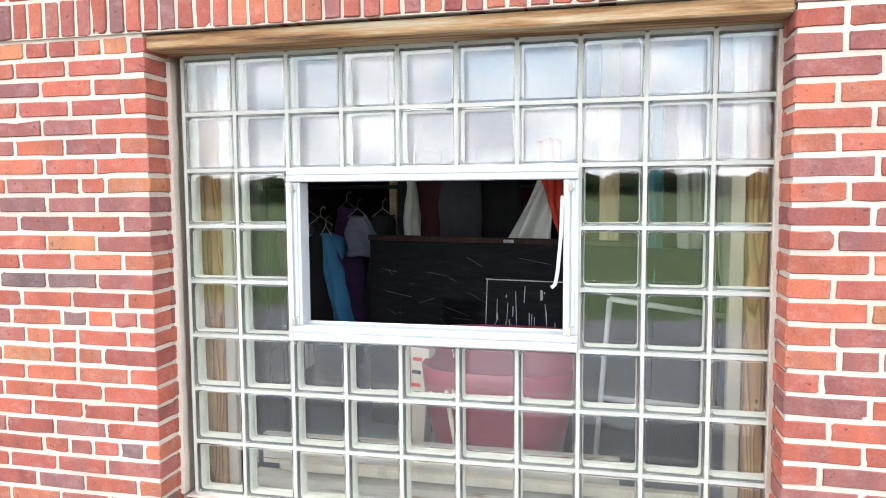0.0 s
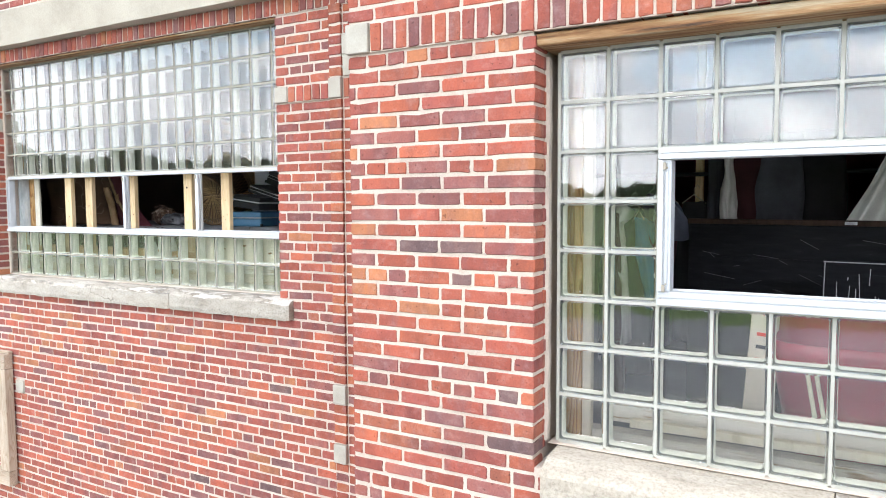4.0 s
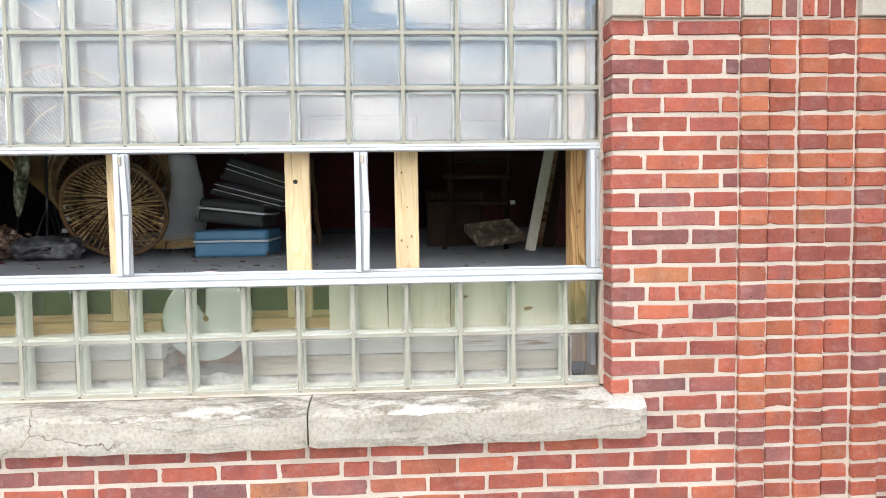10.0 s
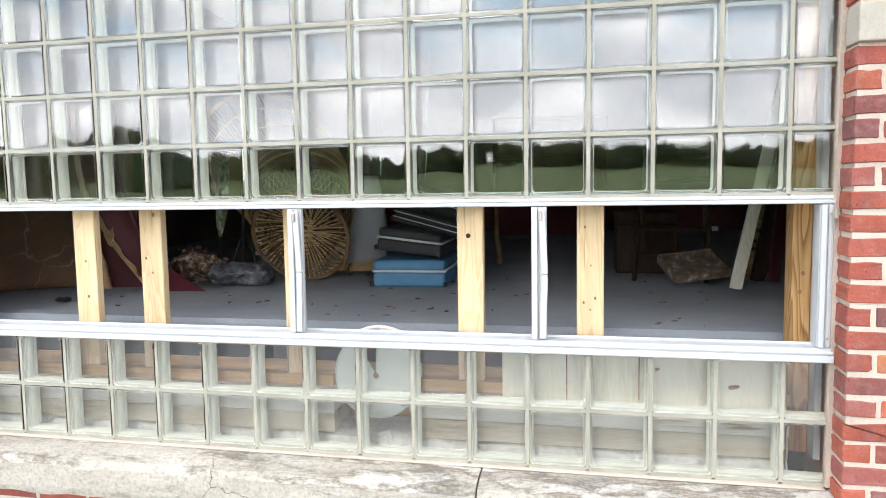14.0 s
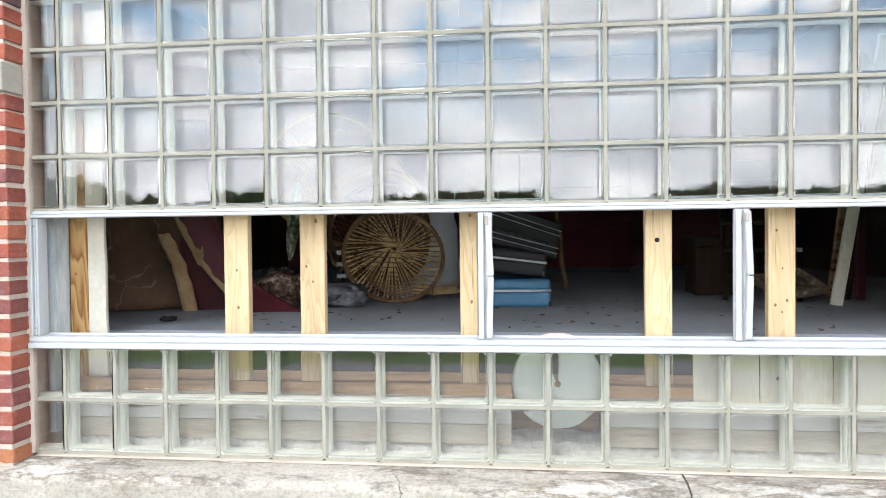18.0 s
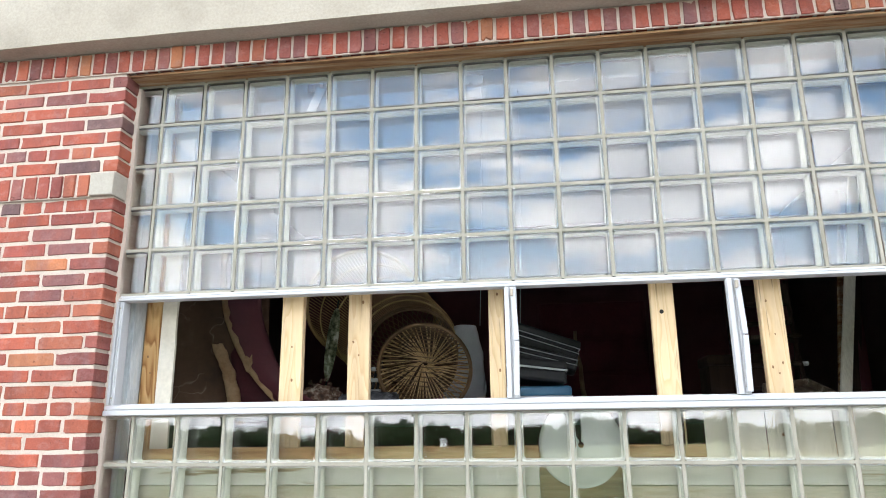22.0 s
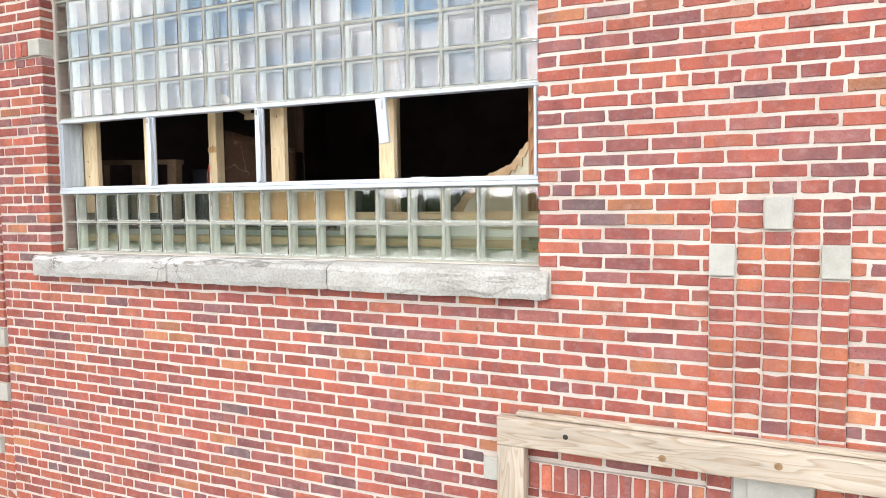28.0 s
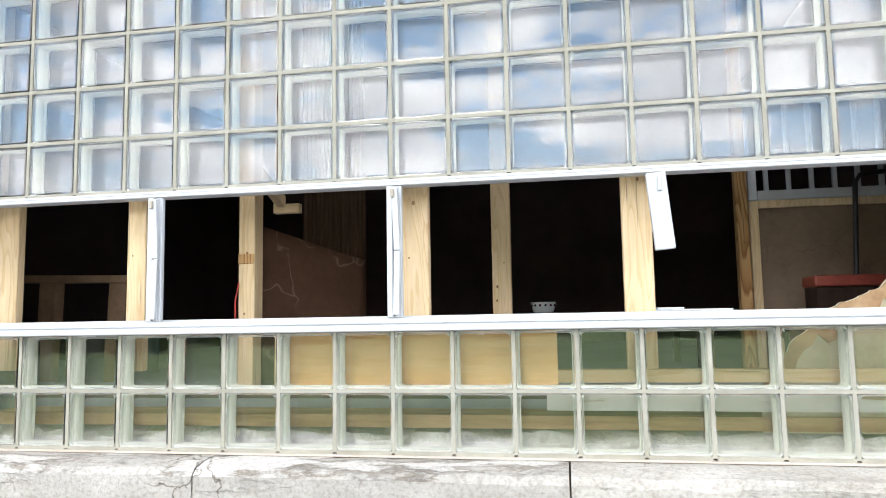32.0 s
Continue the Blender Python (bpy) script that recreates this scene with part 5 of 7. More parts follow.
def suitcase(x, y, z, w, d, h, tilt, col, label, turn=0.0, bands=1):
    """A hard suitcase: two shells, metal bands along the opening, corner caps."""
    ob = thing("suitcase", label, "suitcase", "stacked suitcases", at=Matrix.Translation((x, y, z)) @ Euler((0, radians(tilt), radians(turn))).to_matrix().to_4x4())
    cut = h * 0.58
    low = part("lower_shell", box_mesh(-w / 2, w / 2, 0, d, 0, cut - 0.002, 0.020, None, 4), col, ob, smooth=False)
    part("lid_shell", box_mesh(-w / 2 + 0.001, w / 2 - 0.001, 0.001, d - 0.001, cut + 0.002, h, 0.020, None, 4), col, ob)
    part("hinge_core", box_mesh(-w / 2 + 0.012, w / 2 - 0.012, 0.012, d - 0.012, cut - 0.02, cut + 0.02), col, ob)
    for k in range(bands):
        zc = cut - 0.004 + (0.0 if bands == 1 else (k - 0.5) * 0.030)
        part("band", box_mesh(-w / 2 - 0.003, w / 2 + 0.003, -0.004, d + 0.004, zc, zc + (0.011 if bands == 1 else 0.005), 0.002), BAND, ob, "pale metal band")
    for sx in (-1, 1):
        part("corner_cap", box_mesh(sx * w / 2 - 0.014, sx * w / 2 + 0.003, -0.003, 0.03, 0.002, 0.03, 0.006, None, 2), DARK, low)
    return ob


BAND = speckled("suitcase_band", [(0.3, (0.45, 0.46, 0.47)), (0.7, (0.62, 0.63, 0.64))], 8.0, 0.4, 40, 0.2, 0.0)
BLUE_CASE = speckled("blue_vinyl", [(0.3, (0.045, 0.155, 0.27)), (0.7, (0.075, 0.215, 0.345))], 6.0, 0.45, 200, 0.2, 0.3, 0.001)
BLACK_CASE = speckled("black_vinyl", [(0.3, (0.010, 0.010, 0.012)), (0.7, (0.022, 0.022, 0.026))], 5.0, 0.6, 200, 0.2, 0.3, 0.001)
suitcase(1.888, 1.29, FLOOR_Z, 0.405, 0.50, 0.148, 0, BLUE_CASE, "blue hard suitcase lying on the carpet", 2)
suitcase(1.882, 1.30, FLOOR_Z + 0.180, 0.355, 0.55, 0.128, 7, BLACK_CASE, "black suitcase with a white band, lying on the blue one", 1)
suitcase(1.930, 1.50, FLOOR_Z + 0.298, 0.400, 0.50, 0.085, 15, BLACK_CASE, "thin black suitcase sliding on the stack", -1, 2)
suitcase(1.935, 1.76, FLOOR_Z + 0.378, 0.430, 0.40, 0.150, 19, BLACK_CASE, "black suitcase tilted on top of the stack", 2, 2)


def drape(name, label, cat, loops_fn, rows, cols, mat, thick=0.012, at=None):
    """A cloth or sheet with thickness from a surface function of u, v in 0..1."""
    bm = bmesh.new()
    g = [[bm.verts.new(loops_fn(i / cols, j / rows)) for i in range(cols + 1)] for j in range(rows + 1)]
    for j in range(rows):
        for i in range(cols):
            bm.faces.new((g[j][i], g[j][i + 1], g[j + 1][i + 1], g[j + 1][i]))
    bmesh.ops.recalc_face_normals(bm, faces=bm.faces[:])
    bmesh.ops.solidify(bm, geom=bm.faces[:], thickness=thick)
    ob = link(name, bm, mat, smooth=True)
    if at is not None:
        ob.matrix_basis = at
    return tagged(ob, label, cat)


BURGUNDY = speckled("burgundy_vinyl", [(0.3, (0.07, 0.009, 0.016)), (0.7, (0.115, 0.016, 0.025))], 5.0, 0.55, 60, 0.25, 0.1)
MAROON_DIM = speckled("maroon_cloth", [(0.3, (0.055, 0.010, 0.015)), (0.7, (0.09, 0.016, 0.022))], 5.0, 0.8, 60, 0.25, 0.1)
TAN = speckled("torn_lining", [(0.3, (0.30, 0.17, 0.08)), (0.7, (0.50, 0.34, 0.19))], 9.0, 0.9, 60, 0.4, 0.4)


def cracked(name, stops, line, scale):
    """A stained sheet crossed by thin pale crease lines."""
    m = speckled(name, stops, 3.0, 0.75, 30, 0.3, 0.2)
    n, l = m.node_tree.nodes, m.node_tree.links
    b = n["Principled BSDF"]
    base = b.inputs["Base Color"].links[0].from_socket
    warp = noise_node(n, l, 3.0, 3.0, 0.6, None, "World")
    geo = n.new("ShaderNodeNewGeometry")
    addv = n.new("ShaderNodeVectorMath")
    addv.operation = "MULTIPLY_ADD"
    l.new(warp.outputs["Color"], addv.inputs[0])
    addv.inputs[1].default_value = (0.5, 0.5, 0.5)
    l.new(geo.outputs["Position"], addv.inputs[2])
    cell = n.new("ShaderNodeTexVoronoi")
    cell.feature = "DISTANCE_TO_EDGE"
    cell.inputs["Scale"].default_value = scale
    l.new(addv.outputs[0], cell.inputs["Vector"])
    fac = ramp(n, l, cell.outputs["Distance"], [(0.0, (0.6, 0.6, 0.6)), (0.005, (0.35, 0.35, 0.35)), (0.018, (0, 0, 0))])
    fade = noise_node(n, l, 5.0, 4.0, 0.6, None, "World")
    keep = ramp(n, l, fade.outputs["Fac"], [(0.42, (0, 0, 0)), (0.56, (1, 1, 1))])
    tone = n.new("ShaderNodeRGB")
    tone.outputs[0].default_value = (*line, 1)
    l.new(blend(n, l, base, tone.outputs[0], blend(n, l, fac.outputs["Color"], keep.outputs["Color"], None, "MULTIPLY", 1.0)), b.inputs["Base Color"])
    return m


CARDBOARD = cracked("brown_sheet", [(0.3, (0.070, 0.036, 0.018)), (0.55, (0.13, 0.070, 0.036)), (0.75, (0.22, 0.14, 0.085))], (0.36, 0.27, 0.19), 2.6)
GREY_CLOTH = speckled("grey_white_cloth", [(0.3, (0.50, 0.51, 0.54)), (0.7, (0.66, 0.67, 0.70))], 4.0, 0.9, 120, 0.2, 0.3)


def bez(pts, t):
    n = len(pts) - 1
    k = min(int(t * n), n - 1)
    f = t * n - k
    p0, p1, p2, p3 = (Vector(pts[max(0, min(n, k + d))]) for d in (-1, 0, 1, 2))
    return 0.5 * ((2 * p1) + (p2 - p0) * f + (2 * p0 - 5 * p1 + 4 * p2 - p3) * f * f + (3 * p1 - p0 - 3 * p2 + p3) * f ** 3)


BL = [(0.03, 1.12, 5.85), (0.06, 1.1, 5.49), (0.118, 1.1, 5.30), (0.227, 1.1, 5.10), (0.373, 1.08, 4.935), (0.56, 1.0, 4.80)]
BRR = [(0.25, 1.16, 5.85), (0.265, 1.15, 5.48), (0.32, 1.15, 5.28), (0.41, 1.15, 5.09), (0.58, 1.14, 4.92), (0.90, 1.02, 4.785)]
seat_back = thing("sofa_panel", "torn burgundy vinyl sofa panel with ripped tan lining", "sofa panel")


def strip_part(name, fn, rows, cols, mat, thick, owner, label=""):
    bm = bmesh.new()
    g = [[bm.verts.new(fn(i / cols, j / rows)) for i in range(cols + 1)] for j in range(rows + 1)]
    for j in range(rows):
        for i in range(cols):
            bm.faces.new((g[j][i], g[j][i + 1], g[j + 1][i + 1], g[j + 1][i]))
    bmesh.ops.recalc_face_normals(bm, faces=bm.faces[:])
    bmesh.ops.solidify(bm, geom=bm.faces[:], thickness=thick)
    return part(name, bm, mat, owner, label, True)


strip_part("vinyl_face", lambda u, v: bez(BL, v).lerp(bez(BRR, v), u) + Vector((0, 0.02 * math.sin(u * 3.1), 0)), 40, 8, BURGUNDY, 0.02, seat_back)
strip_part("torn_edge", lambda u, v: bez(BL, v * 0.92 + 0.02) + Vector((-0.012 + u * (0.035 + 0.03 * noise.noise(Vector((v * 14, 2, 1)))), -0.026, 0.008)), 60, 3, TAN, 0.006, seat_back, "ripped tan lining edge")
strip_part("inner_face", lambda u, v: Vector((0.09 + 0.10 * v, 1.13, 5.22 - v * 0.44)).lerp(Vector((0.24 + 0.24 * v, 1.17, 5.24 - v * 0.46)), u), 16, 4, MAROON_DIM, 0.01, seat_back, "dark maroon inner face")
bm = bmesh.new()
flap = [(0.205, 5.13), (0.225, 5.165), (0.25, 5.15), (0.262, 5.17), (0.268, 5.12), (0.25, 5.085), (0.262, 5.06), (0.235, 5.07)]
loft(bm, [[(x, y, z) for x, z in flap] for y in (1.055, 1.06)])
part("torn_flap", bm, TAN, seat_back, "torn flap of tan lining")
strip_part("back_board", lambda u, v: bez([(0.0, 1.06, 5.24), (0.06, 1.05, 5.13), (0.11, 1.05, 5.0), (0.16, 1.05, 4.78)], v) + Vector((u * 0.07 + 0.01 * noise.noise(Vector((v * 9, 5, u))), u * 0.02, 0.015 * noise.noise(Vector((v * 8, 1, u)))) ), 20, 3, TAN, 0.03, seat_back, "broken brown frame board")
drape("brown_sheet", "crumpled brown sheets leaning behind the stud", "sheet", lambda u, v: Vector((-0.50 + u * 0.78, 0.75 + 0.5 * u + 0.08 * noise.noise(Vector((u * 3, v * 4, 7))), FLOOR_Z + v * 1.3)) + Vector(noise.noise_vector(Vector((u * 6, v * 7, 3)))) * 0.02, 30, 20, CARDBOARD, 0.006)
drape("white_pillow_case", "grey-white bundled sheet standing behind the chair", "bundle", lambda u, v: Vector((1.37 + 0.15 * math.cos(2 * math.pi * u) * (0.45 + 0.55 * math.sin(math.pi * min(0.97, v * 0.62 + 0.33))) + 0.02 * noise.noise(Vector((u * 5, v * 5, 2))) + 0.02 * v, 2.12 + 0.12 * math.sin(2 * math.pi * u), FLOOR_Z + 0.01 + v * 0.61)), 16, 24, GREY_CLOTH, 0.01)

# crumpled black bag, dried flowers, tripod stands
LEATHER = speckled("black_leather", [(0.36, (0.022, 0.022, 0.026)), (0.55, (0.10, 0.10, 0.112)), (0.72, (0.30, 0.29, 0.31))], 14.0, 0.38, 80, 0.3, 0.5, 0.004)
bag = thing("handbag", "crumpled black leather bag on the carpet", "bag", at=Matrix.Translation((0.91, 1.28, FLOOR_Z)))
bm = bmesh.new()
bmesh.ops.create_icosphere(bm, subdivisions=4, radius=1.0)
for v in bm.verts:
    q = v.co.copy()
    v.co = Vector((math.copysign(abs(q.x) ** 0.6, q.x) * 0.185, q.y * 0.085, 0.065 + math.copysign(abs(q.z) ** 0.6, q.z) * 0.062))
    v.co += Vector(noise.noise_vector(q * 2.6)) * 0.024 + Vector(noise.noise_vector(q * 7.0)) * 0.010
    v.co.z = max(0.002, v.co.z)
part("body", bm, LEATHER, bag, smooth=True)
part("strap", tube_mesh([(-0.13, -0.10, 0.045), (-0.06, -0.15, 0.03), (0.02, -0.14, 0.05), (0.06, -0.10, 0.07), (-0.02, -0.115, 0.075), (-0.1, -0.12, 0.03)], 0.008, 6), LEATHER, bag, smooth=True)
FLOWER = speckled("dried_flowers", [(0.40, (0.045, 0.022, 0.014)), (0.52, (0.15, 0.08, 0.05)), (0.68, (0.52, 0.44, 0.37))], 40.0, 0.9, 90, 0.4, 0.0)
bm = bmesh.new()
r = random.Random(5)
for k in range(260):
    c = Vector((r.gauss(0, 0.05), r.gauss(0, 0.045), 0.05 + abs(r.gauss(0, 0.035))))
    n = Vector((r.gauss(0, 1), r.gauss(0, 1), r.gauss(0, 1))).normalized()
    a = n.orthogonal().normalized() * r.uniform(0.005, 0.013)
    b = n.cross(a) * r.uniform(0.5, 1.0)
    vs = [bm.verts.new(c + q) for q in (-a - b * 0.3, b, a - b * 0.2, -b + n * 0.006)]
    bm.faces.new(vs)
posy = thing("flower_bunch", "bunch of faded dried flowers on the floor", "flowers", at=Matrix.Translation((0.56, 1.40, FLOOR_Z)) @ Matrix.Diagonal((1.6, 1.3, 1.5, 1)))
tagged(part("petals", bm, FLOWER, posy), kind="stuff")
bm = bmesh.new()
bmesh.ops.create_icosphere(bm, subdivisions=3, radius=0.085, matrix=Matrix.Translation((0.0, 0, 0.062)) @ Matrix.Diagonal((1.1, 0.9, 0.75, 1)))
for v in bm.verts:
    v.co += Vector(noise.noise_vector(v.co * 24)) * 0.022
    v.co.z = max(0.0, v.co.z)
part("leaves", bm, FLOWER, posy)
stand = thing("music_stand", "black folding stand tipped against the chair", "stand", at=Matrix.Translation((0.74, 1.62, FLOOR_Z)))
for p0, p1, q in (((0, 0, 0.0), (-0.03, 0.1, 0.62), 0.008), ((0.12, 0.0, 0.0), (0.02, 0.05, 0.30), 0.007), ((-0.12, 0.02, 0.0), (-0.01, 0.05, 0.30), 0.007), ((0.0, 0.16, 0.0), (-0.01, 0.07, 0.3), 0.007), ((0.10, -0.02, 0.12), (0.14, 0.0, 0.34), 0.010), ((0.13, -0.02, 0.12), (0.17, 0.0, 0.34), 0.010)):
    part("rod", tube_mesh([p0, p1], q, 7), DARK, stand, smooth=True)
for k in range(3):
    part("clamp", box_mesh(0.10, 0.16, -0.03, 0.01, 0.14 + k * 0.07, 0.165 + k * 0.07, 0.004), BAND, stand, "bright metal clamp")
parasol = thing("folded_umbrella", "folded umbrella with a mottled leaf pattern", "umbrella", at=Matrix.Translation((0.44, 1.84, FLOOR_Z)) @ Euler((0, radians(7), 0)).to_matrix().to_4x4())
MOTTLED = speckled("leaf_pattern_cloth", [(0.38, (0.05, 0.055, 0.03)), (0.46, (0.16, 0.17, 0.10)), (0.54, (0.34, 0.34, 0.24)), (0.62, (0.62, 0.62, 0.52))], 16.0, 0.9, 90, 0.3, 0.2)
part("shaft", tube_mesh([(0, 0, 0), (0, 0, 0.80)], 0.006, 7), DARK, parasol, smooth=True)
bm = bmesh.new()
loft(bm, [[(q * (1 + 0.22 * math.cos(5 * 2 * math.pi * k / 30 + 3 * z)) * math.cos(2 * math.pi * k / 30), q * (1 + 0.22 * math.cos(5 * 2 * math.pi * k / 30 + 3 * z)) * math.sin(2 * math.pi * k / 30), z) for k in range(30)] for z, q in ((0.24, 0.008), (0.32, 0.026), (0.42, 0.034), (0.55, 0.036), (0.66, 0.030), (0.74, 0.012))])
part("canopy", bm, MOTTLED, parasol, "mottled folded cloth", True)
raffia = thing("straw_bundle", "loose bundle of yellow straw tied on the carpet", "straw", at=Matrix.Translation((1.40, 1.74, FLOOR_Z)))
bm = bmesh.new()
r = random.Random(15)
for k in range(70):
    y, z = r.gauss(0, 0.022), 0.03 + abs(r.gauss(0, 0.02))
    add_tube(bm, [(-0.12 + r.uniform(-0.02, 0.02), y * 1.5, z * 1.2), (0, y * 0.8, z), (0.12 + r.uniform(-0.03, 0.05), y * 1.6 + r.gauss(0, 0.01), z * 1.3)], 0.0022, 4, False)
tagged(part("straw", bm, WICKER_PALE, raffia), kind="stuff")
part("tie", tube_mesh([(0.0, 0.05 * math.cos(a * 0.6), 0.04 + 0.035 * math.sin(a * 0.6)) for a in range(12)], 0.004, 6), WICKER_DARK, raffia, smooth=True)

# right half of the hall
tray = thing("wooden_tray", "shallow wooden tray with flaking paint on the carpet", "tray", at=Matrix.Translation((3.275, 1.40, FLOOR_Z + 0.02)) @ Euler((radians(22), radians(-6), radians(16))).to_matrix().to_4x4())
TRAY = speckled("flaking_tray", [(0.3, (0.07, 0.045, 0.028)), (0.55, (0.17, 0.125, 0.085)), (0.72, (0.50, 0.44, 0.37))], 20.0, 0.85, 60, 0.4, 0.3)
part("bottom", box_mesh(0, 0.30, 0, 0.24, 0.0, 0.008, 0.002), TRAY, tray)
for q in ((0.0, 0.30, 0.0, 0.012, 0.009, 0.05), (0.0, 0.30, 0.228, 0.24, 0.009, 0.05), (0.0, 0.012, 0.0125, 0.2275, 0.009, 0.05), (0.288, 0.30, 0.0125, 0.2275, 0.009, 0.05)):
    part("side", box_mesh(*q, 0.003), TRAY, tray)
DARK_WOOD = speckled("dark_brown_wood", [(0.3, (0.020, 0.010, 0.007)), (0.7, (0.050, 0.028, 0.018))], 4.0, 0.75, 40, 0.3, 0.1, 0.002, (6, 6, 0.7), spec=0.2)
tagged(link("white_plank", box_mesh(-0.03, 0.03, -0.01, 0.01, 0, 1.5, 0.003, Matrix.Translation((3.570, 1.40, FLOOR_Z)) @ Euler((radians(-8), radians(13), 0)).to_matrix().to_4x4()), WHITE_BOARD), "white-painted plank leaning in the corner", "plank")
for k, (dx, dy, ang, rl) in enumerate(((0.10, 0.32, 12, -8), (0.14, 0.45, 14, -10), (0.06, 0.36, 17, -9), (0.18, 0.3, 12, -8))):
    tagged(link("loose_board", box_mesh(-0.035, 0.035, -0.012, 0.012, 0, 1.5, 0.003, Matrix.Translation((3.64 + dx, 1.4 + dy, FLOOR_Z)) @ Euler((radians(rl), radians(ang), radians(10 * k))).to_matrix().to_4x4()), (DARK_WOOD, DARK_WOOD, LINTEL_WOOD, BURGUNDY)[k]), "dark loose board leaning in the corner", "board", "boards in the corner")
chair = thing("folding_chair", "dark wooden folding chair standing in shadow", "chair", at=Matrix.Translation((3.32, 1.85, FLOOR_Z)) @ Euler((0, 0, radians(-12))).to_matrix().to_4x4())
for sx in (-0.19, 0.19):
    part("front_leg", tube_mesh([(sx, -0.22, 0), (sx, 0.10, 0.45), (sx, 0.24, 0.85)], 0.014, 6), DARK_WOOD, chair)
    part("back_leg", tube_mesh([(sx * 0.9, 0.24, 0), (sx * 0.9, -0.12, 0.44)], 0.014, 6), DARK_WOOD, chair)
part("seat", box_mesh(-0.2, 0.2, -0.16, 0.18, 0.43, 0.455, 0.006), DARK_WOOD, chair)
part("backrest", box_mesh(-0.2, 0.2, 0.19, 0.21, 0.68, 0.83, 0.006), DARK_WOOD, chair)
part("stretcher", tube_mesh([(-0.19, -0.12, 0.14), (0.19, -0.12, 0.14)], 0.011, 6), DARK_WOOD, chair)
for z, y in ((0.28, -0.03), (0.56, 0.15), (0.70, 0.22)):
    part("tread", box_mesh(-0.185, 0.185, y - 0.06, y + 0.02, z - 0.012, z + 0.012, 0.004), DARK_WOOD, chair)
part("hinge_plate", box_mesh(0.18, 0.235, -0.02, 0.02, 0.27, 0.295, 0.003), BAND, chair, "bright hinge plate")
cab = thing("trunk", "dark brown trunk against the back of the hall", "trunk", at=Matrix.Translation((3.0, 2.0, FLOOR_Z)))
part("body", box_mesh(0, 0.36, 0, 0.3, 0, 0.30, 0.012, None, 2), DARK_WOOD, cab)
part("lid", box_mesh(-0.006, 0.366, -0.006, 0.306, 0.302, 0.37, 0.015, None, 2), DARK_WOOD, cab)
tagged(link("cane", tube_mesh([(2.23 - 0.008 * k + 0.006 * math.sin(k * 2.0), 2.45 + 0.02 * k, FLOOR_Z + 0.09 * k) for k in range(8)], [0.020 - 0.001 * k for k in range(8)], 7), WICKER_DARK, smooth=True), "knotty bamboo cane standing on the carpet", "cane")
dresser = thing("dresser", "dark burgundy cabinet at the back of the hall", "cabinet", at=Matrix.Translation((1.9, 4.6, FLOOR_Z)))
MAROON = speckled("maroon_wood", [(0.3, (0.085, 0.018, 0.026)), (0.7, (0.14, 0.032, 0.044))], 2.0, 0.85, 40, 0.3, 0.1, spec=0.1)
part("body", box_mesh(0, 1.1, 0.0, 0.5, 0.05, 1.2, 0.012, None, 2), MAROON, dresser)
for k in range(3):
    part("drawer", box_mesh(0.04, 1.06, -0.018, -0.001, 0.12 + k * 0.36, 0.44 + k * 0.36, 0.006), MAROON, dresser)
part("plinth", box_mesh(0.02, 1.08, 0.02, 0.48, 0.0, 0.049), DARK, dresser)
bm = bmesh.new()
r = random.Random(9)
for k in range(90):
    x, y = r.uniform(0.3, 3.5), r.uniform(0.35, 2.0)
    a = r.uniform(0, 6.28)
    w = r.uniform(0.004, 0.018)
    d = Vector((math.cos(a), math.sin(a), 0))
    e = Vector((-d.y, d.x, 0)) * r.uniform(0.15, 0.5)
    h = Vector((0, 0, r.uniform(0.002, 0.005)))
    c = Vector((x, y, FLOOR_Z + 0.001))
    lo = [c + q * w for q in (-d - e, d - e * 0.4, d + e * 0.5, -d + e)]
    loft(bm, [[tuple(q) for q in lo], [tuple(q + h) for q in lo]])
tagged(link("floor_debris", bm, FLOWER), "wood chips and straw strewn on the carpet", "debris", kind="stuff")
scrap = bmesh.new()
bmesh.ops.create_icosphere(scrap, subdivisions=2, radius=0.03, matrix=Matrix.Translation((0.30, 0.62, FLOOR_Z + 0.012)) @ Matrix.Diagonal((1.4, 1.0, 0.45, 1)))
for v in scrap.verts:
    v.co += Vector(noise.noise_vector(v.co * 40)) * 0.015
    v.co.z = max(v.co.z, FLOOR_Z + 0.001)
tagged(link("cloth_scrap", scrap, DARK), "scrap of black cloth on the carpet", "scrap")
for x, y in ((1.50, 2.1), (1.78, 2.2)):
    tagged(link("ceiling_wire", tube_mesh([(x, y, 5.45), (x + 0.03, y, 6.2), (x + 0.05, y, 7.3)], 0.003, 5), BAND), "thin wire hanging from the ceiling", "wire")

PAPER_WHITE = speckled("torn_white_paper", [(0.3, (0.66, 0.66, 0.64)), (0.7, (0.78, 0.78, 0.76))], 9.0, 0.85, 60, 0.15, 0.0)
tagged(link("paper_scrap", box_mesh(-0.022, 0.022, 0, 0.002, -0.09, 0.09, 0.0, Matrix.Translation((0.915, 0.105, 6.235)) @ Matrix.Rotation(radians(22), 4, "Y")), WHITE_METAL), "scrap of white paper stuck behind the glass blocks", "paper")
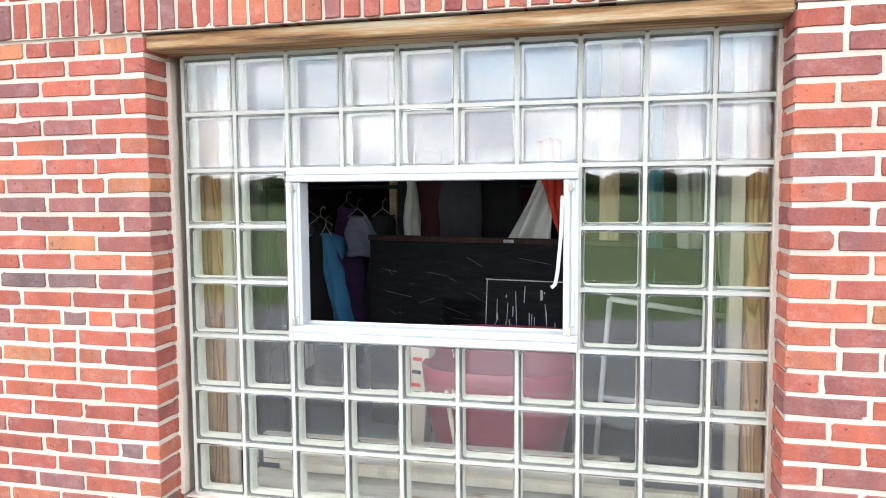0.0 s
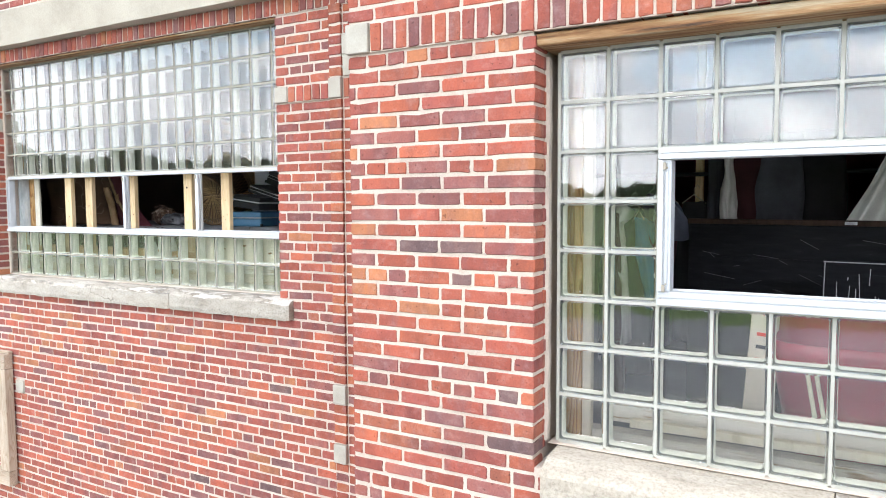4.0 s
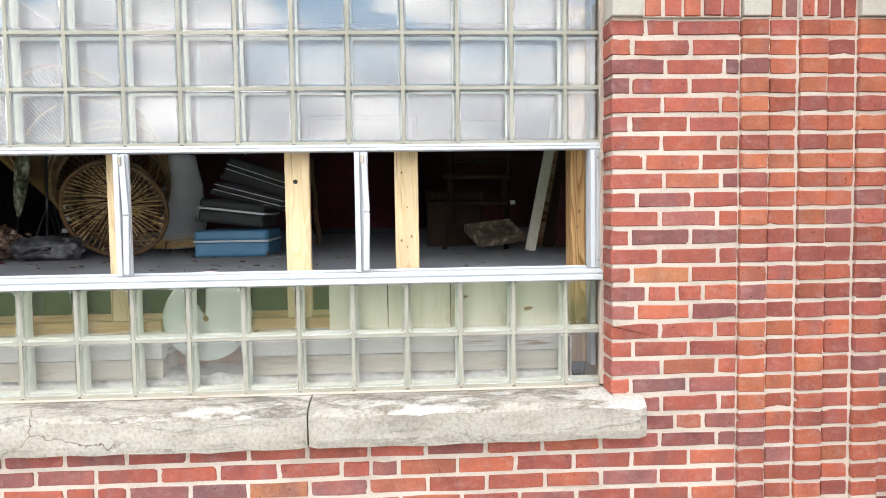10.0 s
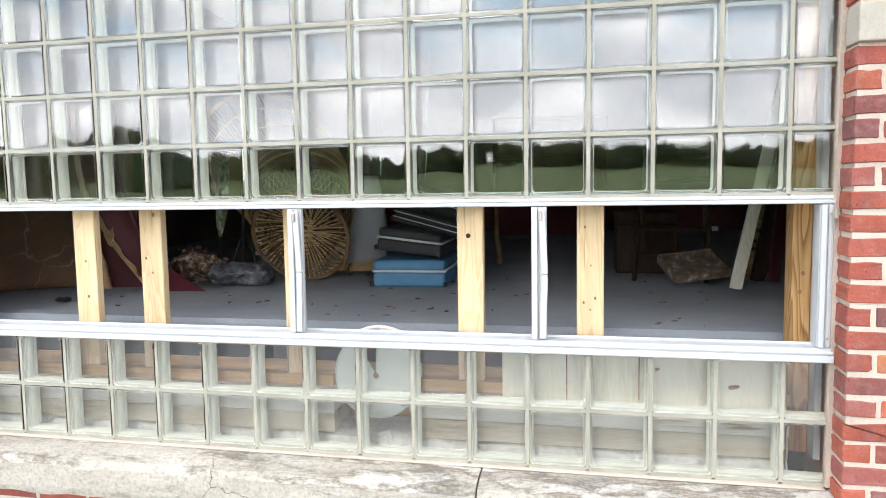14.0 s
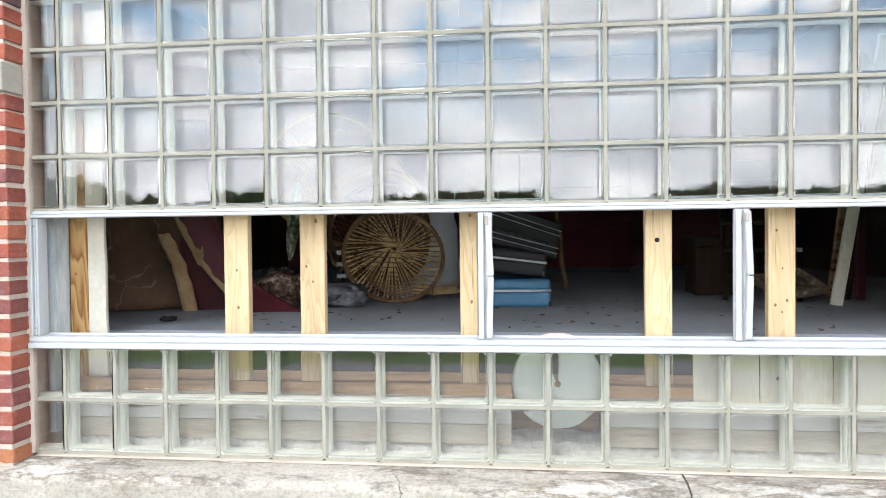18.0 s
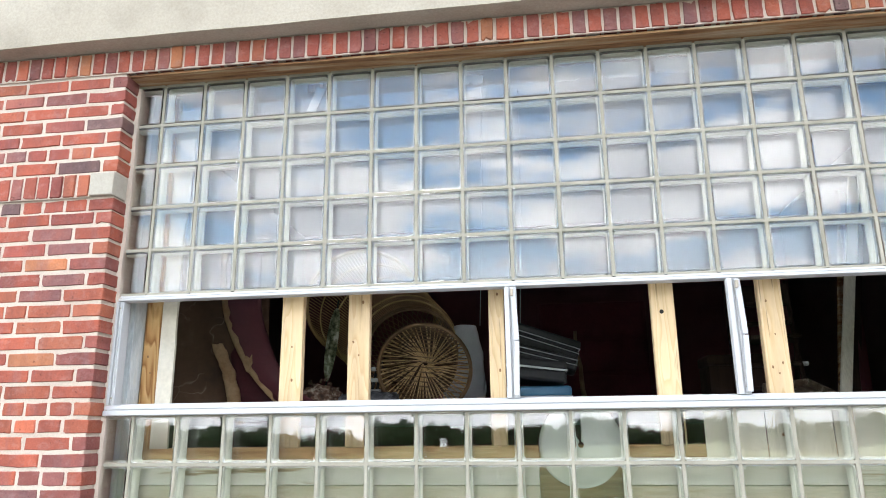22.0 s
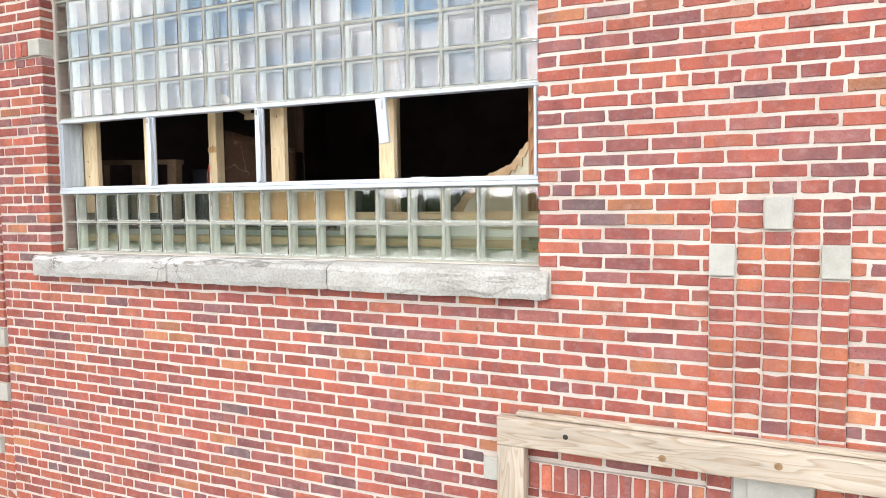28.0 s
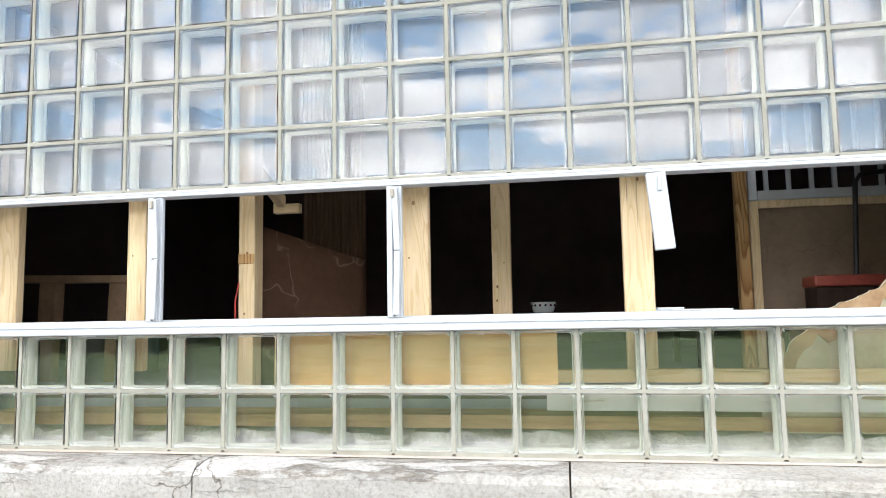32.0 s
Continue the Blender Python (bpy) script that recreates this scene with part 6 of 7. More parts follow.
for x0, x1, z0, z1, sd in ((2.04, 2.43, 6.25, 6.33, 3), (2.49, 2.66, 6.255, 6.33, 8), (1.60, 1.72, 6.27, 6.32, 5)):
    bm = bmesh.new()
    n = 16
    rim = lambda k, a: noise.noise(Vector((k * 0.7, a, sd))) * 0.018
    lp = [(x0 + (x1 - x0) * k / n, z0 + abs(rim(k, 1.0)) * 2) for k in range(n + 1)] + [(x1 - (x1 - x0) * k / n, z1 + rim(k, 5.0)) for k in range(n + 1)]
    loft(bm, [[(x, y, z) for x, z in lp] for y in (0.103, 0.105)])
    tagged(link("paper_scrap", bm, PAPER_WHITE), "torn strip of white paper behind the glass blocks", "paper")
tagged(link("wall_stud", box_mesh(0.88, 0.94, 0.108, 0.15, 6.30, 6.45, 0.003), OLD_PINE), "short old pine block under the lintel", "block")

# ---- stripped room behind the far window ----
for k, (a, b, y, m_) in enumerate(((-5.570, -5.435, 0.158, PINE), (-4.911, -4.833, 0.102, PINE), (-3.842, -3.738, 0.102, PINE), (-3.072, -2.974, 0.102, PINE))):
    stud(a, b, y + 0.004, y + 0.044, 4.665, 5.345, m_, "pine stud behind the broken window", (3, 1, 3, 2)[k], 30 + k)
stud(-4.585, -4.515, 0.37, 0.45, WORK_Z, 6.45, PINE, "pine stud with a brown splice block", 2, 41)
stud(-3.630, -3.535, 1.20, 1.25, WORK_Z, 7.25, PINE, "pine stud standing deep in the stripped room", 3, 42)
stud(-2.470, -2.418, 1.13, 1.19, WORK_Z, 7.25, OLD_PINE, "old reddish pine stud beside the hatch", 2, 43)
tagged(link("stud_block", box_mesh(-4.5845, -4.5155, 0.362, 0.3685, 5.078, 5.118, 0.002), OLD_PINE), "brown splice block nailed across the stud", "block")
LOW_PINE = speckled("dusty_pine", [(0.3, (0.20, 0.12, 0.065)), (0.6, (0.32, 0.20, 0.115)), (0.8, (0.40, 0.27, 0.16))], 4.0, 0.8, 40, 0.4, 0.2)
rail = thing("low_frame", "low pine framing with short studs", "framing", at=Matrix.Translation((-6.60, 0.98, WORK_Z)) @ Matrix.Rotation(radians(1.5), 4, "Y"))
part("rail", box_mesh(0, 1.08, 0, 0.09, 0.535, 0.575, 0.003), LOW_PINE, rail)
for x in (0.12, 0.56, 0.97):
    part("short_stud", box_mesh(x, x + 0.10, 0.01, 0.08, -0.02, 0.534, 0.003), LOW_PINE, rail)
tagged(link("blue_panel", box_mesh(-5.93, -5.72, 1.6, 1.64, WORK_Z, 5.04, 0.003), speckled("slate_panel", [(0.3, (0.07, 0.08, 0.10)), (0.7, (0.10, 0.115, 0.135))], 3.0, 0.7)), "slate-grey panel standing in the dark", "panel")
WAFER = cracked("wafer_board", [(0.3, (0.040, 0.019, 0.011)), (0.6, (0.070, 0.036, 0.021)), (0.8, (0.105, 0.060, 0.037))], (0.19, 0.13, 0.09), 2.6)
WAFER.node_tree.nodes["Principled BSDF"].inputs["Specular IOR Level"].default_value = 0.08
drape("brown_wall_board", "brown stained board with pale crack lines", "board", lambda u, v: Vector((-4.545 + u * 0.35, 0.46 + 0.38 * u, WORK_Z + v * (0.70 - 0.13 * u))), 10, 14, WAFER, 0.02)
bm = bmesh.new()
g = []
for i in range(61):
    x = -4.515 + i * 0.0048
    y = 0.90 + 0.007 * math.cos(i * math.pi / 2.0) + 0.09 * i / 60
    g.append([bm.verts.new((x, y, WORK_Z if i in (0, 60) else 5.118 - 0.0003 * i)), bm.verts.new((x, y, 7.3))])
for a, b in zip(g, g[1:]):
    bm.faces.new((a[0], b[0], b[1], a[1]))
bmesh.ops.solidify(bm, geom=bm.faces[:], thickness=0.003)
RUST = speckled("rust_sheet", [(0.3, (0.10, 0.055, 0.035)), (0.7, (0.17, 0.10, 0.065))], 6.0, 0.8, 40, 0.4, 0.2, 0.003, (8, 8, 0.6), spec=0.1)
tagged(link("corrugated_panel", bm, RUST), "rust-brown corrugated sheet hanging in the room", "sheet")
tagged(link("brace", box_mesh(0, 0.36, 0, 0.04, 0, 0.055, 0.003, Matrix.Translation((-4.515, 0.452, 5.44)) @ Euler((0, radians(10), radians(98))).to_matrix().to_4x4()), PINE_FLAT), "pine brace nailed to the studs", "brace")
tagged(link("brace", box_mesh(0, 0.13, 0, 0.04, 0, 0.045, 0.003, Matrix.Translation((-4.625, 0.80, 5.35))), PINE_FLAT), "short pine brace end", "brace")
tagged(link("red_strap", tube_mesh([(-4.583, 0.369, 5.0), (-4.594, 0.362, 4.93), (-4.592, 0.360, 4.85), (-4.588, 0.369, 4.62)], 0.0032, 6), speckled("red_strap", [(0.3, (0.42, 0.03, 0.03)), (0.7, (0.55, 0.05, 0.04))], 5.0, 0.6), smooth=True), "red strap hanging beside the stud", "strap")
OSB = speckled("yellow_board", [(0.3, (0.80, 0.47, 0.19)), (0.6, (0.86, 0.56, 0.25)), (0.8, (0.88, 0.64, 0.34))], 6.0, 0.7, 40, 0.25, 0.1, 0.002, (0.7, 6, 6))
tagged(link("yellow_board", box_mesh(-4.30, -3.30, 0.0985, 0.1045, 4.592, 4.79, 0.001), OSB), "yellow plywood strip behind the lower blocks", "board")
shelf = thing("work_shelf", "plank shelf behind the studs with dust on it", "shelf", at=Matrix.Translation((-3.95, 1.45, WORK_Z)))
part("top", box_mesh(0, 1.42, 0, 1.0, 0.285, 0.315, 0.003), speckled("grey_shelf", [(0.3, (0.07, 0.07, 0.075)), (0.7, (0.12, 0.12, 0.125))], 4.0, 0.6), shelf)
for x in (0.04, 1.34):
    for y in (0.04, 0.92):
        part("leg", box_mesh(x, x + 0.04, y, y + 0.04, 0, 0.284, 0.003), DARK_WOOD, shelf)
LEDGE_Z = 4.824
PAPER = speckled("white_paper", [(0.3, (0.70, 0.70, 0.69)), (0.7, (0.80, 0.80, 0.79))], 6.0, 0.8, 60, 0.1, 0.0)
ledge = thing("window_shelf", "dark plank shelf behind the studs", "shelf", at=Matrix.Translation((-3.60, 0.205, WORK_Z)))
part("plank", box_mesh(0, 1.12, 0, 0.24, LEDGE_Z - WORK_Z, LEDGE_Z - WORK_Z + 0.03, 0.003), DARK_WOOD, ledge)
for x in (0.02, 1.05):
    part("post", box_mesh(x, x + 0.045, 0.12, 0.165, 0, LEDGE_Z - WORK_Z - 0.0005, 0.003), DARK_WOOD, ledge)
bowl = thing("china_bowl", "small white bowl with a floral band on the plank shelf", "bowl", at=Matrix.Translation((-3.42, 2.337, WORK_Z + 0.3155)) @ Matrix.Diagonal((1.6, 1.6, 1.6, 1)))
bm = bmesh.new()
lp = [[(q * math.cos(2 * math.pi * k / 20), q * math.sin(2 * math.pi * k / 20), z) for k in range(20)] for z, q in ((0, 0.028), (0.008, 0.042), (0.045, 0.052), (0.045, 0.047), (0.012, 0.036))]
loft(bm, lp)
part("body", bm, speckled("white_china", [(0.3, (0.74, 0.73, 0.69)), (0.7, (0.84, 0.83, 0.80))], 8.0, 0.25, 60, 0.1, 0.0), bowl, smooth=True)
for k in range(14):
    a = 2 * math.pi * k / 14
    bm = bmesh.new()
    bmesh.ops.create_icosphere(bm, subdivisions=1, radius=0.0055, matrix=Matrix.Translation((0.0495 * math.cos(a), 0.0495 * math.sin(a), 0.032)))
    part("floral_dot", bm, (BURGUNDY, DARK)[k % 2], bowl)
for x0, x1, y0_, lift in ((-2.965, -2.70, 0.25, 0.0305), (-2.95, -2.86, 0.262, 0.0375)):
    tagged(link("paper_sheet", box_mesh(x0, x1, y0_, y0_ + 0.15, LEDGE_Z + lift, LEDGE_Z + lift + 0.006, 0.001), PAPER), "white folded paper lying on the window shelf", "paper")
bars = thing("inner_window", "white barred hatch over a brown board in a pine frame", "hatch", at=Matrix.Translation((-2.41, 1.15, WORK_Z)))
for q in ((0, 0.04, 0, 0.05, 0.822, 1.35), (0.0405, 1.0, 0, 0.05, 0.822, 0.866), (0.0405, 1.0, 0, 0.05, 1.31, 1.35)):
    part("hatch_frame", box_mesh(*q, 0.003), WHITE_METAL, bars)
for k in range(9):
    part("bar", box_mesh(0.078 + k * 0.100, 0.098 + k * 0.100, 0.015, 0.035, 0.8665, 1.3095, 0.002), WHITE_METAL, bars)
for q in ((0.0, 0.042, 0.0, 0.05, 0.0, 0.82), (0.0425, 1.0, 0.0, 0.05, 0.785, 0.82)):
    part("pine_frame", box_mesh(*q, 0.003), PINE, bars)
part("board", box_mesh(0.0425, 1.0, 0.02, 0.035, 0.0, 0.7845), cracked("tan_board", [(0.3, (0.17, 0.11, 0.068)), (0.6, (0.25, 0.17, 0.11)), (0.8, (0.31, 0.215, 0.14))], (0.12, 0.08, 0.05), 2.4), bars, "tan fibre board")
bm = bmesh.new()
outer = [(-2.66, 4.60), (-2.56, 4.745), (-2.456, 4.832), (-2.405, 4.868), (-2.35, 4.888), (-2.295, 4.905), (-2.255, 4.945), (-2.225, 4.985), (-2.195, 5.02), (-2.180, 5.035), (-2.180, 4.46), (-2.66, 4.46)]
ragged = []
for (xa, za), (xb, zb) in zip(outer, outer[1:10]):
    for k in range(5):
        f = k / 5
        j = Vector(noise.noise_vector(Vector((xa + (xb - xa) * f, za + (zb - za) * f, 0.0)) * 41)) * 0.014
        ragged.append((xa + (xb - xa) * f + j.x, za + (zb - za) * f + j.y))
outer = ragged + outer[9:]
RIM_N = len(ragged)
lp = [[(x + 0.0, y, z) for x, z in outer] for y in (0.130, 0.145)]
loft(bm, lp)
dw = thing("torn_drywall", "torn sheet of cream drywall with a ragged tan edge", "drywall")
part("sheet", bm, speckled("drywall_face", [(0.3, (0.46, 0.385, 0.255)), (0.55, (0.56, 0.48, 0.33)), (0.8, (0.64, 0.57, 0.42))], 5.0, 0.9, 60, 0.3, 0.2), dw)
bm = bmesh.new()
lp = [[(x - 0.0, y, z + 0.0) for x, z in outer[:RIM_N]] + [(x + 0.015 + 0.03 * noise.noise(Vector((x * 9, z * 9, 0))) ** 2, y, z - 0.02 - 0.10 * abs(noise.noise(Vector((x * 17, z * 9, 4))))) for x, z in reversed(outer[:RIM_N])] for y in (0.122, 0.129)]
loft(bm, lp)
part("torn_paper", bm, TAN, dw, "ragged tan paper edge")
stud(-2.178, -2.108, 0.112, 0.20, 4.45, 6.45, RED_PINE, "old reddish pine stud beside the jamb", 1, 44)
pole = thing("bent_pole", "dark bent metal pole leaning in the room", "pole")
part("rod", tube_mesh([(-2.04, 0.98, WORK_Z), (-2.03, 0.98, 5.0), (-2.005, 0.99, 5.40), (-1.985, 0.99, 5.435), (-1.72, 1.02, 5.47)], 0.011, 7), DARK, pole, smooth=True)
crate = thing("red_box", "red-brown toolbox on a stack of boards", "box", at=Matrix.Translation((-2.225, 0.88, WORK_Z)))
RED = speckled("red_paint", [(0.3, (0.20, 0.03, 0.02)), (0.7, (0.36, 0.07, 0.04))], 8.0, 0.5)
part("body", box_mesh(0, 0.26, 0, 0.16, 0.0, 0.40, 0.004), DARK_WOOD, crate)
part("lid", box_mesh(-0.008, 0.268, -0.008, 0.168, 0.402, 0.45, 0.008, None, 2), RED, crate, "red lid")

# ---- clothes room behind the bay window ----
BLACK_BOARD = speckled("black_scratched_board", [(0.3, (0.006, 0.006, 0.008)), (0.60, (0.012, 0.012, 0.014)), (0.8, (0.035, 0.035, 0.04))], 7.0, 0.75, 60, 0.4, 0.1, 0.002, (1.0, 3.0, 6.0), spec=0.12)
SCRATCH = speckled("white_scratch", [(0.3, (0.28, 0.28, 0.29)), (0.7, (0.50, 0.50, 0.52))], 30.0, 0.8, 60, 0.4, 0.0)
CLOAK_Z = 4.0
SCRATCH_DIM = speckled("faint_scratch", [(0.3, (0.07, 0.07, 0.075)), (0.7, (0.13, 0.13, 0.14))], 30.0, 0.8, 60, 0.4, 0.0)
r = random.Random(12)
board = thing("black_board", "large scratched black board standing on edge", "board", at=Matrix.Translation((6.37, -0.02, CLOAK_Z)) @ Euler((0, 0, radians(-14))).to_matrix().to_4x4())
part("panel", box_mesh(0, 1.63, 0, 0.03, 0, 0.945, 0.003), BLACK_BOARD, board)
part("edge_strip", box_mesh(-0.004, 1.354, -0.012, 0.034, 0.946, 0.972, 0.004), DARK_WOOD, board, "worn brown top edge")
for x0, x1, z0, z1 in ((0.18, 0.95, 0.30, 0.78), (0.42, 0.62, 0.45, 0.68)):
    part("inset_panel", box_mesh(x0, x1, -0.008, -0.0005, z0, z1, 0.002), BLACK_BOARD, board)
for k in range(22):
    x, z = r.uniform(0.05, 1.1), r.uniform(0.35, 0.90)
    part("scratch", box_mesh(0, r.uniform(0.03, 0.16), -0.0095, -0.0088, 0, r.uniform(0.001, 0.0022), 0, Matrix.Translation((x, 0, z)) @ Matrix.Rotation(r.gauss(0.1, 0.35), 4, "Y")), SCRATCH_DIM, board, "faint scratch")
part("scuff", box_mesh(0.74, 0.79, -0.0155, -0.0125, 0.952, 0.966, 0.001), SCRATCH, board, "pale scuff mark")
board2 = thing("black_board", "smaller black board streaked with white paint drips", "board", at=Matrix.Translation((6.99, -0.30, CLOAK_Z)) @ Euler((radians(-6), 0, radians(-10))).to_matrix().to_4x4())
part("panel", box_mesh(0, 0.75, 0, 0.025, 0, 0.80, 0.003), BLACK_BOARD, board2)
r = random.Random(11)
for k in range(34):
    x, z1 = 0.02 + r.random() * 0.42, 0.78 - r.random() * 0.25
    ln = r.uniform(0.03, 0.32) * (1.0 if r.random() < 0.4 else 0.35)
    vs = box_mesh(0, r.uniform(0.0025, 0.006), -0.0015, -0.0004, -ln, 0, 0, Matrix.Translation((x, 0, z1)) @ Matrix.Rotation(r.gauss(0, 0.05), 4, "Y"))
    part("paint_drip", vs, SCRATCH, board2, "white paint drip")
part("edge_line", box_mesh(0.0, 0.45, -0.0015, -0.0004, 0.784, 0.789), SCRATCH, board2, "white edge line")
part("edge_line", box_mesh(0.004, 0.008, -0.0015, -0.0004, 0.40, 0.783), SCRATCH, board2, "white edge line")

cloth_defs = {
    "blue": [(0.3, (0.03, 0.13, 0.26)), (0.7, (0.06, 0.22, 0.38))], "navy": [(0.3, (0.010, 0.013, 0.028)), (0.7, (0.022, 0.028, 0.05))],
    "white": [(0.3, (0.50, 0.48, 0.44)), (0.7, (0.68, 0.66, 0.62))], "grey": [(0.3, (0.036, 0.036, 0.046)), (0.7, (0.070, 0.070, 0.085))],
    "black": [(0.3, (0.008, 0.008, 0.010)), (0.7, (0.020, 0.020, 0.024))], "maroon": [(0.3, (0.040, 0.008, 0.012)), (0.7, (0.075, 0.015, 0.021))],
    "red": [(0.3, (0.58, 0.035, 0.022)), (0.7, (0.70, 0.065, 0.035))], "purple": [(0.3, (0.030, 0.012, 0.05)), (0.7, (0.07, 0.02, 0.10))],
    "lilac": [(0.3, (0.12, 0.127, 0.18)), (0.7, (0.21, 0.22, 0.29))], "teal": [(0.3, (0.05, 0.22, 0.30)), (0.7, (0.08, 0.32, 0.42))]}
CLOTH = {k: speckled("cloth_" + k, v, 5.0, 0.92, 160, 0.25, 0.4, 0.002) for k, v in cloth_defs.items()}


def garment(x, y, ztop, width, length, col, label, kind="garment", lean=0.0, seed=1, taper=0.55, hanger=True):
    """A garment hanging in folds from a wire hanger."""
    ob = thing(kind, label, kind, "clothes on the rail", at=Matrix.Translation((x, y, ztop)))

    def fn(u, v):
        w = width * (taper + (1 - taper) * min(1.0, v * 2.2)) if taper < 1 else width
        a = 2 * math.pi * u
        fold = 1 + 0.22 * math.sin(5 * a + seed + 2 * v) * v + 0.12 * math.sin(9 * a + seed * 2)
        return Vector((w / 2 * math.cos(a) + lean * v, 0.055 * math.sin(a) * fold * (0.4 + v) + 0.01 * math.sin(7 * u + seed), -v * length)) + Vector(noise.noise_vector(Vector((u * 6, v * 5, seed)))) * 0.015

    strip_part("cloth", fn, 18, 36, CLOTH[col], 0.004, ob)
    if hanger:
        bm = bmesh.new()
        add_tube(bm, [(-width * 0.3, 0, -0.01), (0, 0, 0.04), (width * 0.3, 0, -0.01)], 0.003, 5)
        add_tube(bm, [(0, 0, 0.04), (0, 0, 0.075), (0.018, 0, 0.095), (0.03, 0, 0.08)], 0.0025, 5)
        part("hanger", bm, CONCRETE, ob, "dull wire hanger", True)
    return ob


railing = thing("clothes_rail", "black steel clothes rail across the dark room", "rail", at=Matrix.Translation((5.55, 0.45, CLOAK_Z)))
part("bar", tube_mesh([(0, 0, 1.22), (2.6, 0, 1.22)], 0.012, 8), DARK, railing, smooth=True)
for x in (0.02, 2.58):
    part("upright", tube_mesh([(x, 0, 0), (x, 0, 1.22)], 0.012, 8), DARK, railing, smooth=True)
garment(6.075, 0.12, 4.97, 0.10, 0.50, "blue", "bright blue shirt slipping off its hanger", "shirt", 0.10, 1, 0.35)
garment(6.02, 0.18, 5.02, 0.24, 0.95, "black", "black coat on the rail", "coat", 0.0, 2)
garment(5.92, 0.22, 5.06, 0.24, 0.95, "navy", "navy coat on the rail", "coat", 0.02, 3)
garment(6.20, 0.28, 5.06, 0.20, 0.22, "lilac", "pale lilac blouse bunched on its hanger", "blouse", 0.03, 4, 0.4)
garment(6.34, 0.30, 5.06, 0.22, 0.80, "black", "black dress on the rail", "dress", 0.0, 5)
garment(6.10, 0.38, 5.10, 0.2, 0.9, "purple", "dark purple skirt with bright spots", "skirt", 0.0, 6)
garment(6.535, 0.20, 5.33, 0.075, 0.60, "white", "white cloth hanging behind the board", "cloth", 0.0, 7, 0.25, False)
garment(6.62, 0.36, 5.40, 0.26, 1.0, "maroon", "dark maroon robe on the rail", "robe", 0.0, 8, 0.8, False)
garment(6.79, 0.30, 5.42, 0.24, 0.75, "grey", "grey work shirt on the rail", "shirt", -0.02, 9, 0.8, False)
garment(6.96, 0.42, 5.44, 0.30, 1.1, "black", "black coat on the rail", "coat", 0.0, 10, 0.8, False)
garment(6.44, 0.42, 5.36, 0.09, 1.0, "grey", "striped narrow scarf hanging down", "scarf", 0.0, 11, 0.9, False)
garment(6.045, -0.20, 5.07, 0.035, 0.75, "white", "white sleeve hanging near the window", "sleeve", 0.05, 14, 0.6, False)
garment(6.035, -0.26, 5.0, 0.075, 0.98, "maroon", "maroon sleeve hanging near the window", "sleeve", 0.02, 15, 0.6, False)
strip_owner = thing("white_sheet", "white cotton sheet hung up by its corner", "sheet")
strip_part("cloth", lambda u, v: Vector((7.335 - v * (0.05 + 0.26 * (1 - u)), -0.10 + 0.03 * math.sin(9 * u + 3 * v), 5.42 - v * 0.56)) + Vector(noise.noise_vector(Vector((u * 5, v * 3, 8)))) * 0.012, 24, 20, CLOTH["white"], 0.005, strip_owner)
strip_owner = thing("red_cloth", "orange-red cloth hanging over the white sheet", "cloth")
strip_part("cloth", lambda u, v: Vector((7.235 + 0.10 * u + 0.02 * v, -0.16 + 0.02 * math.sin(8 * u + v), 5.42 - v * (0.18 + 0.34 * u))) + Vector(noise.noise_vector(Vector((u * 5, v * 4, 3)))) * 0.014, 20, 12, CLOTH["red"], 0.004, strip_owner)
strip_owner = thing("white_shirt", "white shirt hanging near the bay window", "shirt")
strip_part("cloth", lambda u, v: Vector((7.93 + 0.10 * u + 0.04 * v, -0.62 + 0.04 * math.sin(7 * u), 5.32 - v * 0.5)) + Vector(noise.noise_vector(Vector((u * 5, v * 4, 5)))) * 0.012, 20, 12, CLOTH["white"], 0.004, strip_owner)
stud(6.02, 6.10, -0.99, -0.95, 4.0, 7.2, OLD_PINE, "old pine stud behind the bay window", 2, 50)
stud(6.10, 6.14, -0.97, -0.93, 4.0, 7.2, CREAM, "cream trim board behind the bay window", 0, 50)
stud(7.515, 7.600, -0.24, -0.20, CLOAK_Z, 7.2, PINE, "pale pine stud behind the black board", 1, 51)
garment(7.745, -0.27, 5.60, 0.065, 0.80, "teal", "teal blue cloth hanging behind the black board", "cloth", 0.0, 21, 0.9, False)
garment(7.875, -0.30, 5.60, 0.10, 0.68, "white", "white cloth hanging behind the black board", "cloth", 0.02, 22, 0.8, False)
stud(7.99, 8.05, -0.99, -0.90, 4.0, 7.2, OLD_PINE, "old pine stud behind the bay window", 2, 53)
stud(7.94, 7.985, -0.96, -0.92, 4.0, 7.2, CREAM, "cream trim board behind the bay window", 0, 53)
stud(6.31, 6.355, 0.52, 0.56, 4.0, 7.2, PINE, "pale pine stud among the clothes", 0, 54)
tub = thing("pink_chair", "deep pink moulded plastic tub seat", "tub seat", at=Matrix.Translation((7.13, -0.62, CLOAK_Z)))
HOT = speckled("deep_pink_plastic", [(0.3, (0.26, 0.02, 0.045)), (0.7, (0.34, 0.035, 0.065))], 4.0, 0.4, 60, 0.15, 0.05)
bm = bmesh.new()
sq = lambda a, b, z, n=28: [(a * (abs(math.cos(q)) ** 0.6) * (1 if math.cos(q) > 0 else -1), b * (abs(math.sin(q)) ** 0.6) * (1 if math.sin(q) > 0 else -1), z + (0.10 if math.sin(q) > 0.2 else 0.0) * (z > 0.3)) for q in (2 * math.pi * k / n for k in range(n))]
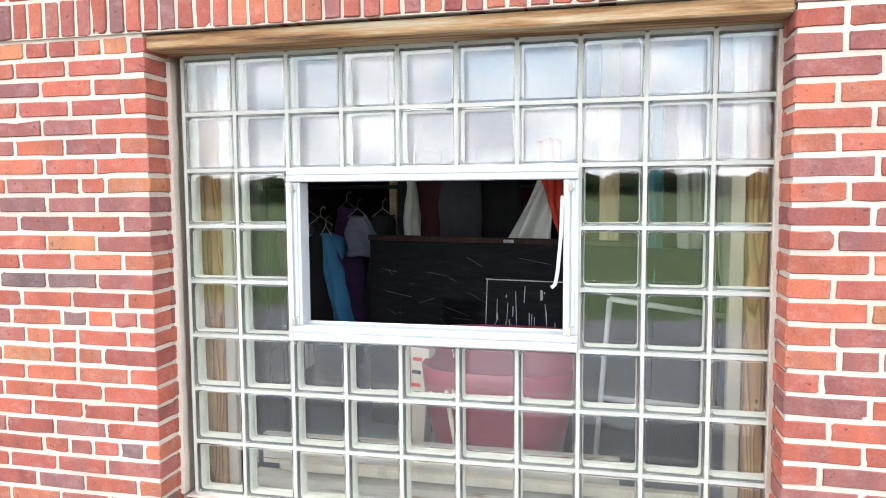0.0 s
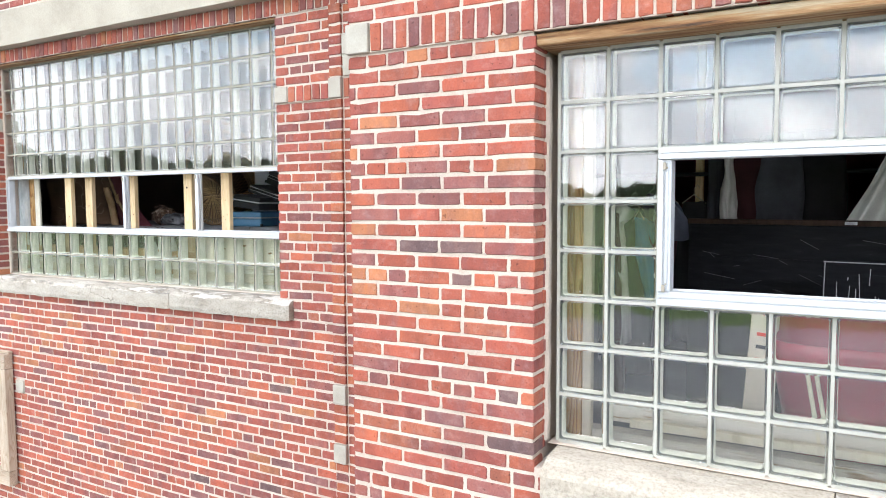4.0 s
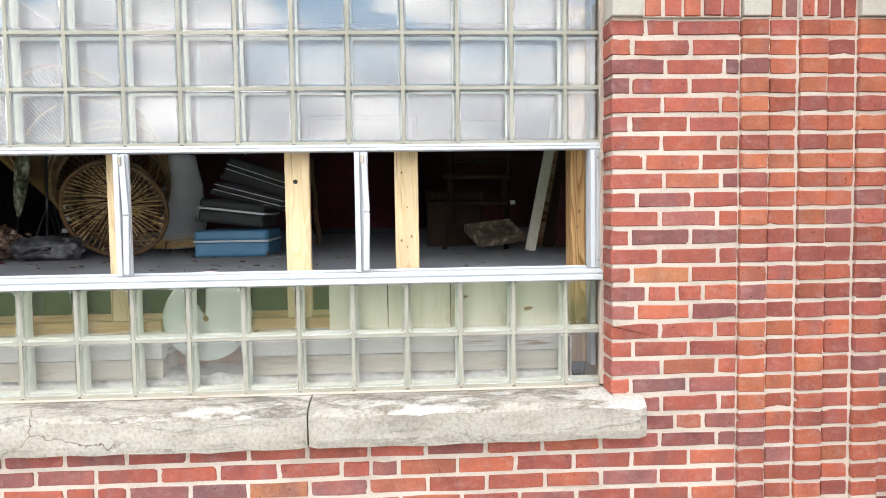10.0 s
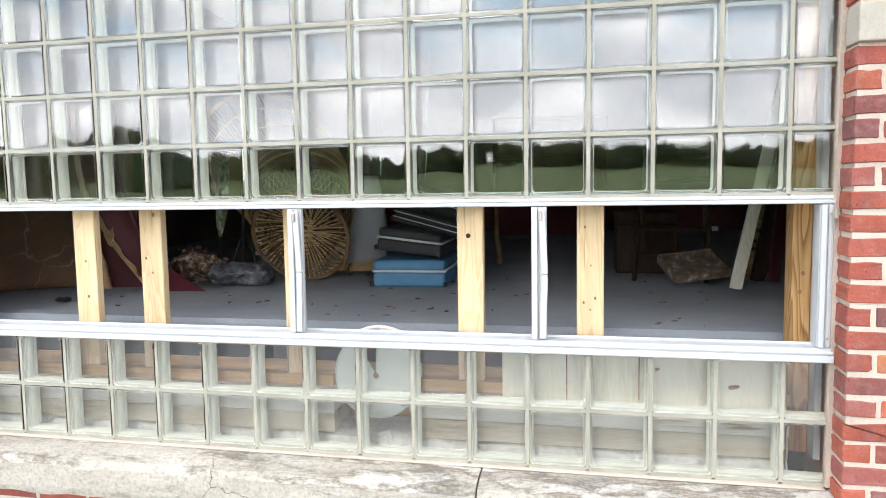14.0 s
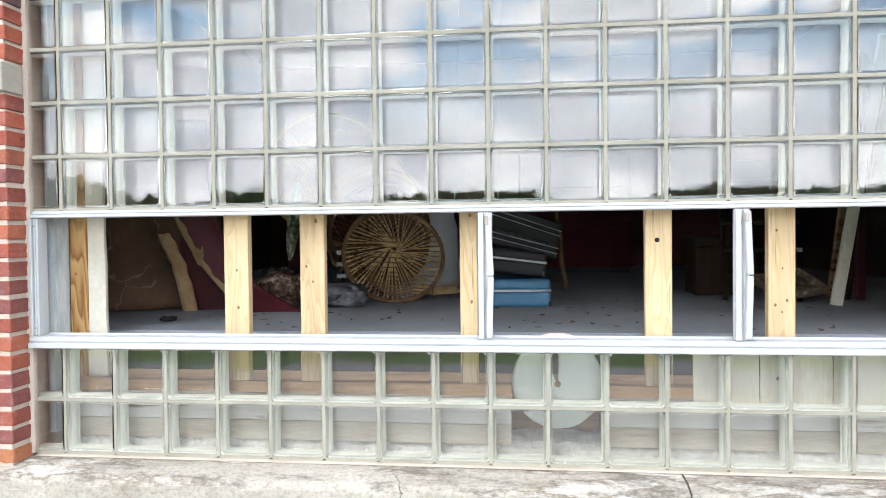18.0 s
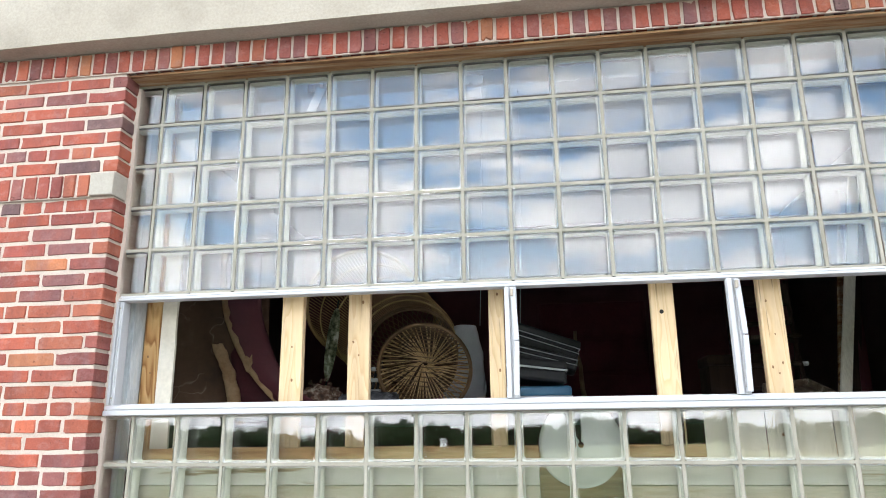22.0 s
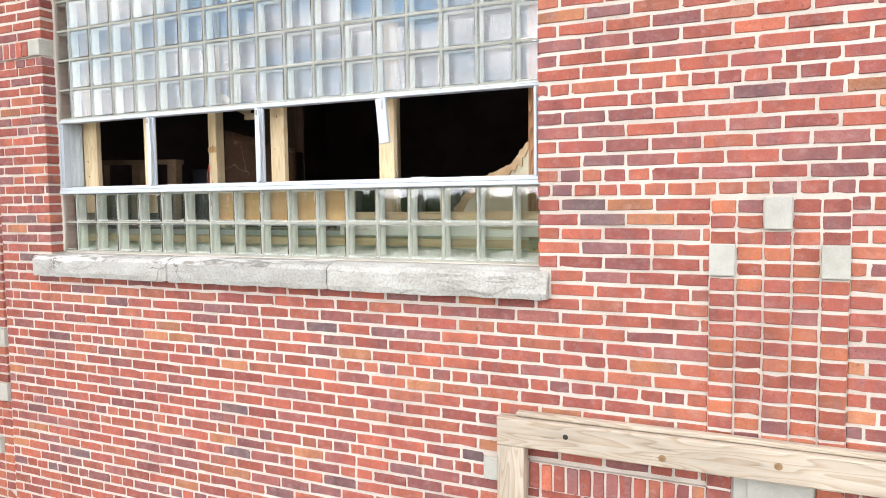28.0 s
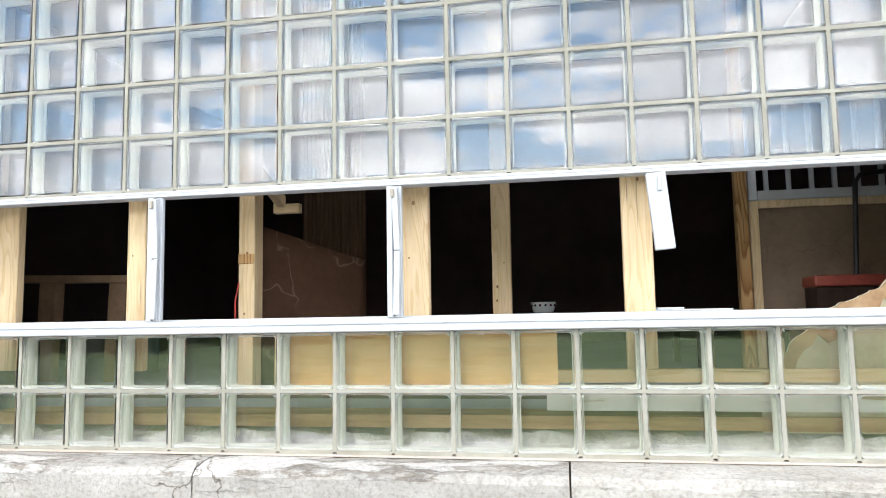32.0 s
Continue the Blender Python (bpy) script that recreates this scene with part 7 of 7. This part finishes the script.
loft(bm, [sq(0.20, 0.17, 0.0), sq(0.25, 0.20, 0.12), sq(0.30, 0.23, 0.40), sq(0.31, 0.24, 0.50), sq(0.295, 0.225, 0.50), sq(0.27, 0.20, 0.30), sq(0.22, 0.17, 0.14)])
part("shell", bm, HOT, tub, smooth=True)
for x in (-0.10, -0.07):
    part("slat", box_mesh(x, x + 0.016, -0.262, -0.246, 0.10, 0.46, 0.003, Matrix.Rotation(radians(-10), 4, "Y")), WHITE_BOARD, tub, "thin white slat")
rack = thing("white_rack", "white metal rack standing by the window", "rack", at=Matrix.Translation((7.50, -0.72, CLOAK_Z)))
for p0, p1 in (((0.0, 0, 0.0), (0.06, 0, 0.78)), ((0.06, 0, 0.78), (0.62, 0.05, 0.70)), ((0.62, 0.05, 0.70), (0.56, 0.05, 0.0)), ((0.02, 0, 0.4), (0.58, 0.05, 0.36))):
    part("bar", tube_mesh([p0, p1], 0.011, 7), WHITE_METAL, rack, smooth=True)
crate = thing("fruit_carton", "small printed carton with red lettering bars", "carton", at=Matrix.Translation((6.70, -0.62, CLOAK_Z)) @ Euler((0, radians(4), radians(-8))).to_matrix().to_4x4())
part("box", box_mesh(0, 0.10, 0, 0.08, 0, 0.58, 0.003), CREAM, crate)
for k in range(3):
    part("print_bar", box_mesh(0.03, 0.07, -0.002, -0.0004, 0.38 + k * 0.055, 0.395 + k * 0.055), (CLOTH["red"], DARK)[k % 2], crate, "printed bar")
plain("trim_sill_bay", "pale dusty inner sill under the bay window", "trim", (6.06, 8.02, BAY_Y + 0.302, -0.87, 4.001, 4.075), PEELING)
tagged(link("ledge_board", box_mesh(6.3, 7.9, -0.94, -0.90, 4.1005, 4.135, 0.003), WHITE_BOARD), "pale board lying on the inner sill", "board")
tagged(link("ledge_board", box_mesh(6.2, 7.6, -0.88, -0.84, 4.1005, 4.22, 0.003), PEELING), "peeling grey-white board on the inner sill", "board")

# ---- far trees ----
verts, faces = [], []
r = random.Random(21)
ico = bmesh.new()
bmesh.ops.create_icosphere(ico, subdivisions=2, radius=1.0)
ico.verts.index_update()
iv = [v.co.copy() for v in ico.verts]
fi = [tuple(v.index for v in f.verts) for f in ico.faces]
ico.free()
for k in range(820):
    # trees stand in a ragged belt across the field; the belt comes nearer and taller to the west
    az = r.uniform(-1.25, 1.25)
    near = max(0.0, min(1.0, (-az - 0.42) / 0.18))
    far = r.uniform(300, 360) * (1 - near) + r.uniform(200, 250) * near
    x0, y0_ = far * math.sin(az), -far * math.cos(az)
    tall = (8.0 + 3.4 * noise.noise(Vector((az * 9, 3.0, 0.0))) + r.uniform(-2.0, 2.0)) * (1 + 0.35 * near)
    foot = rise(y0_)
    for c in range(6):
        f = c / 5
        s = tall * (0.22 + 0.12 * math.sin(math.pi * min(1.0, 0.25 + 0.72 * f))) * r.uniform(0.75, 1.2)
        cx, cy, cz = x0 + r.gauss(0, tall * 0.22), y0_ + r.gauss(0, tall * 0.1), foot + tall * (0.12 + 0.78 * f)
        base = len(verts)
        for q in iv:
            d = 1 + 0.55 * noise.noise(q * 2.3 + Vector((k, c, 0))) + 0.35 * noise.noise(q * 6.0 + Vector((c, k, 0)))
            verts.append((cx + q.x * s * d, cy + q.y * s * d, max(foot - 0.1, cz + q.z * s * d)))
        faces.extend(tuple(base + i for i in f_) for f_ in fi)
tagged(new("far_woods", lists_to_mesh("far_woods", verts, faces, LEAF)), "dark line of woods across the field", "woods", kind="stuff")
